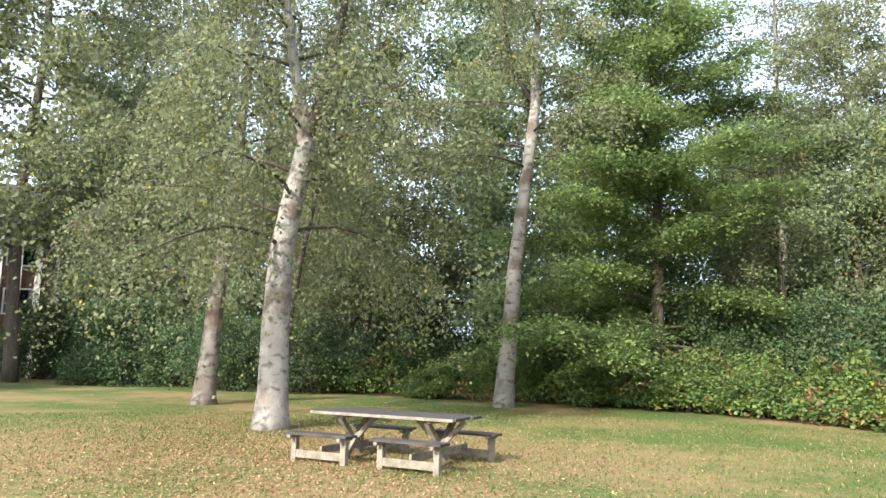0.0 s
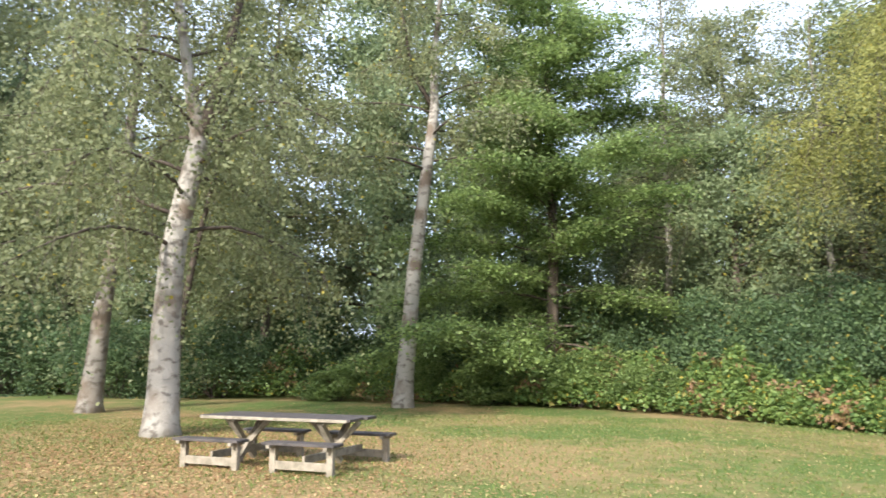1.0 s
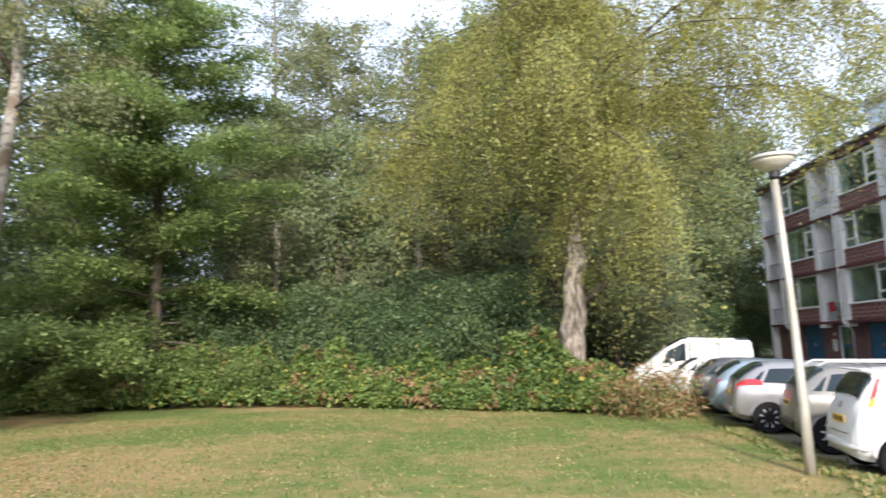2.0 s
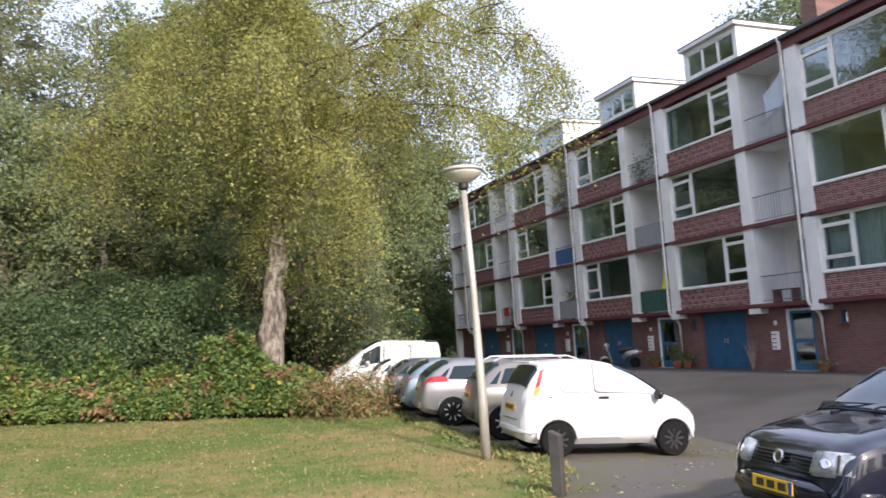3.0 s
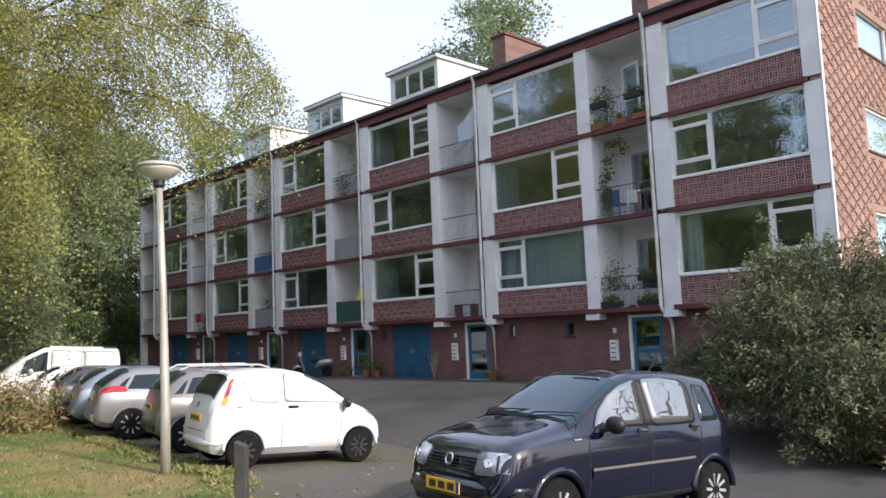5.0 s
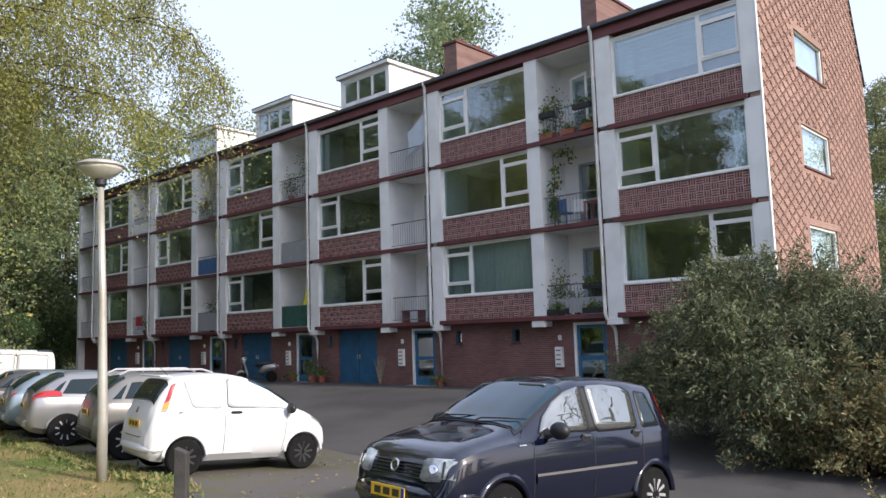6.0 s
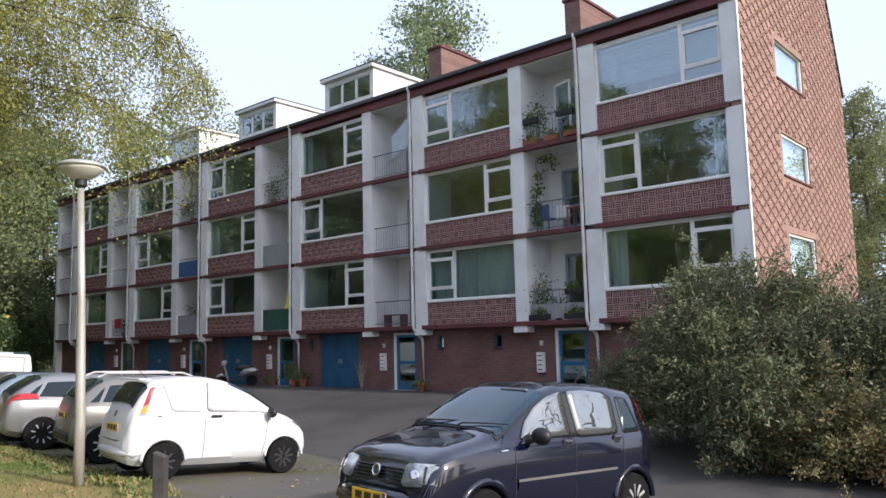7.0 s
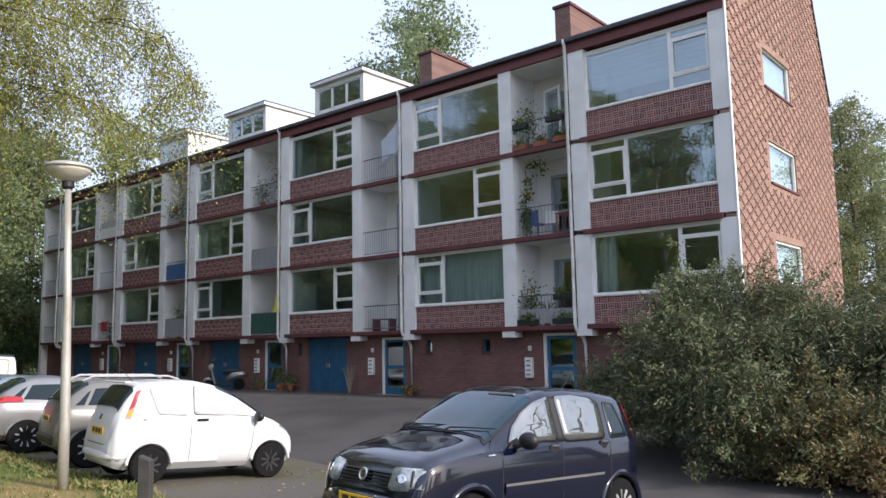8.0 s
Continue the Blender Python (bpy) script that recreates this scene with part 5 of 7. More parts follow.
P_NAVY = paint("navy_car_paint", (0.002, 0.004, 0.016), 0.11, spec=0.5, coat=0.9)
P_WHITE = paint("white_car_paint", (0.66, 0.665, 0.67), 0.3)
P_SILVER = paint("silver_car_paint", (0.32, 0.32, 0.325), 0.28, 0.6)
P_BEIGE = paint("grey_beige_car_paint", (0.24, 0.23, 0.21), 0.3, 0.5)
P_BLUE = paint("pale_blue_car_paint", (0.26, 0.33, 0.39), 0.3, 0.5)
P_GREY = paint("dark_grey_car_paint", (0.08, 0.085, 0.09), 0.3, 0.4)
M_CARGLASS = mat("dark_car_glass", (0.010, 0.020, 0.026), 0.015, spec=0.42, var=0.02)
M_TYRE = mat("tyre_rubber", (0.013, 0.013, 0.013), 0.9, spec=0.12, scale=8, bump=0.2, var=0.15)
M_RIM = mat("alloy_rim", (0.50, 0.50, 0.51), 0.35, 0.35, var=0.05)
M_RIM_DARK = mat("black_rim", (0.05, 0.05, 0.055), 0.4, 0.4, var=0.05)
M_TRIM = mat("dark_grey_trim", (0.014, 0.014, 0.015), 0.5, var=0.08)
M_LAMP = mat("clear_headlamp", (0.40, 0.44, 0.46), 0.10, 0.3, spots=(0.16, 0.19, 0.20), scale=14, var=0.05, coat=1.0)
M_RED = mat("red_tail_lamp", (0.42, 0.012, 0.015), 0.2, spots=(0.30, 0.01, 0.012), scale=10, var=0.05, coat=1.0)
M_AMBER = mat("amber_lamp", (0.75, 0.28, 0.02), 0.2, var=0.05, coat=1.0)
M_PLATE = mat("yellow_plate", (0.75, 0.46, 0.03), 0.45, var=0.03)
M_PLATE_BAR = mat("dark_plate_bars", (0.05, 0.04, 0.02), 0.6, var=0.03)
M_PLATE_BLUE = mat("blue_plate_band", (0.02, 0.06, 0.35), 0.5, var=0.03)
M_SIDEGLASS = mat("bright_side_glass", (0.36, 0.375, 0.37), 0.015, 0.85, var=0.02)
# pale base colour stands for bright sky reflected in the microcar's side windows
M_SKYGLASS = mat("glass_painted_sky_pale", (0.60, 0.62, 0.63), 0.08, spec=0.8, var=0.03)
# blue in the base colour stands for sky reflected in the windscreen
M_SCREEN = mat("sky_blue_windscreen", (0.010, 0.036, 0.060), 0.02, spots=(0.010, 0.018, 0.024), scale=1.6, spec=0.6, var=0.02, coat=0.2)
M_CHROME = mat("chrome", (0.7, 0.7, 0.72), 0.15, 1.0, var=0.02)


class Hull:
    """A car's outer skin as stations along its length; x forward from the front axle, half rings from underside to roof."""

    def __init__(self, rows, ease=0.05):
        r = np.array(sorted(rows), float)
        self.x0, self.x1 = r[0, 0], r[-1, 0]
        self.gx = np.linspace(self.x0, self.x1, 240)
        k = max(1, int(ease / (self.gx[1] - self.gx[0])))
        ker = np.ones(2 * k + 1) / (2 * k + 1)
        self.v = [np.convolve(np.pad(np.interp(self.gx, r[:, 0], r[:, i]), k, mode="edge"), ker, "valid") for i in range(1, 6)]

    def at(self, x, u, s=1.0, off=0.0):
        zb, belt, zr, w, wr = (np.interp(x, self.gx, v) for v in self.v)
        d = max(zr - belt, 0.02)
        f6, f7 = max(0.3, 1 - 0.09 / d), max(0.7, 1 - 0.03 / d)
        keys = [(0, zb), (0.80 * w, zb), (0.955 * w, zb + 0.11), (w, zb + 0.45 * (belt - zb)), (0.985 * w, belt - 0.05), (0.955 * w, belt),
                (wr, belt + d * f6), (0.90 * wr, belt + d * f7), (0.6 * wr, zr - 0.006), (0, zr)]
        i = min(int(u), 8)
        f = u - i
        a, b = Vector(keys[i]), Vector(keys[i + 1])
        p, t = a + (b - a) * f, (b - a).normalized()
        return Vector((x, s * (p.x + t.y * off), p.y - t.x * off))

    def uz(self, x, z):
        """The place round the ring, between belt and roof edge, that lies at height z."""
        belt, zr = np.interp(x, self.gx, self.v[1]), np.interp(x, self.gx, self.v[2])
        d = max(zr - belt, 0.02)
        return 5 + min(1.1, max(-0.1, (z - belt) / (d * max(0.3, 1 - 0.09 / d))))

    def body(self, material, arches, parent, r_arch):
        bm = bmesh.new()
        us = [0, 1, 1.5, 2, 2.5, 3, 3.5, 4, 4.5, 5, 5.5, 6, 6.5, 7, 7.5, 8, 8.5, 9]
        e = np.linspace(0, math.pi, 100)
        xs = self.x0 + (self.x1 - self.x0) * (0.5 - 0.38 * np.cos(e) - 0.12 * np.cos(e) ** 3)
        rings = []
        for x in xs:
            left = [bm.verts.new(self.at(x, u, 1)) for u in us]
            right = [bm.verts.new(self.at(x, u, -1)) for u in us[1:-1]]
            rings.append(left + right[::-1])
        n = len(rings[0])
        for a, b in zip(rings, rings[1:]):
            for k in range(n):
                bm.faces.new((a[k], a[(k + 1) % n], b[(k + 1) % n], b[k]))
        bm.faces.new(rings[0]), bm.faces.new(rings[-1][::-1])
        bmesh.ops.recalc_face_normals(bm, faces=bm.faces)
        me = bpy.data.meshes.new("body")
        bm.to_mesh(me)
        bm.free()
        ob = new("body", me)
        cut = bmesh.new()
        for ax in arches:
            for s in (1, -1):
                bmesh.ops.create_cone(cut, cap_ends=True, segments=28, radius1=r_arch, radius2=r_arch, depth=0.5, matrix=Matrix.Translation((ax, s * 0.78, 0.29)) @ Matrix.Rotation(math.pi / 2, 4, "X"))
        cm = bpy.data.meshes.new("cut")
        cut.to_mesh(cm)
        cut.free()
        co = new("cut", cm)
        mod = ob.modifiers.new("arch", "BOOLEAN")
        mod.operation, mod.object, mod.solver = "DIFFERENCE", co, "EXACT"
        done = bpy.data.meshes.new_from_object(ob.evaluated_get(bpy.context.evaluated_depsgraph_get()))
        bpy.data.objects.remove(co)
        ob.modifiers.clear()
        ob.data = done
        done.materials.clear()
        done.materials.append(material)
        done.polygons.foreach_set("use_smooth", np.ones(len(done.polygons), dtype=bool))
        done.set_sharp_from_angle(angle=radians(38))
        ob.parent = parent
        return ob

    def patch(self, name, corners, material, parent, sides=(1,), off=0.008, nx=10, nu=6, label="", thick=0.0):
        """A skin patch: corners (x, u) anticlockwise, laid just proud of the hull; one object for each side."""
        made = []
        for s in sides:
            bm = bmesh.new()
            c = [Vector(q) for q in corners]
            grid = []
            for i in range(nx + 1):
                a, b = c[0] + (c[1] - c[0]) * i / nx, c[3] + (c[2] - c[3]) * i / nx
                row = []
                for j in range(nu + 1):
                    q = a + (b - a) * j / nu
                    row.append(bm.verts.new(self.at(q.x, q.y, s, off)))
                grid.append(row)
            for p, q in zip(grid, grid[1:]):
                for j in range(nu):
                    bm.faces.new((p[j], q[j], q[j + 1], p[j + 1]))
            ob = part(name, bm, material, parent, label, smooth=True)
            made.append(ob)
        return made

    def pane(self, name, corners, material, parent, sides=(1, -1), off=0.01, bend=0.3, label=""):
        """A pane or panel with rounded corners, its corners given as (x, u)."""
        pts, n = [], len(corners)
        for i in range(n):
            a, c, b = Vector(corners[i - 1]), Vector(corners[i]), Vector(corners[(i + 1) % n])
            p, q = c + (a - c) * bend, c + (b - c) * bend
            pts += [(1 - f) ** 2 * p + 2 * f * (1 - f) * c + f * f * q for f in (0, 0.2, 0.4, 0.6, 0.8, 1)]
        mid = sum(pts, Vector((0, 0))) / len(pts)
        made = []
        for s in sides:
            bm = bmesh.new()
            rings = [[bm.verts.new(self.at(*(mid + (p - mid) * f), s, off)) for p in pts] for f in (0.25, 0.5, 0.75, 1.0)]
            rings.append([bm.verts.new(self.at(*p, s, 0.0)) for p in pts])
            bm.faces.new(rings[0])
            for a, b in zip(rings, rings[1:]):
                for k in range(len(pts)):
                    j = (k + 1) % len(pts)
                    bm.faces.new((a[k], a[j], b[j], b[k]))
            bmesh.ops.recalc_face_normals(bm, faces=bm.faces)
            made.append(part(name, bm, material, parent, label, smooth=True))
        return made

    def over(self, name, x0, x1, u0, material, parent, off=0.01, label="", x_mid=None):
        """A patch that goes over the roof line from one side to the other (windscreens)."""
        bm = bmesh.new()
        grid = []
        us = [(u, 1) for u in np.linspace(u0, 9, 9)] + [(u, -1) for u in np.linspace(9, u0, 9)[1:]]
        for i in range(13):
            x = x0 + (x1 - x0) * i / 12
            grid.append([bm.verts.new(self.at(x, u, s) + Vector((0, 0, off)) + Vector((off * (1 if x1 > -1 else -1.6), 0, 0))) for u, s in us])
        for p, q in zip(grid, grid[1:]):
            for j in range(len(us) - 1):
                bm.faces.new((p[j], q[j], q[j + 1], p[j + 1]))
        return part(name, bm, material, parent, label, smooth=True)


def wheel(parent, x, y, r, rim_mat, spokes=8, wide=0.17):
    """Tyre with a spoked rim; the outer face looks away from the car's middle."""
    s = 1 if y > 0 else -1
    w = new("wheel")
    w.parent = parent
    w.location = (x, y, r)
    bm = bmesh.new()
    h = wide / 2
    lathe(bm, [(r * 0.62, -h), (r * 0.90, -h), (r * 0.98, -h * 0.7), (r, -h * 0.4), (r, h * 0.4), (r * 0.98, h * 0.7), (r * 0.90, h), (r * 0.62, h)], 28, axis="Y")
    part("tyre", bm, M_TYRE, w, smooth=False)
    bm = bmesh.new()
    lathe(bm, [(r * 0.62, h * 0.2), (r * 0.66, h * 0.98), (r * 0.60, h * 1.0), (r * 0.55, h * 0.45), (0.02, h * 0.4)] if s > 0 else [(r * 0.62, -h * 0.2), (r * 0.66, -h * 0.98), (r * 0.60, -h), (r * 0.55, -h * 0.45), (0.02, -h * 0.4)], 24, axis="Y")
    part("rim_dish", bm, M_RIM if rim_mat is M_RIM and spokes > 8 else M_TRIM, w)
    bm = bmesh.new()
    for k in range(spokes):
        a = 2 * math.pi * k / spokes
        p, q = Vector((0.03 * math.cos(a), s * h * 0.72, 0.03 * math.sin(a))), Vector((r * 0.60 * math.cos(a + 0.12), s * h * 0.85, r * 0.60 * math.sin(a + 0.12)))
        beam(bm, p, q, 0.042, 0.03, 0)
    lathe(bm, [(r * 0.58, s * h * 0.7), (r * 0.67, s * h * 0.7), (r * 0.67, s * h * 0.99), (r * 0.58, s * h * 0.99)], 24, axis="Y")
    lathe(bm, [(0.055, s * h * 0.6), (0.055, s * h * 0.92), (0.02, s * h * 0.96)], 12, axis="Y")
    part("rim", bm, rim_mat, w)
    return w


def plate(parent, x, z, facing, tilt=0.0):
    """A yellow number plate, its characters as plain bars."""
    p = new("number_plate")
    p.parent = parent
    p.location = (x, 0, z)
    f = facing
    bm = bmesh.new()
    box(bm, -0.006, 0.006, -0.26, 0.26, -0.055, 0.055, 0.003)
    part("plate", bm, M_PLATE, p)
    bm = bmesh.new()
    box(bm, 0.004 * f, 0.009 * f, 0.215 * f, 0.255 * f, -0.05, 0.05)
    part("band", bm, M_PLATE_BLUE, p)
    for k in range(3):
        bm = bmesh.new()
        y = (-0.15 + 0.14 * k) * f
        box(bm, 0.004 * f, 0.009 * f, y - 0.05, y + 0.05, -0.032, 0.032)
        part("bar", bm, M_PLATE_BAR, p)
    return p


def set_car(car, axle_mid, heading, wheelbase, rear=False):
    """Stand a car on the ground, its front axle (or rear axle) at axle_mid."""
    h = Vector((math.cos(radians(heading)), math.sin(radians(heading))))
    front = Vector(axle_mid) + (h * wheelbase if rear else Vector((0, 0)))
    back = front - h * wheelbase
    zf, zr = gz(*front) + 0.03, gz(*back) + 0.03
    car.matrix_world = Matrix.Translation((front.x, front.y, zf)) @ Matrix.Rotation(radians(heading), 4, "Z") @ Matrix.Rotation(-math.atan2(zf - zr, wheelbase), 4, "Y")


def mirror(parent, hull, x, s, material):
    bm = bmesh.new()
    p = hull.at(x, 5.1, s)
    bmesh.ops.create_uvsphere(bm, u_segments=14, v_segments=8, radius=1.0, matrix=Matrix.Translation(p + Vector((-0.02, s * 0.14, 0.06))) @ Matrix.Diagonal((0.075, 0.115, 0.085, 1)))
    beam(bm, p + Vector((0.02, 0, -0.01)), p + Vector((0, s * 0.1, 0.03)), 0.06, 0.04)
    return part("mirror", bm, material, parent, smooth=True)


# dark blue hatchback
car = thing("car", (0, 0, 0), "dark navy small hatchback parked on the asphalt", "car")
PH = Hull([(-2.79, 0.36, 0.60, 0.70, 0.56, 0.46), (-2.77, 0.30, 0.86, 0.99, 0.655, 0.53), (-2.72, 0.26, 0.955, 1.24, 0.71, 0.555), (-2.63, 0.23, 0.985, 1.41, 0.75, 0.57), (-2.5, 0.21, 0.99, 1.48, 0.78, 0.585), (-2.1, 0.2, 0.985, 1.525, 0.795, 0.60),
           (-1.6, 0.19, 0.975, 1.545, 0.795, 0.61), (-1.2, 0.19, 0.965, 1.525, 0.795, 0.61), (-0.95, 0.19, 0.955, 1.455, 0.795, 0.615), (-0.62, 0.19, 0.945, 1.27, 0.795, 0.63), (-0.33, 0.19, 0.935, 1.10, 0.795, 0.655), (-0.14, 0.19, 0.925, 1.035, 0.79, 0.675),
           (0.1, 0.19, 0.895, 0.985, 0.785, 0.675), (0.35, 0.2, 0.85, 0.925, 0.775, 0.665), (0.5, 0.21, 0.80, 0.87, 0.755, 0.645), (0.58, 0.22, 0.72, 0.80, 0.73, 0.61), (0.64, 0.25, 0.60, 0.70, 0.69, 0.57), (0.68, 0.29, 0.46, 0.54, 0.62, 0.51)], 0.03)
PH.body(P_NAVY, (0, -2.30), car, 0.325)
PH.over("screen_surround", -0.985, -0.235, 6.05, M_TRIM, car, 0.006)
PH.over("windscreen", -0.965, -0.265, 6.30, M_SCREEN, car, 0.012)
bm = bmesh.new()
box(bm, -0.93, -0.90, 0.06, 0.42, 1.445, 1.458)
part("sun_visor_strip", bm, M_KERB, car, "pale sun visor behind the windscreen")
for s in (1, -1):
    for name, shape, glass in (("side_window", [(-1.22, 1.0), (-0.50, 0.99), (-0.62, 1.14), (-0.80, 1.30), (-1.00, 1.41), (-1.20, 1.445)], M_SIDEGLASS),
                               ("side_window", [(-2.02, 1.015), (-1.34, 1.0), (-1.31, 1.45), (-1.62, 1.455), (-1.90, 1.43), (-2.05, 1.36)], M_SIDEGLASS),
                               ("quarter_window", [(-2.46, 1.03), (-2.15, 1.02), (-2.18, 1.375), (-2.36, 1.355)], M_CARGLASS)):
        shape = [(x, PH.uz(x, z)) for x, z in shape]
        mid = sum((Vector(q) for q in shape), Vector((0, 0))) / len(shape)
        rim_ = [(q[0] + 0.022 * (1 if q[0] > mid.x else -1), min(6.2, q[1] + 0.045 * (1 if q[1] > mid.y else -1))) for q in shape]
        PH.pane("window_seal", rim_, M_TRIM, car, (s,), 0.006, 0.14)
        PH.pane(name, shape, glass, car, (s,), 0.0075, 0.14)
    PH.pane("pillar_trim", [(x, PH.uz(x, z)) for x, z in ((-1.33, 0.99), (-1.23, 0.99), (-1.21, 1.45), (-1.30, 1.455))], M_TRIM, car, (s,), 0.005, 0.05)
    PH.patch("mirror_base", [(-0.64, 5.02), (-0.46, 5.02), (-0.56, 5.34), (-0.64, 5.40)], M_TRIM, car, (s,), 0.012, 4, 4)
    h = new("headlight")
    h.parent = car
    h.matrix_local = Matrix.Translation((0.585, s * 0.555, 0.70)) @ Matrix.Rotation(radians(s * 27), 4, "Z") @ Matrix.Rotation(radians(-20), 4, "Y")
    bm = bmesh.new()
    v = box(bm, -0.14, 0.058, -0.18, 0.165, -0.105, 0.102)
    for q in v:
        if q.co.z > 0:
            q.co.y += 0.02 * s
            q.co.x -= 0.02
    bmesh.ops.bevel(bm, geom=list(bm.edges), offset=0.02, segments=3, affect="EDGES")
    part("lens", bm, M_LAMP, h, "clear rounded headlamp lens", smooth=True)
    bm = bmesh.new()
    box(bm, 0.04, 0.058, -0.012 + 0.05 * s, 0.012 + 0.05 * s, -0.075, 0.07, 0.004)
    part("divider", bm, M_TRIM, h)
    bm = bmesh.new()
    lathe(bm, [(0.0, 0.050), (0.022, 0.054), (0.045, 0.057), (0.05, 0.045)], 18)
    bmesh.ops.transform(bm, matrix=Matrix.Translation((0, -0.055 * s, -0.01)) @ Matrix.Rotation(math.pi / 2, 4, "Y"), verts=bm.verts)
    part("reflector", bm, M_CHROME, h, smooth=True)
    PH.patch("bumper_strip", [(0.30, 2.72), (0.66, 2.72), (0.66, 3.0), (0.32, 3.0)], M_TRIM, car, (s,), 0.016)
    # narrow beige band: a highlight painted along the body-coloured strip below it
    PH.patch("side_strip", [(-1.95, 3.22), (-0.40, 3.22), (-0.40, 3.29), (-1.95, 3.29)], P_BEIGE, car, (s,), 0.018)
    PH.patch("side_strip", [(-1.95, 3.02), (-0.40, 3.02), (-0.40, 3.22), (-1.95, 3.22)], P_NAVY, car, (s,), 0.016)
    PH.patch("sill_trim", [(-1.95, 1.75), (-0.36, 1.75), (-0.36, 2.15), (-1.95, 2.15)], M_TRIM, car, (s,), 0.006)
    for x in (-0.38, -1.28, -2.10):
        PH.patch("door_gap", [(x, 2.2), (x + 0.010, 2.2), (x + 0.010, 5.0), (x, 5.0)], M_DARK, car, (s,), 0.003, 1, 12)
    for x in (-1.14, -1.98):
        p = PH.at(x, 4.35, s)
        bm = bmesh.new()
        lathe(bm, [(0.062, 0.0), (0.062, 0.006), (0.05, 0.010)], 16)
        bmesh.ops.transform(bm, matrix=Matrix.Translation((x, p.y + 0.002 * s, p.z)) @ Matrix.Rotation(-s * math.pi / 2, 4, "X") @ Matrix.Diagonal((1, 0.8, 1, 1)), verts=bm.verts)
        part("handle_cup", bm, M_TRIM, car)
        bm = bmesh.new()
        box(bm, x - 0.07, x + 0.05, p.y - 0.006 * s, p.y + 0.032 * s, p.z + 0.004, p.z + 0.036, 0.012)
        part("door_handle", bm, P_GREY, car)
    for ax in (0, -2.30):
        bm = bmesh.new()
        arc = [radians(a) for a in range(2, 179, 8)]
        tube(bm, [(ax + 0.345 * math.cos(a), s * (0.772 - 0.006 * math.sin(a)), 0.29 + 0.345 * math.sin(a)) for a in arc], [0.036] * len(arc), 10)
        part("wheel_arch", bm, P_NAVY, car, smooth=True)
    PH.patch("repeater_lamp", [(-0.27, 4.2), (-0.18, 4.2), (-0.18, 4.42), (-0.27, 4.42)], M_LAMP, car, (s,), 0.012, 2, 2)
    PH.patch("tail_light", [(-2.755, 4.3), (-2.71, 4.3), (-2.555, 6.1), (-2.61, 6.1)], M_RED, car, (s,), 0.008, 4, 12)
    mirror(car, PH, -0.60, s, M_TRIM)
    for x in (0, -2.30):
        wheel(car, x, s * 0.71, 0.285, M_RIM, 10)
bm = bmesh.new()
v = box(bm, 0.56, 0.672, -0.44, 0.44, 0.585, 0.775)
for q in v:
    if q.co.z > 0.7 and q.co.x > 0.6:
        q.co.x -= 0.05
    q.co.x -= 0.05 * (abs(q.co.y) > 0.4)
bmesh.ops.bevel(bm, geom=list(bm.edges), offset=0.02, segments=2, affect="EDGES")
gr = part("grille", bm, M_TRIM, car)
for k in range(5):
    bm = bmesh.new()
    box(bm, 0.640 - 0.006 * k, 0.672 - 0.008 * k, -0.38, 0.38, 0.612 + 0.03 * k, 0.620 + 0.03 * k, 0.003)
    part("grille_bar", bm, M_DARK, gr)
bm = bmesh.new()
lathe(bm, [(0.06, 0.0), (0.06, 0.012), (0.052, 0.018), (0.04, 0.012), (0.0, 0.012)], 20)
em = part("emblem", bm, M_CHROME, gr)
em.matrix_local = Matrix.Translation((0.668, 0, 0.70)) @ Matrix.Rotation(radians(76), 4, "Y")
bm = bmesh.new()
box(bm, 0.60, 0.70, -0.54, 0.54, 0.28, 0.38, 0.03)
part("lower_grille", bm, M_TRIM, car)
bm = bmesh.new()
tube(bm, [(0.30, -0.735, 0.47), (0.48, -0.70, 0.47), (0.60, -0.58, 0.47), (0.655, -0.35, 0.47), (0.675, 0, 0.47), (0.655, 0.35, 0.47), (0.60, 0.58, 0.47), (0.48, 0.70, 0.47), (0.30, 0.735, 0.47)], [0.06, 0.075, 0.078, 0.078, 0.078, 0.078, 0.078, 0.075, 0.06], 12)
part("bumper", bm, P_NAVY, car, smooth=True)
plate(car, 0.752, 0.47, 1)
for y in (0.10, -0.44):
    bm = bmesh.new()
    tube(bm, [(-0.22, y, 1.085), (-0.27, y + 0.05, 1.115), (-0.31, y + 0.26, 1.125), (-0.38, y + 0.58, 1.13)], [0.011, 0.009, 0.008, 0.005], 6)
    part("wiper", bm, M_DARK, car)
bm = bmesh.new()
rod(bm, (-2.2, 0.0, 1.51), (-2.5, 0.0, 1.79), 0.006, 0.003, 5)
part("aerial", bm, M_DARK, car)
PH.over("rear_window", -2.72, -2.62, 6.1, M_CARGLASS, car, 0.012)
set_car(car, (5.675, -13.96), 262.7, 2.30)

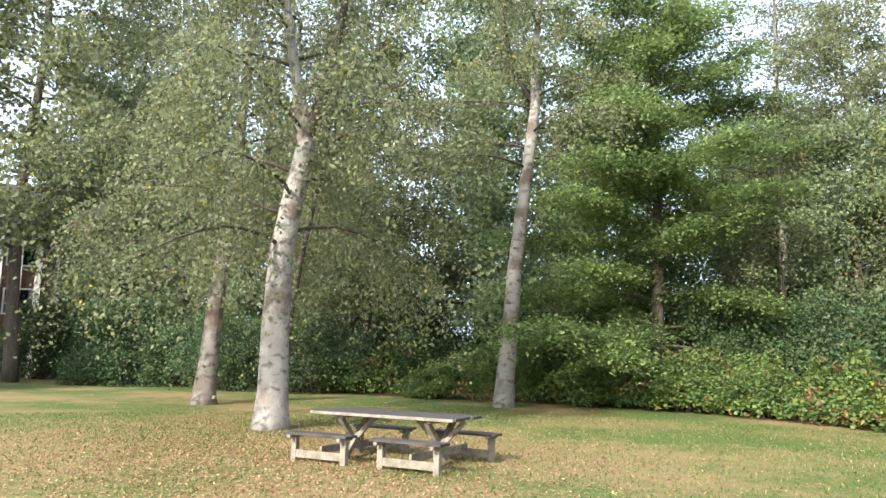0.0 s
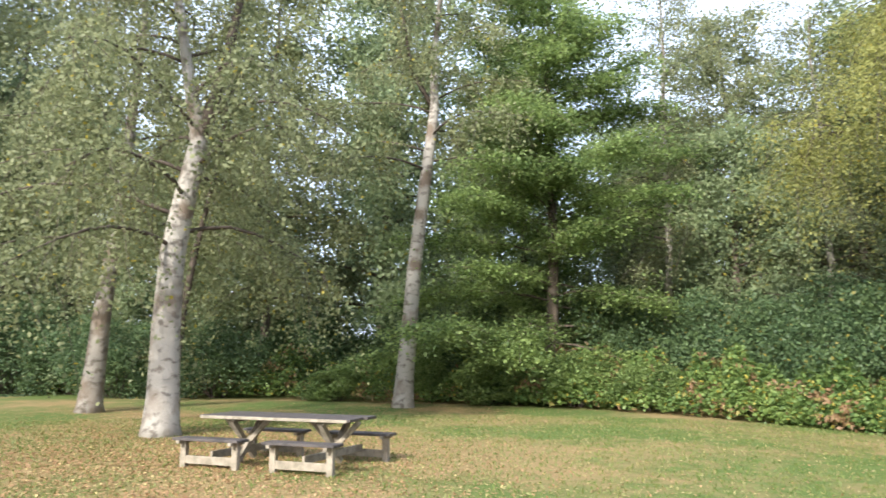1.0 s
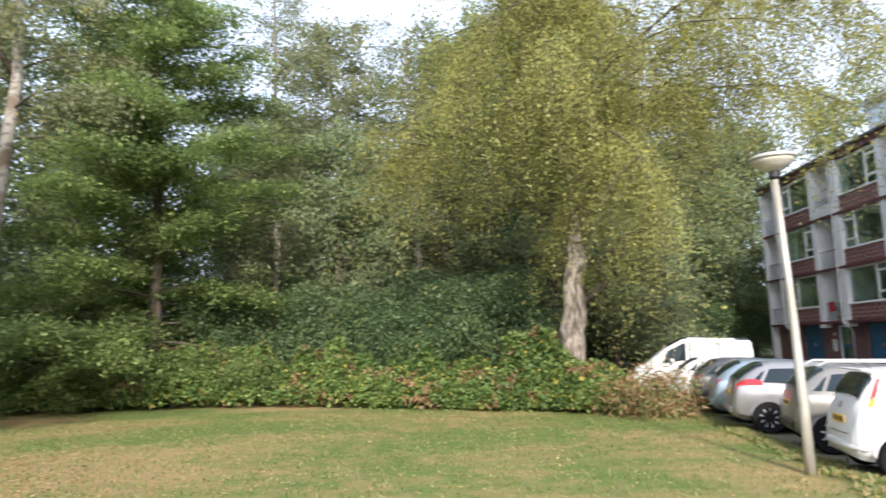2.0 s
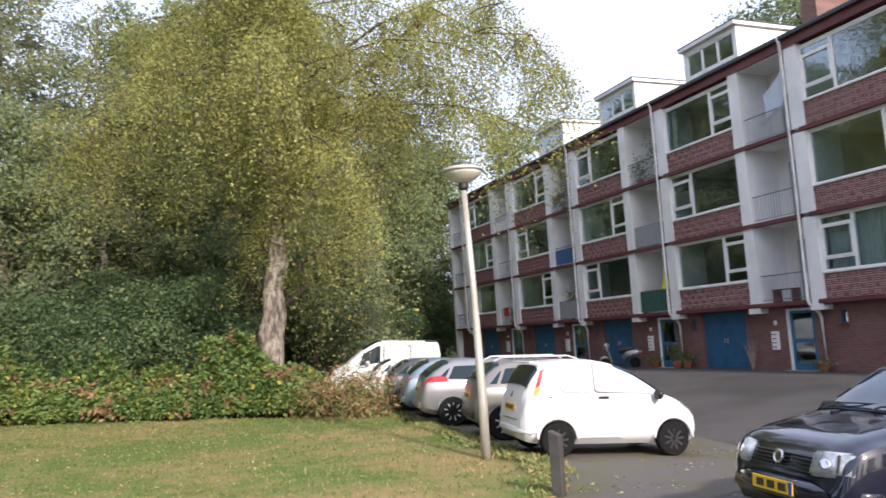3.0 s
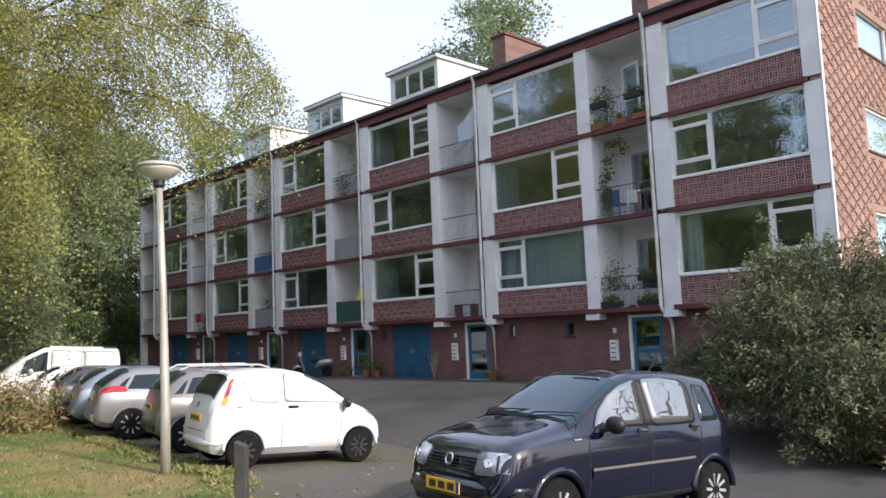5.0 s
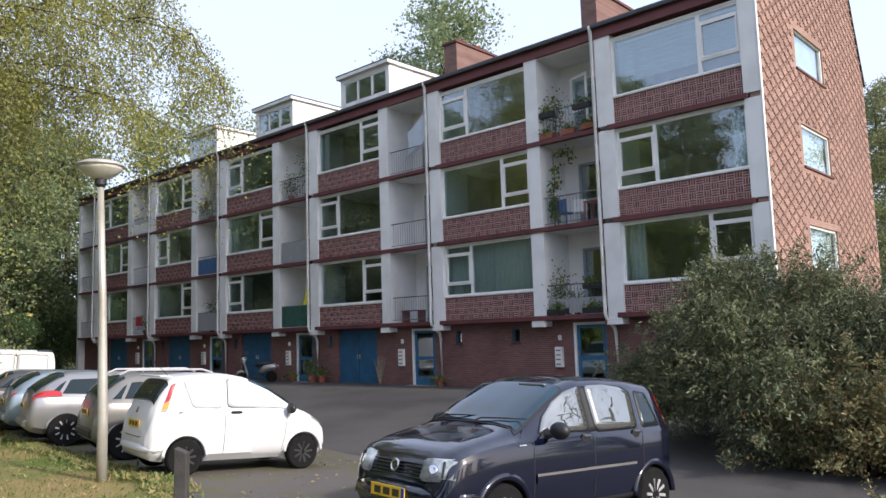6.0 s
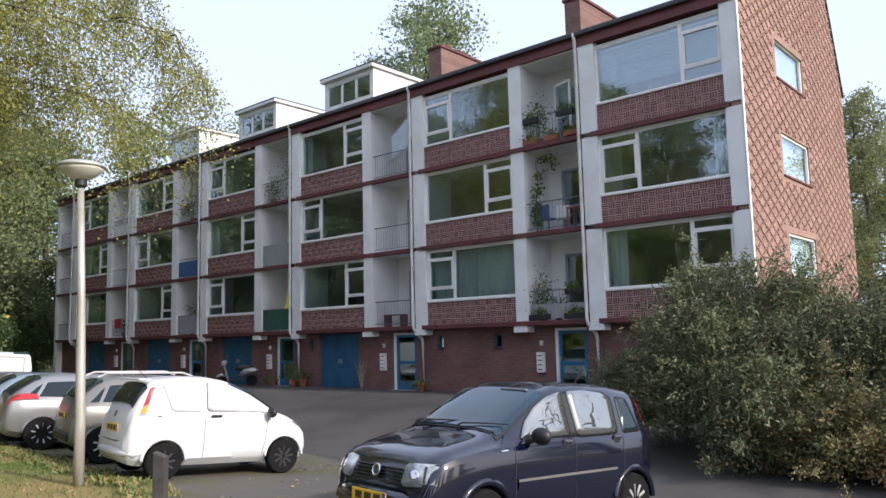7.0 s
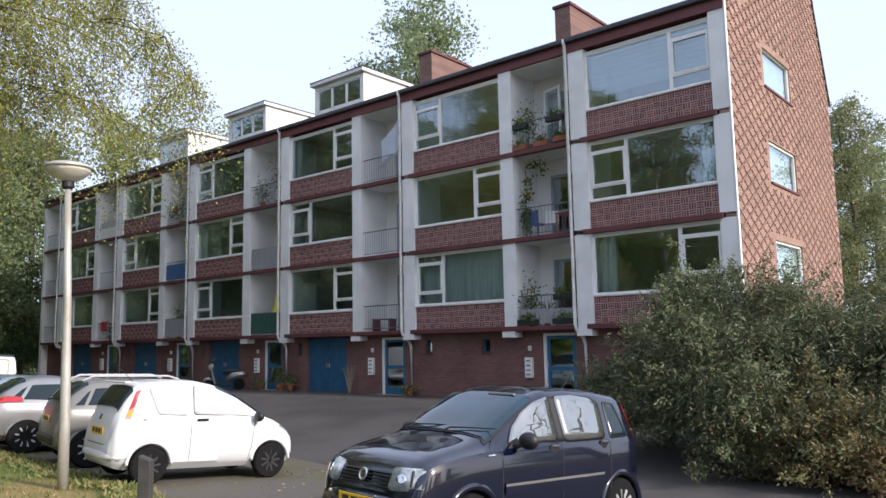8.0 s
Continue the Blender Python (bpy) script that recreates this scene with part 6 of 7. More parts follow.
# white microcar
car = thing("car", (0, 0, 0), "small white two-seat microcar parked beside the lawn", "car")
WH = Hull([(-2.47, 0.34, 0.52, 0.60, 0.56, 0.46), (-2.44, 0.28, 0.76, 0.86, 0.65, 0.53), (-2.38, 0.24, 0.91, 1.04, 0.695, 0.555), (-2.28, 0.22, 0.945, 1.24, 0.72, 0.57), (-2.17, 0.21, 0.955, 1.39, 0.735, 0.575), (-2.02, 0.21, 0.96, 1.455, 0.74, 0.58),
           (-1.6, 0.2, 0.96, 1.50, 0.748, 0.59), (-1.25, 0.2, 0.955, 1.50, 0.75, 0.595), (-0.95, 0.2, 0.945, 1.45, 0.75, 0.595), (-0.6, 0.2, 0.93, 1.31, 0.75, 0.60), (-0.3, 0.2, 0.915, 1.13, 0.748, 0.61), (-0.1, 0.2, 0.885, 0.99, 0.745, 0.625),
           (0.1, 0.2, 0.83, 0.915, 0.735, 0.62), (0.28, 0.21, 0.745, 0.82, 0.71, 0.59), (0.40, 0.23, 0.62, 0.69, 0.655, 0.54), (0.47, 0.27, 0.48, 0.54, 0.56, 0.46), (0.50, 0.31, 0.40, 0.44, 0.44, 0.36)], 0.03)
WH.body(P_WHITE, (0, -1.92), car, 0.305)
WH.over("windscreen", -0.95, -0.20, 6.30, M_SCREEN, car, 0.012)
for s in (1, -1):
    for shape, seal, grow_by in (([(-1.30, 0.985), (-0.35, 0.955), (-0.47, 1.08), (-0.72, 1.255), (-1.02, 1.40), (-1.22, 1.425), (-1.30, 1.40)], M_TRIM, 0.012),
                                 ([(-1.84, 0.99), (-1.40, 0.975), (-1.42, 1.425), (-1.98, 1.385)], M_KERB, 0.005)):
        shape = [(x, WH.uz(x, z)) for x, z in shape]
        mid = sum((Vector(q) for q in shape), Vector((0, 0))) / len(shape)
        rim_ = [(q[0] + grow_by * (1 if q[0] > mid.x else -1), min(6.15, q[1] + 2.2 * grow_by * (1 if q[1] > mid.y else -1))) for q in shape]
        WH.pane("window_seal", rim_, seal, car, (s,), 0.004, 0.14)
        WH.pane("side_window", shape, M_SKYGLASS, car, (s,), 0.007, 0.14)
    WH.pane("headlight", [(0.12, 4.75), (0.34, 4.5), (0.40, 5.3), (0.20, 5.9)], M_LAMP, car, (s,), 0.012, 0.3)
    WH.patch("tail_light", [(-2.265, 5.42), (-2.175, 5.42), (-2.08, 6.05), (-2.15, 6.05)], M_RED, car, (s,), 0.014, 5, 8)
    WH.patch("tail_light", [(-2.305, 5.05), (-2.215, 5.05), (-2.178, 5.40), (-2.268, 5.40)], M_AMBER, car, (s,), 0.014, 5, 6, label="amber lower lamp")
    WH.patch("tail_light", [(-2.325, 4.75), (-2.225, 4.75), (-2.215, 5.04), (-2.305, 5.04)], M_LAMP, car, (s,), 0.012, 5, 6, label="clear reversing lamp")
    for x0_, x1_ in ((-1.345, -1.345), (-0.385, -0.275)):
        WH.patch("door_gap", [(x0_, 2.0), (x0_ + 0.007, 2.0), (x1_ + 0.009, 4.95), (x1_, 4.95)], M_TRIM, car, (s,), 0.003, 1, 12)
    WH.patch("door_crease", [(-1.28, 2.95), (-0.45, 2.86), (-0.45, 2.90), (-1.28, 2.99)], M_SILL, car, (s,), 0.004, 10, 1)
    bm = bmesh.new()
    p = WH.at(-1.17, 4.3, s)
    box(bm, -1.26, -1.08, p.y - 0.012, p.y + 0.03 * s, p.z - 0.02, p.z + 0.02, 0.012)
    part("door_handle", bm, M_TRIM, car)
    mirror(car, WH, -0.30, s, M_TRIM).scale = (0.9, 0.98, 0.98)
    for ax in (0, -1.92):
        bm = bmesh.new()
        arc = [radians(a) for a in range(2, 179, 8)]
        tube(bm, [(ax + 0.325 * math.cos(a), s * (0.728 - 0.006 * math.sin(a)), 0.28 + 0.325 * math.sin(a)) for a in arc], [0.026] * len(arc), 8)
        part("wheel_arch", bm, P_WHITE, car, smooth=True)
    for x in (0, -1.92):
        wheel(car, x, s * 0.665, 0.272, M_RIM_DARK, 9, 0.15)
WH.pane("fuel_cap", [(-2.07, 4.05), (-1.99, 4.05), (-1.99, 4.4), (-2.07, 4.4)], M_TRIM, car, (-1,), 0.010, 0.5)
for z_, y_ in ((0.56, 0.52), (0.42, 0.50)):
    bm = bmesh.new()
    tube(bm, [(-2.44, -y_ - 0.1, z_ + 0.02), (-2.475, -y_ * 0.6, z_), (-2.48, 0, z_), (-2.475, y_ * 0.6, z_), (-2.44, y_ + 0.1, z_ + 0.02)], [0.006] * 5, 5)
    part("tailgate_gap", bm, M_TRIM, car)
WH.over("rear_window", -2.355, -2.165, 6.15, M_CARGLASS, car, 0.014)
bm = bmesh.new()
box(bm, -2.30, -2.12, -0.50, 0.50, 1.43, 1.455, 0.008)
part("roof_spoiler", bm, P_WHITE, car)
bm = bmesh.new()
lathe(bm, [(0.05, 0.0), (0.05, 0.008), (0.03, 0.012)], 14)
em = part("emblem", bm, M_CHROME, car)
em.matrix_local = Matrix.Translation((-2.41, 0.05, 0.93)) @ Matrix.Rotation(radians(-70), 4, "Y")
bm = bmesh.new()
tube(bm, [(-2.24, -0.70, 0.42), (-2.34, -0.67, 0.40), (-2.43, -0.55, 0.40), (-2.46, -0.3, 0.40), (-2.465, 0, 0.40), (-2.46, 0.3, 0.40), (-2.43, 0.55, 0.40), (-2.34, 0.67, 0.40), (-2.24, 0.70, 0.42)], [0.03, 0.05, 0.06, 0.062, 0.062, 0.062, 0.06, 0.05, 0.03], 12)
part("bumper", bm, P_WHITE, car, smooth=True)
bm = bmesh.new()
rod(bm, (-2.05, -0.1, 1.45), (-2.32, -0.1, 1.70), 0.006, 0.003, 5)
part("aerial", bm, M_DARK, car)
plate(car, -2.468, 0.74, -1)
set_car(car, (-0.08, -11.80), 80.6, 1.92)


def hatch(label, material, scale=(1, 1, 1), rails=False, wedge=False, white_van=False, tail=1.0):
    """A five-door car seen from behind."""
    c = thing("car", (0, 0, 0), label, "car", "cars parked in a row")
    X = lambda x: x if x > -2.6 else -2.6 + (x + 2.6) * tail
    if white_van:
        H = Hull([(-3.25, 0.4, 1.0, 1.5, 0.86, 0.80), (-3.22, 0.3, 1.15, 1.95, 0.9, 0.83), (-3.12, 0.25, 1.16, 2.06, 0.91, 0.83), (-0.9, 0.22, 1.16, 2.08, 0.91, 0.83), (-0.4, 0.22, 1.1, 1.8, 0.9, 0.78), (0.35, 0.22, 1.0, 1.15, 0.88, 0.75), (0.75, 0.25, 0.8, 0.95, 0.8, 0.7), (0.9, 0.32, 0.5, 0.6, 0.65, 0.55)])
        wb = -2.6
    else:
        H = Hull([(X(q[0]), *q[1:]) for q in [(-3.36, 0.36, 0.60, 0.72, 0.70, 0.60), (-3.33, 0.32, 0.84, 0.96, 0.79, 0.66), (-3.26, 0.29, 0.97, 1.07, 0.835, 0.66), (-3.06, 0.25, 0.99, 1.24, 0.865, 0.645), (-2.78, 0.23, 0.99, 1.41, 0.875, 0.62), (-2.5, 0.22, 0.985, 1.47, 0.88, 0.61), (-1.6, 0.2, 0.96, 1.50, 0.88, 0.62),
                  (-1.1, 0.2, 0.95, 1.47, 0.88, 0.62), (-0.3, 0.2, 0.93, 1.05, 0.88, 0.68), (0.3, 0.2, 0.80, 0.90, 0.86, 0.70), (0.6, 0.24, 0.62, 0.74, 0.78, 0.64), (0.78, 0.30, 0.46, 0.55, 0.62, 0.5)]])
        wb = -2.60
    H.body(material, (0, wb), c, 0.345)
    H.over("windscreen", -1.05, -0.36, 6.25, M_CARGLASS, c, 0.012)
    for s in (1, -1):
        if not white_van:
            H.patch("side_window", [(-1.75, 5.12), (-0.62, 5.12), (-0.98, 5.88), (-1.75, 5.88)], M_CARGLASS, c, (s,), 0.01)
            H.patch("side_window", [(X(-2.72), 5.14), (-1.84, 5.12), (-1.84, 5.88), (-2.56, 5.84)], M_CARGLASS, c, (s,), 0.01)
            H.patch("side_window", [(X(-3.0), 5.2), (X(-2.8), 5.14), (X(-2.64), 5.82), (X(-2.74), 5.7)], M_CARGLASS, c, (s,), 0.01)
            if wedge:
                H.patch("tail_light", [(X(-3.31), 4.55), (X(-2.72), 5.0), (X(-2.74), 5.22), (X(-3.25), 5.75)], M_RED, c, (s,), 0.016)
            else:
                H.patch("tail_light", [(X(-3.325), 4.35), (X(-3.20), 4.45), (X(-3.16), 5.02), (X(-3.27), 5.02)], M_RED, c, (s,), 0.014)
        else:
            H.patch("side_window", [(-1.0, 5.1), (-0.2, 5.1), (-0.35, 5.8), (-1.0, 5.85)], M_CARGLASS, c, (s,), 0.01)
            for a0, a1 in ((-3.0, -2.12), (-2.02, -1.12)):
                H.pane("panel_seal", [(a0 - 0.02, 5.18), (a1 + 0.02, 5.18), (a1 + 0.02, 5.92), (a0 - 0.02, 5.92)], M_KERB, c, (s,), 0.006, 0.12)
                H.pane("side_panel", [(a0, 5.22), (a1, 5.22), (a1, 5.88), (a0, 5.88)], material, c, (s,), 0.010, 0.12)
        for x in (0, wb):
            wheel(c, x, s * 0.80, 0.335, M_RIM, 9, 0.2)
        for ax in (0, wb):
            bm = bmesh.new()
            arc = [radians(a) for a in range(4, 177, 12)]
            tube(bm, [(ax + 0.365 * math.cos(a), s * (0.858 - 0.015 * math.sin(a)), 0.30 + 0.365 * math.sin(a)) for a in arc], [0.028] * len(arc), 6)
            part("wheel_arch", bm, material, c, smooth=True)
        mirror(c, H, -0.5, s, material)
        if rails:
            bm = bmesh.new()
            tube(bm, [(-2.75, s * 0.52, 1.44), (-2.6, s * 0.52, 1.52), (-1.3, s * 0.54, 1.56), (-1.1, s * 0.54, 1.50)], [0.02] * 4, 6)
            part("roof_rail", bm, M_RIM, c)
    H.over("rear_window", X(-3.22), X(-2.66), 6.25, M_CARGLASS, c, 0.014)
    bm = bmesh.new()
    box(bm, X(-3.42) if not white_van else -3.3, X(-3.24), -0.66, 0.66, 0.36, 0.52, 0.04)
    part("bumper", bm, M_TRIM if rails else material, c)
    plate(c, X(-3.36) - 0.02 if not white_van else -3.27, 0.78, -1)
    c.scale = scale
    return c


ROW = [("grey-beige hatchback with roof rails parked in the row", P_BEIGE, True, False, False, (-3.05, -13.30), 77, 1.0),
       ("silver hatchback with wedge-shaped red tail lamps parked in the row", P_SILVER, False, True, False, (-6.05, -13.15), 77, 1.0),
       ("pale blue-grey hatchback parked in the row", P_BLUE, False, False, False, (-8.3, -12.8), 77, 1.0),
       ("dark grey hatchback parked in the row", P_GREY, False, False, False, (-10.9, -12.5), 77, 0.95),
       ("white hatchback parked far down the row", P_WHITE, False, False, False, (-13.6, -12.2), 77, 1.0),
       ("white panel van parked at the end of the row", P_WHITE, False, False, True, (-17.2, -9.9), 257, 0.95)]
for label, material, rails, wedge, van, at_xy, head, f in ROW:
    c = hatch(label, material, (f, f, f), rails, wedge, van, 0.72 if rails else 0.92)
    set_car(c, at_xy, head, 2.6, True)

# ---- street lamp, post, picnic table ----
lamp = thing("street_lamp", (-0.43, -14.67, gz(-0.43, -14.67)), "galvanised lamp post with wide shallow bowl head at the lawn edge", "street lamp")
bm = bmesh.new()
tube(bm, [(0, 0, -0.05), (0, 0, 0.9), (-0.03, -0.02, 2.6), (-0.05, -0.07, 4.35)], [0.078, 0.072, 0.058, 0.046], 14)
part("pole", bm, M_STEEL, lamp, smooth=True)
M_BOWL = mat("milky_lamp_bowl", (0.62, 0.60, 0.52), 0.35, spots=(0.5, 0.47, 0.38), scale=4, var=0.06)
bm = bmesh.new()
lathe(bm, [(0.05, 4.30), (0.085, 4.34), (0.085, 4.42)], 16, (-0.05, -0.07, 0))
part("collar", bm, M_DARK, lamp)
bm = bmesh.new()
lathe(bm, [(0.085, 4.42), (0.20, 4.48), (0.30, 4.56), (0.325, 4.61)], 24, (-0.05, -0.07, 0))
part("bowl", bm, M_BOWL, lamp, smooth=True)
bm = bmesh.new()
lathe(bm, [(0.345, 4.61), (0.345, 4.635), (0.27, 4.68), (0.12, 4.71), (0.01, 4.72)], 24, (-0.05, -0.07, 0))
part("lid", bm, M_STEEL, lamp, smooth=True)

post = thing("bollard", (2.76, -15.17, gz(2.76, -15.17)), "dark grey square post with slanted top at the lawn edge", "bollard")
bm = bmesh.new()
v = box(bm, -0.068, 0.068, -0.06, 0.06, -0.1, 0.78)
for q in v:
    if q.co.z > 0.5 and q.co.x > 0:
        q.co.z -= 0.06
bmesh.ops.bevel(bm, geom=list(bm.edges), offset=0.008, segments=1, affect="EDGES")
part("post_body", bm, M_BOLLARD, post)
post.rotation_euler[2] = radians(40)

table = thing("picnic_table", (0.78, -28.42, gz(0.78, -28.42)), "long weathered wooden picnic table with four benches", "picnic table", rz=98.0)
# local x along the table, local y away from the viewer
for k in range(5):
    bm = bmesh.new()
    y = -0.42 + 0.21 * k
    beam(bm, (-1.55 + 0.02 * (k % 2), y, 0.80), (1.55 - 0.03 * (k % 3), y, 0.80), 0.19, 0.045, 0.006)
    part("tabletop_board", bm, M_WOOD_DARK, table, "dark weathered board")
for side in (-1, 1):
    bm = bmesh.new()
    beam(bm, (-1.5, side * 0.535, 0.79), (1.5, side * 0.535, 0.79), 0.03, 0.05, 0.004)
    part("edge_board", bm, M_WOOD, table)
for cx in (-0.92, 0.92):
    for q, (a, b) in enumerate((((cx, -0.42, 0.76), (cx, 0.30, 0.06)), ((cx + 0.1, 0.42, 0.76), (cx + 0.1, -0.30, 0.06)))):
        bm = bmesh.new()
        beam(bm, a, b, 0.09, 0.10)
        part("leg", bm, M_WOOD, table)
    bm = bmesh.new()
    beam(bm, (cx + 0.05, -0.45, 0.745), (cx + 0.05, 0.45, 0.745), 0.09, 0.07)
    part("cross_bearer", bm, M_WOOD, table)
    for d in (-1, 1):
        bm = bmesh.new()
        beam(bm, (cx + 0.05 + d * 0.06, 0, 0.36), (cx + 0.05 + d * 0.48, 0, 0.75), 0.06, 0.08)
        part("brace", bm, M_WOOD, table)
    for side in (-1, 1):
        y = side * 1.0
        for k in range(2):
            bm = bmesh.new()
            yy = y - 0.09 + 0.18 * k
            beam(bm, (cx - 0.66, yy, 0.465), (cx + 0.70, yy, 0.465), 0.165, 0.045, 0.006)
            part("bench_board", bm, M_WOOD_DARK, table, "dark bench board")
        for d in (-0.52, 0.56):
            bm = bmesh.new()
            beam(bm, (cx + d, y, -0.04), (cx + d, y, 0.44), 0.11, 0.10)
            part("bench_leg", bm, M_WOOD, table)
            bm = bmesh.new()
            beam(bm, (cx + d, y - 0.2, 0.42), (cx + d, y + 0.2, 0.42), 0.07, 0.05)
            part("bench_bearer", bm, M_WOOD, table)
        bm = bmesh.new()
        beam(bm, (cx - 0.48, y + side * 0.02, 0.13), (cx + 0.52, y + side * 0.02, 0.13), 0.04, 0.13)
        part("bench_rail", bm, M_WOOD, table)
    bm = bmesh.new()
    beam(bm, (cx + 0.05, -1.0, 0.22), (cx + 0.05, 1.0, 0.22), 0.05, 0.12)
    part("floor_rail", bm, M_WOOD, table)

table.scale = (0.93, 0.93, 0.97)

# ---- a neighbouring block glimpsed through the trees ----
block = thing("brick_block", (-3.9, -80.7, 0), "red brick block with white balcony screens behind the trees", "apartment building", rz=-26.4)
bm = bmesh.new()
box(bm, -14, 14, 0, 9, -0.3, 9.5)
part("wall", bm, M_BASEBRICK, block)
bm = bmesh.new()
for sgn in (0, 1):
    box(bm, -14.2, 14.2, -0.6 + 9.4 * sgn, 0.2 + 9.4 * sgn, 9.5, 9.9)
part("cornice", bm, M_FRAME, block)
for i, x in enumerate(np.arange(-12.5, 13.5, 3.1)):
    for f in range(3):
        w = new("window")
        w.parent = block
        bm = bmesh.new()
        box(bm, x, x + 1.9, 8.98, 9.06, 1.0 + 2.9 * f, 2.6 + 2.9 * f)
        part("frame", bm, M_FRAME, w)
        bm = bmesh.new()
        box(bm, x + 0.1, x + 1.8, 9.06, 9.07, 1.1 + 2.9 * f, 2.5 + 2.9 * f)
        part("pane", bm, M_CARGLASS, w)
for i, x in enumerate(np.arange(-13.6, -4, 1.05)):
    bm = bmesh.new()
    box(bm, x, x + 0.34, 9.1, 9.5, 0.2, 9.0)
    part("screen_fin", bm, M_FRAME, block)
bm = bmesh.new()
v = [bm.verts.new(q) for q in ((-14.4, -0.7, 9.9), (14.4, -0.7, 9.9), (14.4, 9.7, 9.9), (-14.4, 9.7, 9.9), (-14.4, 4.5, 12.6), (14.4, 4.5, 12.6))]
for f in ((0, 1, 5, 4), (2, 3, 4, 5), (0, 4, 3), (1, 2, 5), (3, 2, 1, 0)):
    bm.faces.new([v[k] for k in f])
part("roof", bm, M_TILE, block)


# ---- things on the balconies and at the doors ----
def balcony(b, f):
    x0 = -BAY * b
    return x0 + BALC0, x0 + BALC1, Z1 + STOREY * (f - 1)


L_POT = leaf_mat("pot_plant_leaves", (0.042, 0.085, 0.026), (0.16, 0.22, 0.065), (0.5, 0.36, 0.08), 0.08, 0.3, 2.0)
M_CLOTH = mat("pale_blue_sheet", (0.52, 0.58, 0.66), 0.9, scale=3, var=0.05)
M_YELLOW = mat("yellow_fabric", (0.78, 0.70, 0.04), 0.8, spots=(0.65, 0.58, 0.03), scale=4, var=0.06)
M_GREENMESH = mat("green_windbreak", (0.03, 0.10, 0.075), 0.85, scale=8, var=0.15, stretch=(3, 3, 0.4))
M_GREYMESH = mat("grey_windbreak", (0.30, 0.31, 0.32), 0.85, scale=8, var=0.1, stretch=(5, 5, 0.3))
M_REDCLOTH = mat("red_fabric", (0.45, 0.03, 0.04), 0.8, scale=5, var=0.1)
M_BLUEPLASTIC = mat("blue_plastic", (0.05, 0.12, 0.26), 0.5, scale=5, var=0.08)
M_CREAM = mat("white_plastic", (0.7, 0.7, 0.68), 0.5, scale=5, var=0.05)


def pot_plant(x, y, z, h=0.6, r=0.16, spread=0.28, n=240, pot=M_TERRA, label="green pot plant in a terracotta pot", size=0.05, hang=0.0):
    t = thing("pot_plant", (x, y, z), label, "plant", "pot plants")
    bm = bmesh.new()
    lathe(bm, [(r * 0.7, 0), (r, r * 1.5), (r * 1.1, r * 1.5), (r * 1.1, r * 1.75), (r * 0.9, r * 1.75)], 12)
    part("pot", bm, pot, t)
    bm = bmesh.new()
    for k in range(4):
        a = k * 1.7
        tube(bm, [(0, 0, r), (0.05 * math.cos(a), 0.05 * math.sin(a), h * 0.5), (spread * 0.5 * math.cos(a), spread * 0.5 * math.sin(a), h * 0.9)], [0.008, 0.006, 0.003], 4)
    part("stem", bm, M_TWIG, t)
    c = rng.normal(size=(n, 3)) * np.array([spread * 0.5, spread * 0.4, h * 0.25]) + np.array([0, 0, h * 0.72 - hang])
    ob = new("foliage", leaves("foliage", c, size, L_POT, rng, long=1.7))
    ob.parent = t
    return t


def planter(x0, x1, y, z, material=M_TERRA, flowers=True):
    t = thing("planter_box", ((x0 + x1) / 2, y, z), "planter box with green and yellow plants hung on the balcony rail", "planter", "planter boxes")
    w = (x1 - x0) / 2
    bm = bmesh.new()
    v = box(bm, -w, w, -0.09, 0.09, 0, 0.17, 0.006)
    part("box", bm, material, t)
    n = int(620 * w)
    c = rng.normal(size=(n, 3)) * np.array([w * 0.45, 0.08, 0.075]) + np.array([0, 0, 0.23])
    ob = new("foliage", leaves("foliage", c, 0.05, L_POT, rng, long=1.5))
    ob.parent = t
    return t


def chair(x, y, z, rz, material=M_CREAM, label="white plastic garden chair on a balcony"):
    t = thing("garden_chair", (x, y, z), label, "chair", "balcony chairs", rz=rz)
    bm = bmesh.new()
    box(bm, -0.21, 0.21, -0.21, 0.21, 0.41, 0.45, 0.01)
    part("seat", bm, material, t)
    bm = bmesh.new()
    box(bm, -0.21, 0.21, 0.18, 0.22, 0.45, 0.86, 0.01)
    part("backrest", bm, material, t)
    for sx in (-0.18, 0.18):
        for sy in (-0.18, 0.18):
            bm = bmesh.new()
            rod(bm, (sx, sy, 0), (sx, sy, 0.42), 0.018, seg=6)
            part("leg", bm, material, t)
    return t


def screen(b, f, material, label, h=0.85):
    a, c, z = balcony(b, f)
    bm = bmesh.new()
    cols = []
    for i in range(25):
        x = a + 0.04 + (c - a - 0.08) * i / 24
        cols.append([bm.verts.new((x, 0.012 + 0.006 * math.sin(i * 1.9), q)) for q in (z + 0.06, z + h)])
    for p, q in zip(cols, cols[1:]):
        bm.faces.new((p[0], q[0], q[1], p[1]))
    t = part("rail_screen", bm, material)
    sd = t.modifiers.new("thick", "SOLIDIFY")
    sd.thickness = 0.006
    return tagged(t, label, "rail screen", "rail screens")


def cover(points, material, name, label, category):
    """Draped cloth through rows of points."""
    bm = bmesh.new()
    g = [[bm.verts.new(p) for p in row] for row in points]
    for p, q in zip(g, g[1:]):
        for j in range(len(p) - 1):
            bm.faces.new((p[j], q[j], q[j + 1], p[j + 1]))
    return tagged(part(name, bm, material, smooth=True), label, category)


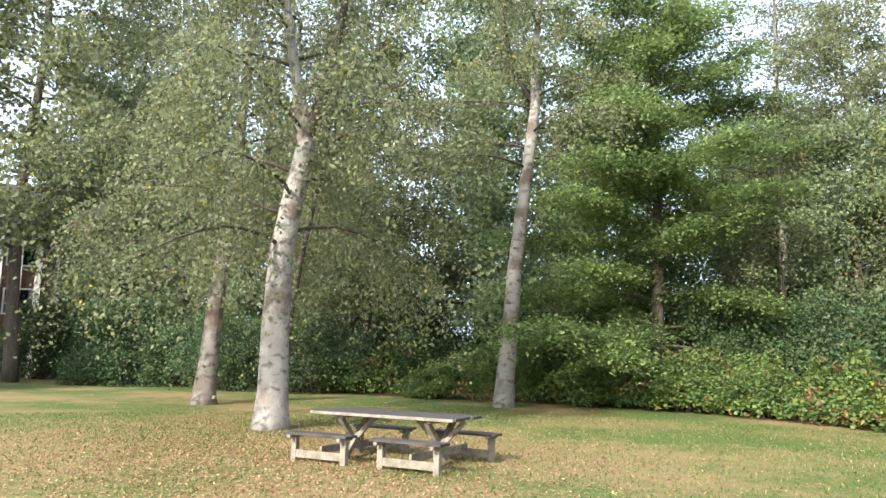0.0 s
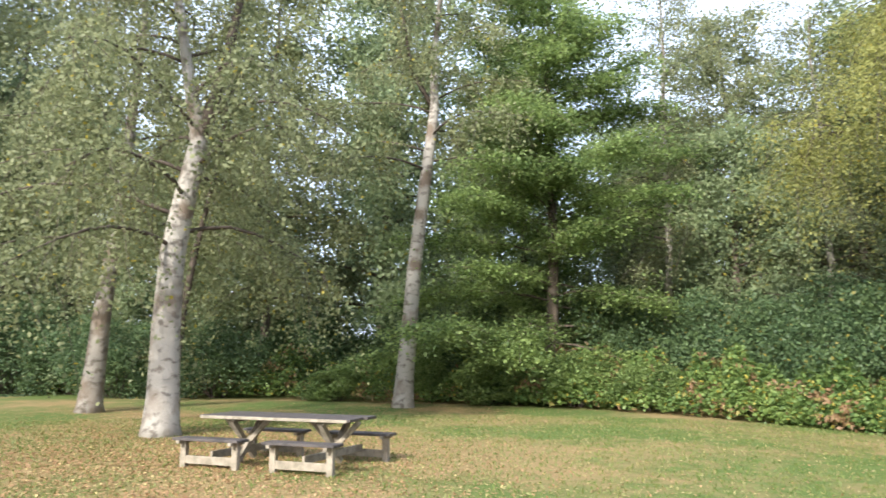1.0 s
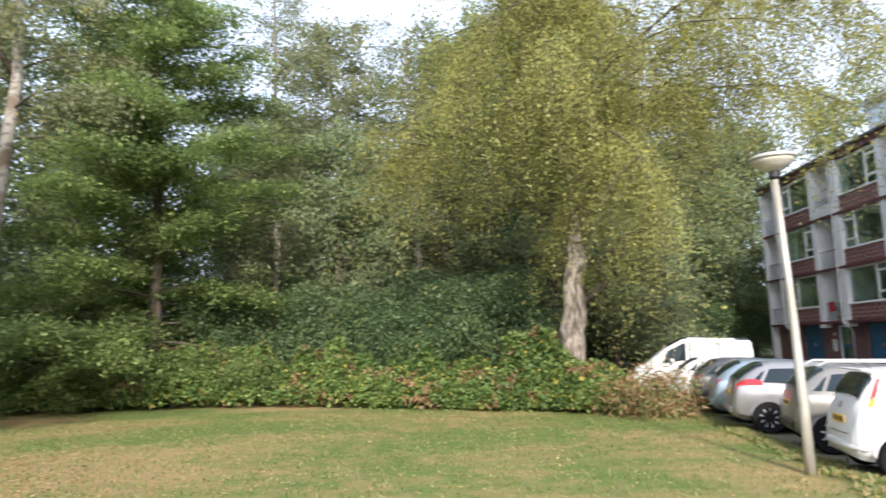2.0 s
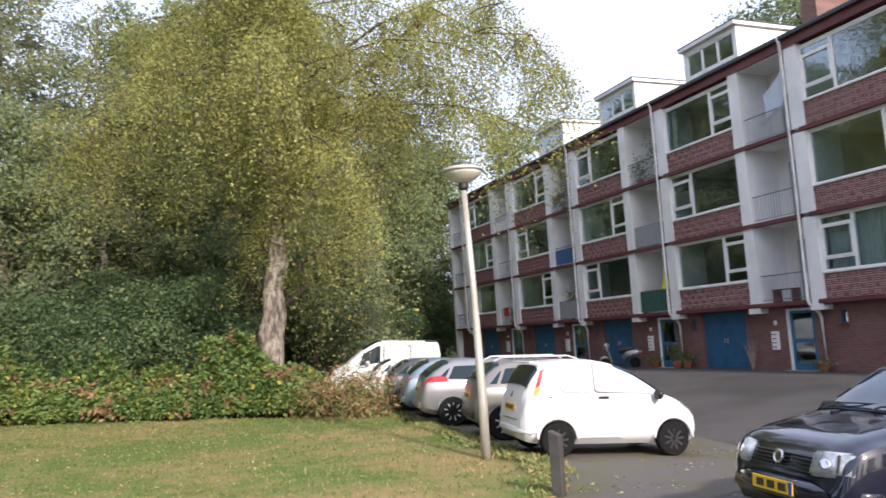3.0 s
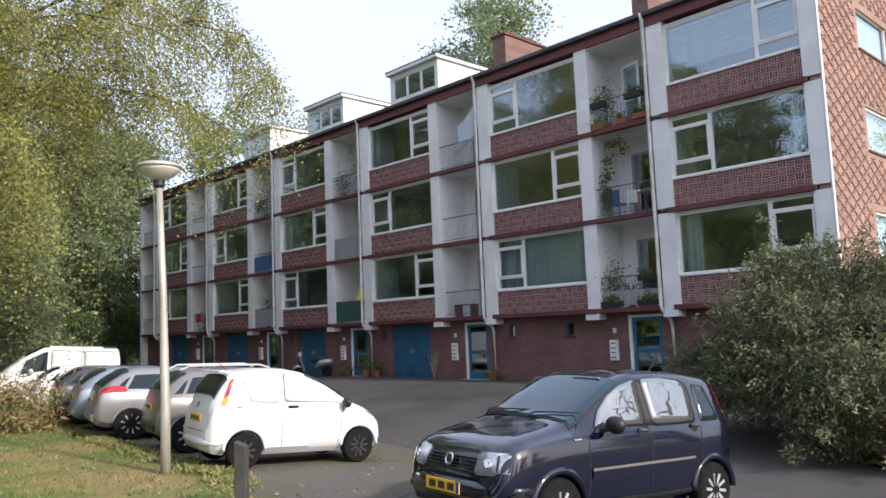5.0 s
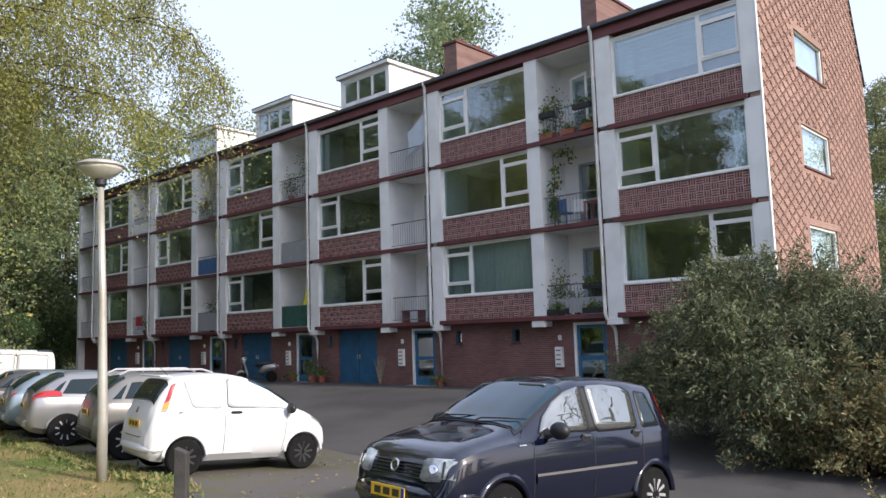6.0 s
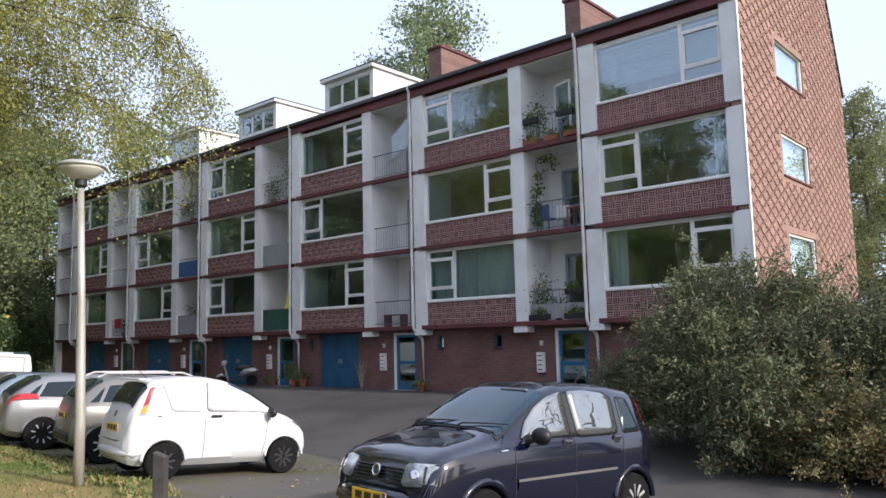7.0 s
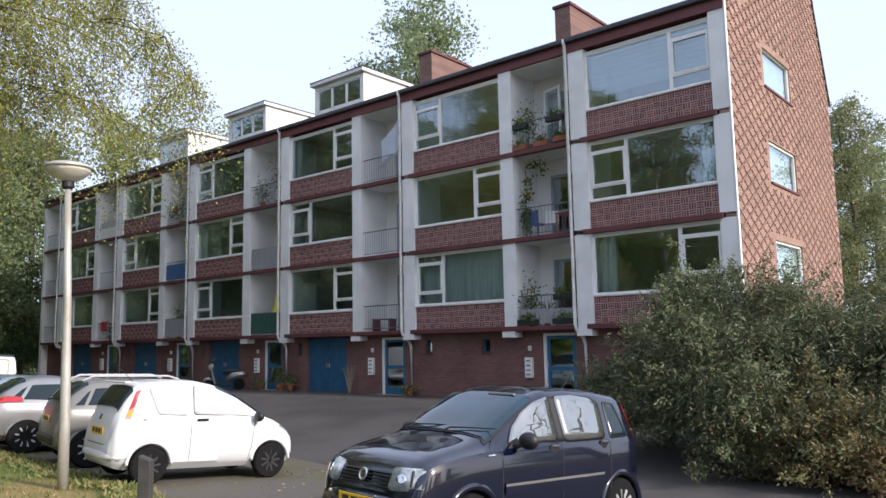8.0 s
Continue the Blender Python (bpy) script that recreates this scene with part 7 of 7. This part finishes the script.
# bay one
a, c, z = balcony(1, 3)
for q in (a + 0.25, a + 1.05, a + 1.75):
    planter(q - 0.22, q + 0.26, -0.02, z + 0.02 if q < a + 1.5 else z + 0.05)
planter(a + 0.02, a + 0.55, 0.02, z + 0.72, M_DARK)
planter(a + 1.25, a + 1.85, 0.02, z + 0.74, M_DARK)
pot_plant(a + 0.35, 0.35, z, 1.25, 0.15, 0.4, 420)
dl = thing("open_balcony_door", (a + 0.62, 0.92, z + 0.05), "open white glazed balcony door", "door", rz=-18)
bm = bmesh.new()
for q in ((0, 0.08, 0, 2.05), (0.72, 0.8, 0, 2.05), (0.08, 0.72, 1.97, 2.05), (0.08, 0.72, 0.9, 1.0), (0.08, 0.72, 0, 0.2)):
    box(bm, q[0], q[1], -0.02, 0.02, q[2], q[3])
part("door_frame", bm, M_FRAME, dl)
bm = bmesh.new()
box(bm, 0.08, 0.72, -0.004, 0.004, 0.2, 1.97)
part("pane", bm, M_GLASS, dl).visible_shadow = False
a, c, z = balcony(1, 2)
n = 900
t = rng.uniform(0, 1, n)
pos = np.stack([a + 0.16 + 0.22 * rng.uniform(0, 1, n) + 0.35 * (t > 0.8) * rng.uniform(0, 2, n), 0.25 + rng.normal(size=n) * 0.12, z + 0.2 + 2.2 * t + rng.normal(size=n) * 0.08], 1)
pos = pos[np.array([noise.noise((p[0] * 3, 0, p[2] * 2.2)) > -0.12 for p in pos])]
cl = thing("climbing_plant", (a + 0.25, 0.25, z), "climbing plant trained up the balcony wall", "plant")
bm = bmesh.new()
tube(bm, [(0, 0, 0), (-0.05, 0, 0.8), (0.06, 0, 1.6), (0.0, 0, 2.3), (0.4, 0, 2.45)], [0.02, 0.016, 0.014, 0.01, 0.006], 5)
part("stem", bm, M_TWIG, cl)
ob = new("foliage", leaves("foliage", pos - np.array([a + 0.25, 0.25, z]), 0.075, L_POT, rng, long=1.4))
ob.parent = cl
chair(a + 0.95, 0.6, z, 30)
chair(a + 0.5, 0.5, z, 170, M_BLUEPLASTIC, "blue plastic garden chair on a balcony")
tb = thing("balcony_table", (a + 1.55, 0.55, z), "small brown wooden balcony table", "table")
bm = bmesh.new()
box(bm, -0.3, 0.3, -0.25, 0.25, 0.66, 0.70, 0.01)
part("tabletop", bm, M_TERRA, tb)
for sx in (-0.26, 0.26):
    for sy in (-0.2, 0.2):
        bm = bmesh.new()
        box(bm, sx - 0.02, sx + 0.02, sy - 0.02, sy + 0.02, 0, 0.66)
        part("leg", bm, M_TERRA, tb)
a, c, z = balcony(1, 1)
planter(a + 0.03, a + 0.75, -0.05, z + 0.02, M_DARK), planter(a + 1.3, a + 2.1, -0.05, z + 0.02, M_DARK)
planter(a + 1.3, a + 2.0, 0.03, z + 0.75, M_DARK)
pot_plant(a + 0.3, 0.3, z, 1.15, 0.15, 0.42, 460)
pot_plant(a + 0.85, 0.3, z, 0.6, 0.12, 0.3, 160)
screen(1, 1, M_GREYMESH, "grey cloth windbreak tied to the balcony rail", 0.5)
# bay two
a, c, z = balcony(2, 3)
rows = []
for i in range(9):
    u = i / 8
    rows.append([(a + 0.9 + 1.15 * u, 0.12 + 0.04 * math.sin(5 * u + 3 * v), z + 1.55 + 0.75 * u - (0.95 + 0.2 * math.sin(4 * u)) * v) for v in (0, 0.25, 0.5, 0.75, 1)])
cover(rows, M_CLOTH, "hung_sheet", "pale blue sheet hung out on a balcony", "laundry")
rows = [[(a + 0.85 + 1.2 * i / 8, -0.03 + 0.03 * math.sin(i), z + 0.62 + 0.4 * i / 8 - 0.14 * v) for v in (0, 1)] for i in range(9)]
cover(rows, M_GREYMESH, "hung_towel", "striped grey towel over the balcony rail", "laundry")
a, c, z = balcony(2, 1)
bench = thing("balcony_bench", (a + 0.65, 0.45, z), "low dark red wooden bench on a balcony", "bench")
for k in range(3):
    bm = bmesh.new()
    box(bm, -0.45, 0.45, -0.2 + 0.14 * k, -0.08 + 0.14 * k, 0.42, 0.45)
    part("seat_slat", bm, M_LEDGE, bench)
for sx in (-0.4, 0.4):
    bm = bmesh.new()
    box(bm, sx - 0.03, sx + 0.03, -0.18, 0.18, 0, 0.42)
    part("leg", bm, M_LEDGE, bench)
chair(c - 0.35, 0.5, z, 200)
# bay three
a, c, z = balcony(3, 3)
pot_plant(a + 0.4, 0.3, z, 1.0, 0.14, 0.5, 380), pot_plant(a + 1.2, 0.6, z, 1.7, 0.16, 0.5, 300, label="tall sparse pot plant on a balcony")
screen(3, 2, M_GREYMESH, "grey cloth windbreak tied to the balcony rail", 0.92)
screen(3, 1, M_GREENMESH, "dark green windbreak tied to the balcony rail", 0.9)
a, c, z = balcony(3, 1)
par = thing("closed_parasol", (a + 1.35, 0.4, z), "closed yellow parasol on a balcony", "parasol")
bm = bmesh.new()
rod(bm, (0, 0, 0), (0, 0, 2.0), 0.02)
part("pole", bm, M_STEEL, par)
bm = bmesh.new()
lathe(bm, [(0.30, 0.75), (0.22, 1.0), (0.12, 1.4), (0.05, 1.75), (0.02, 1.9)], 9)
part("canopy", bm, M_YELLOW, par)
# bays four and five
screen(4, 1, M_GREYMESH, "pale slatted windbreak along the balcony rail", 0.9)
screen(4, 2, M_BLUEPLASTIC, "dark blue cover over the balcony rail", 0.8)
a, c, z = balcony(4, 3)
pot_plant(a + 0.6, 0.15, z + 0.6, 0.9, 0.14, 0.6, 420, label="trailing plant in a hanging pot on a balcony", hang=0.6)
pot_plant(a + 0.5, 0.5, z, 1.9, 0.15, 0.5, 260, label="tall sparse pot plant on a balcony")
a, c, z = balcony(4, 1)
pot_plant(a + 0.5, 0.5, z, 1.3, 0.14, 0.4, 260), pot_plant(a + 1.3, 0.5, z, 1.2, 0.14, 0.35, 220)
a, c, z = balcony(5, 1)
rows = [[(a + 0.5 + 0.7 * i / 5, -0.03 + 0.02 * math.sin(2 * i), z + 1.0 - 0.5 * v) for v in (0, 0.5, 1)] for i in range(6)]
cover(rows, M_REDCLOTH, "red_cloth", "red cloth hung over a balcony rail", "cloth")
pot_plant(a + 0.6, 0.5, z, 0.9, 0.14, 0.5, 260)
screen(5, 3, M_CREAM, "pale panel fixed to the balcony rail", 0.6)

# curtains behind some windows
for b, f, u0, u1 in ((0, 2, 3.3, 3.75), (0, 1, 0.1, 0.62), (1, 1, 0.1, 1.95), (1, 1, 2.0, 3.7), (3, 2, 0.1, 0.5), (4, 3, 0.1, 0.5), (2, 3, 0.1, 0.45), (5, 2, 0.1, 1.2)):
    z = Z1 + STOREY * (f - 1)
    curtain(-BAY * b + u0, -BAY * b + u1, z + PANEL_H + 0.02, z + HEAD - 0.05, 0.28)

# venetian blind behind the top window of the end bay
blind = thing("venetian_blind", (0.12, 0.22, Z1 + 2 * STOREY + HEAD - 0.08), "pale grey-green venetian blind half lowered behind a window", "blind")
M_SLAT = mat("pale_blind_slat", (0.50, 0.56, 0.53), 0.6, scale=3, var=0.05, randomise=0.08)
bm = bmesh.new()
box(bm, 0, 3.56, -0.02, 0.02, -0.04, 0.0)
part("head_rail", bm, M_FRAME, blind)
bm = bmesh.new()
v = box(bm, 0, 3.56, -0.022, 0.022, -0.0015, 0.0015)
bmesh.ops.rotate(bm, verts=v, cent=(0, 0, 0), matrix=Matrix.Rotation(radians(58), 3, "X"))
slat = bpy.data.meshes.new("slat")
bm.to_mesh(slat)
bm.free()
slat.materials.append(M_SLAT)
for k in range(30):
    o = new("slat", slat)
    o.parent, o.location = blind, (0, 0, -0.06 - 0.040 * k - 0.004 * math.sin(k * 1.7))

# by the doors
for x, y, h in ((-14.35, -0.1, 0.9), (-13.9, 0.05, 0.6), (-7.35, 0.0, 0.35), (-15.9, 0.05, 0.4)):
    pot_plant(x, y, gz(x, y), h, 0.17, 0.4, 240)
bare = thing("bare_shrub", (-10.35, 0.0, gz(-10.35, 0.0)), "leafless grey shrub against the brick wall", "shrub")
bm = bmesh.new()
for k in range(26):
    a = k * 2.4
    r = 0.12 + 0.3 * ((k * 7) % 10) / 10
    tube(bm, [(0, 0, 0), (0.4 * r * math.cos(a), 0.3 * r * math.sin(a), 0.5), (r * math.cos(a), 0.4 * r * math.sin(a), 0.9 + 0.25 * ((k * 3) % 5) / 5)], [0.014, 0.009, 0.003], 4)
part("stem", bm, M_WOOD, bare)

sc = thing("scooter", (-17.3, -0.75, gz(-17.3, -0.75)), "grey motor scooter parked at the garage doors", "scooter", rz=50)
for x in (-0.62, 0.62):
    bm = bmesh.new()
    lathe(bm, [(0.14, -0.05), (0.22, -0.05), (0.235, 0), (0.22, 0.05), (0.14, 0.05)], 18, (x, 0, 0.235), axis="Y")
    part("wheel", bm, M_TYRE, sc)
bm = bmesh.new()
tube(bm, [(0.95, 0, 0.62), (0.75, 0, 0.66), (0.35, 0, 0.60), (0.15, 0, 0.40)], [0.07, 0.16, 0.17, 0.12], 10)
part("rear_body", bm, P_SILVER, sc, smooth=True)
bm = bmesh.new()
beam(bm, (-0.35, 0, 0.28), (0.3, 0, 0.28), 0.26, 0.07)
part("footboard", bm, M_TRIM, sc)
bm = bmesh.new()
beam(bm, (-0.34, 0, 0.26), (-0.52, 0, 0.92), 0.36, 0.06, 0.015)
part("leg_shield", bm, P_SILVER, sc)
bm = bmesh.new()
tube(bm, [(-0.05, 0, 0.74), (0.3, 0, 0.80), (0.72, 0, 0.80)], [0.09, 0.11, 0.07], 8)
part("saddle", bm, M_DARK, sc, smooth=True)
bm = bmesh.new()
tube(bm, [(-0.62, 0, 0.235), (-0.5, 0, 0.9), (-0.46, 0, 1.05)], [0.03, 0.03, 0.03], 6)
rod(bm, (-0.46, -0.33, 1.06), (-0.46, 0.33, 1.06), 0.018)
part("handlebar", bm, M_DARK, sc)
bm = bmesh.new()
box(bm, 0.92, 0.99, -0.10, 0.10, 0.60, 0.70, 0.015)
part("tail_light", bm, M_RED, sc)
bm = bmesh.new()
tube(bm, [(-0.86, 0, 0.34), (-0.78, 0, 0.46), (-0.62, 0, 0.50), (-0.46, 0, 0.46)], [0.03, 0.06, 0.07, 0.06], 10)
part("front_mudguard", bm, P_SILVER, sc, smooth=True)
bm = bmesh.new()
tube(bm, [(-0.56, 0, 0.84), (-0.54, 0, 0.98), (-0.44, 0, 1.10)], [0.10, 0.14, 0.07], 10)
part("handlebar_cover", bm, P_SILVER, sc, smooth=True)
for sy in (-1, 1):
    bm = bmesh.new()
    rod(bm, (-0.46, 0.22 * sy, 1.08), (-0.42, 0.30 * sy, 1.28), 0.008)
    lathe(bm, [(0.0, -0.01), (0.06, -0.01), (0.06, 0.01), (0.0, 0.012)], 12, (-0.42, 0.31 * sy, 1.30), axis="Y")
    part("mirror", bm, M_DARK, sc)

# ---- basket-weave bricks of the panels ----
me_flat = {}
for b, f, pan, x0, z in near_panels:
    near = b <= 1
    verts, faces = [], []
    for bx, bz, upright, mx, mz in weave(x0, x0 + PANEL, z, z + PANEL_H - 0.05):
        w, h = (mx / 3 - 0.023, mz - 0.023) if upright else (mx - 0.023, mz / 3 - 0.023)
        if near:
            key = (upright, round(w, 3), round(h, 3))
            if key not in me_flat:
                me_flat[key] = brick_mesh(w, h, 0.012)
            o = new("brick", me_flat[key])
            o.location = (bx, 0.0, bz)
            o.parent = pan
        else:
            k = len(verts)
            for y in (-0.011, 0.004):
                verts += [(bx - w / 2, y, bz - h / 2), (bx + w / 2, y, bz - h / 2), (bx + w / 2, y, bz + h / 2), (bx - w / 2, y, bz + h / 2)]
            faces += [(k, k + 1, k + 2, k + 3), (k, k + 4, k + 5, k + 1), (k + 1, k + 5, k + 6, k + 2), (k + 2, k + 6, k + 7, k + 3), (k + 3, k + 7, k + 4, k)]
    if not near:
        o = new("brickwork", raw_mesh("brickwork", np.array(verts), np.array(faces), M_BRICK_FAR))
        o.parent = pan
        o["kind"] = "stuff"

# ---- proud bricks on the gable, in a diamond lattice ----
bm = bmesh.new()
box(bm, -0.005, 0.036, -0.075, 0.075, -0.029, 0.029)
stud = bpy.data.meshes.new("brick")
bm.to_mesh(stud)
bm.free()
stud.materials.append(M_GABLE_STUD)
count, verts, faces = 0, [], []
PY, PZ = 0.66, 0.186
for j in range(76):
    for i in range(16):
        y, z = 0.25 + PY * (i + 0.5 * (j % 2)), 0.2 + PZ * j
        lim = 14.2 if y < 8.4 else 10.2 + (DEEP - y) * 3.0
        if y > DEEP - 0.25 or z > min(lim, 10.6 + 0.45 * y) or any(a - 0.22 < y < c + 0.22 and lo - 0.12 < z < hi + 0.12 for a, c, lo, hi in GW):
            continue
        for dy, dz, w, out in ((0.0, 0.0, 0.075, 0.036), (0.12, 0.062, 0.045, 0.028), (-0.12, 0.062, 0.045, 0.028), (0.12, -0.062, 0.045, 0.028), (-0.12, -0.062, 0.045, 0.028)):
            if count < 300 and 4.6 < z < 10.0 and y < 6.0 and dz == 0.0:
                o = new("brick", stud)
                o.location = (CORNER, y, z)
                o.parent = gable
                count += 1
            else:
                k = len(verts)
                for x in (CORNER - 0.005, CORNER + out):
                    verts += [(x, y + dy - w, z + dz - 0.029), (x, y + dy + w, z + dz - 0.029), (x, y + dy + w, z + dz + 0.029), (x, y + dy - w, z + dz + 0.029)]
                faces += [(k + 4, k + 5, k + 6, k + 7), (k, k + 1, k + 5, k + 4), (k + 1, k + 2, k + 6, k + 5), (k + 2, k + 3, k + 7, k + 6), (k + 3, k, k + 4, k + 7)]
o = new("brickwork", raw_mesh("brickwork", np.array(verts), np.array(faces), M_GABLE_STUD_FAR))
o.parent = gable
o["kind"] = "stuff"
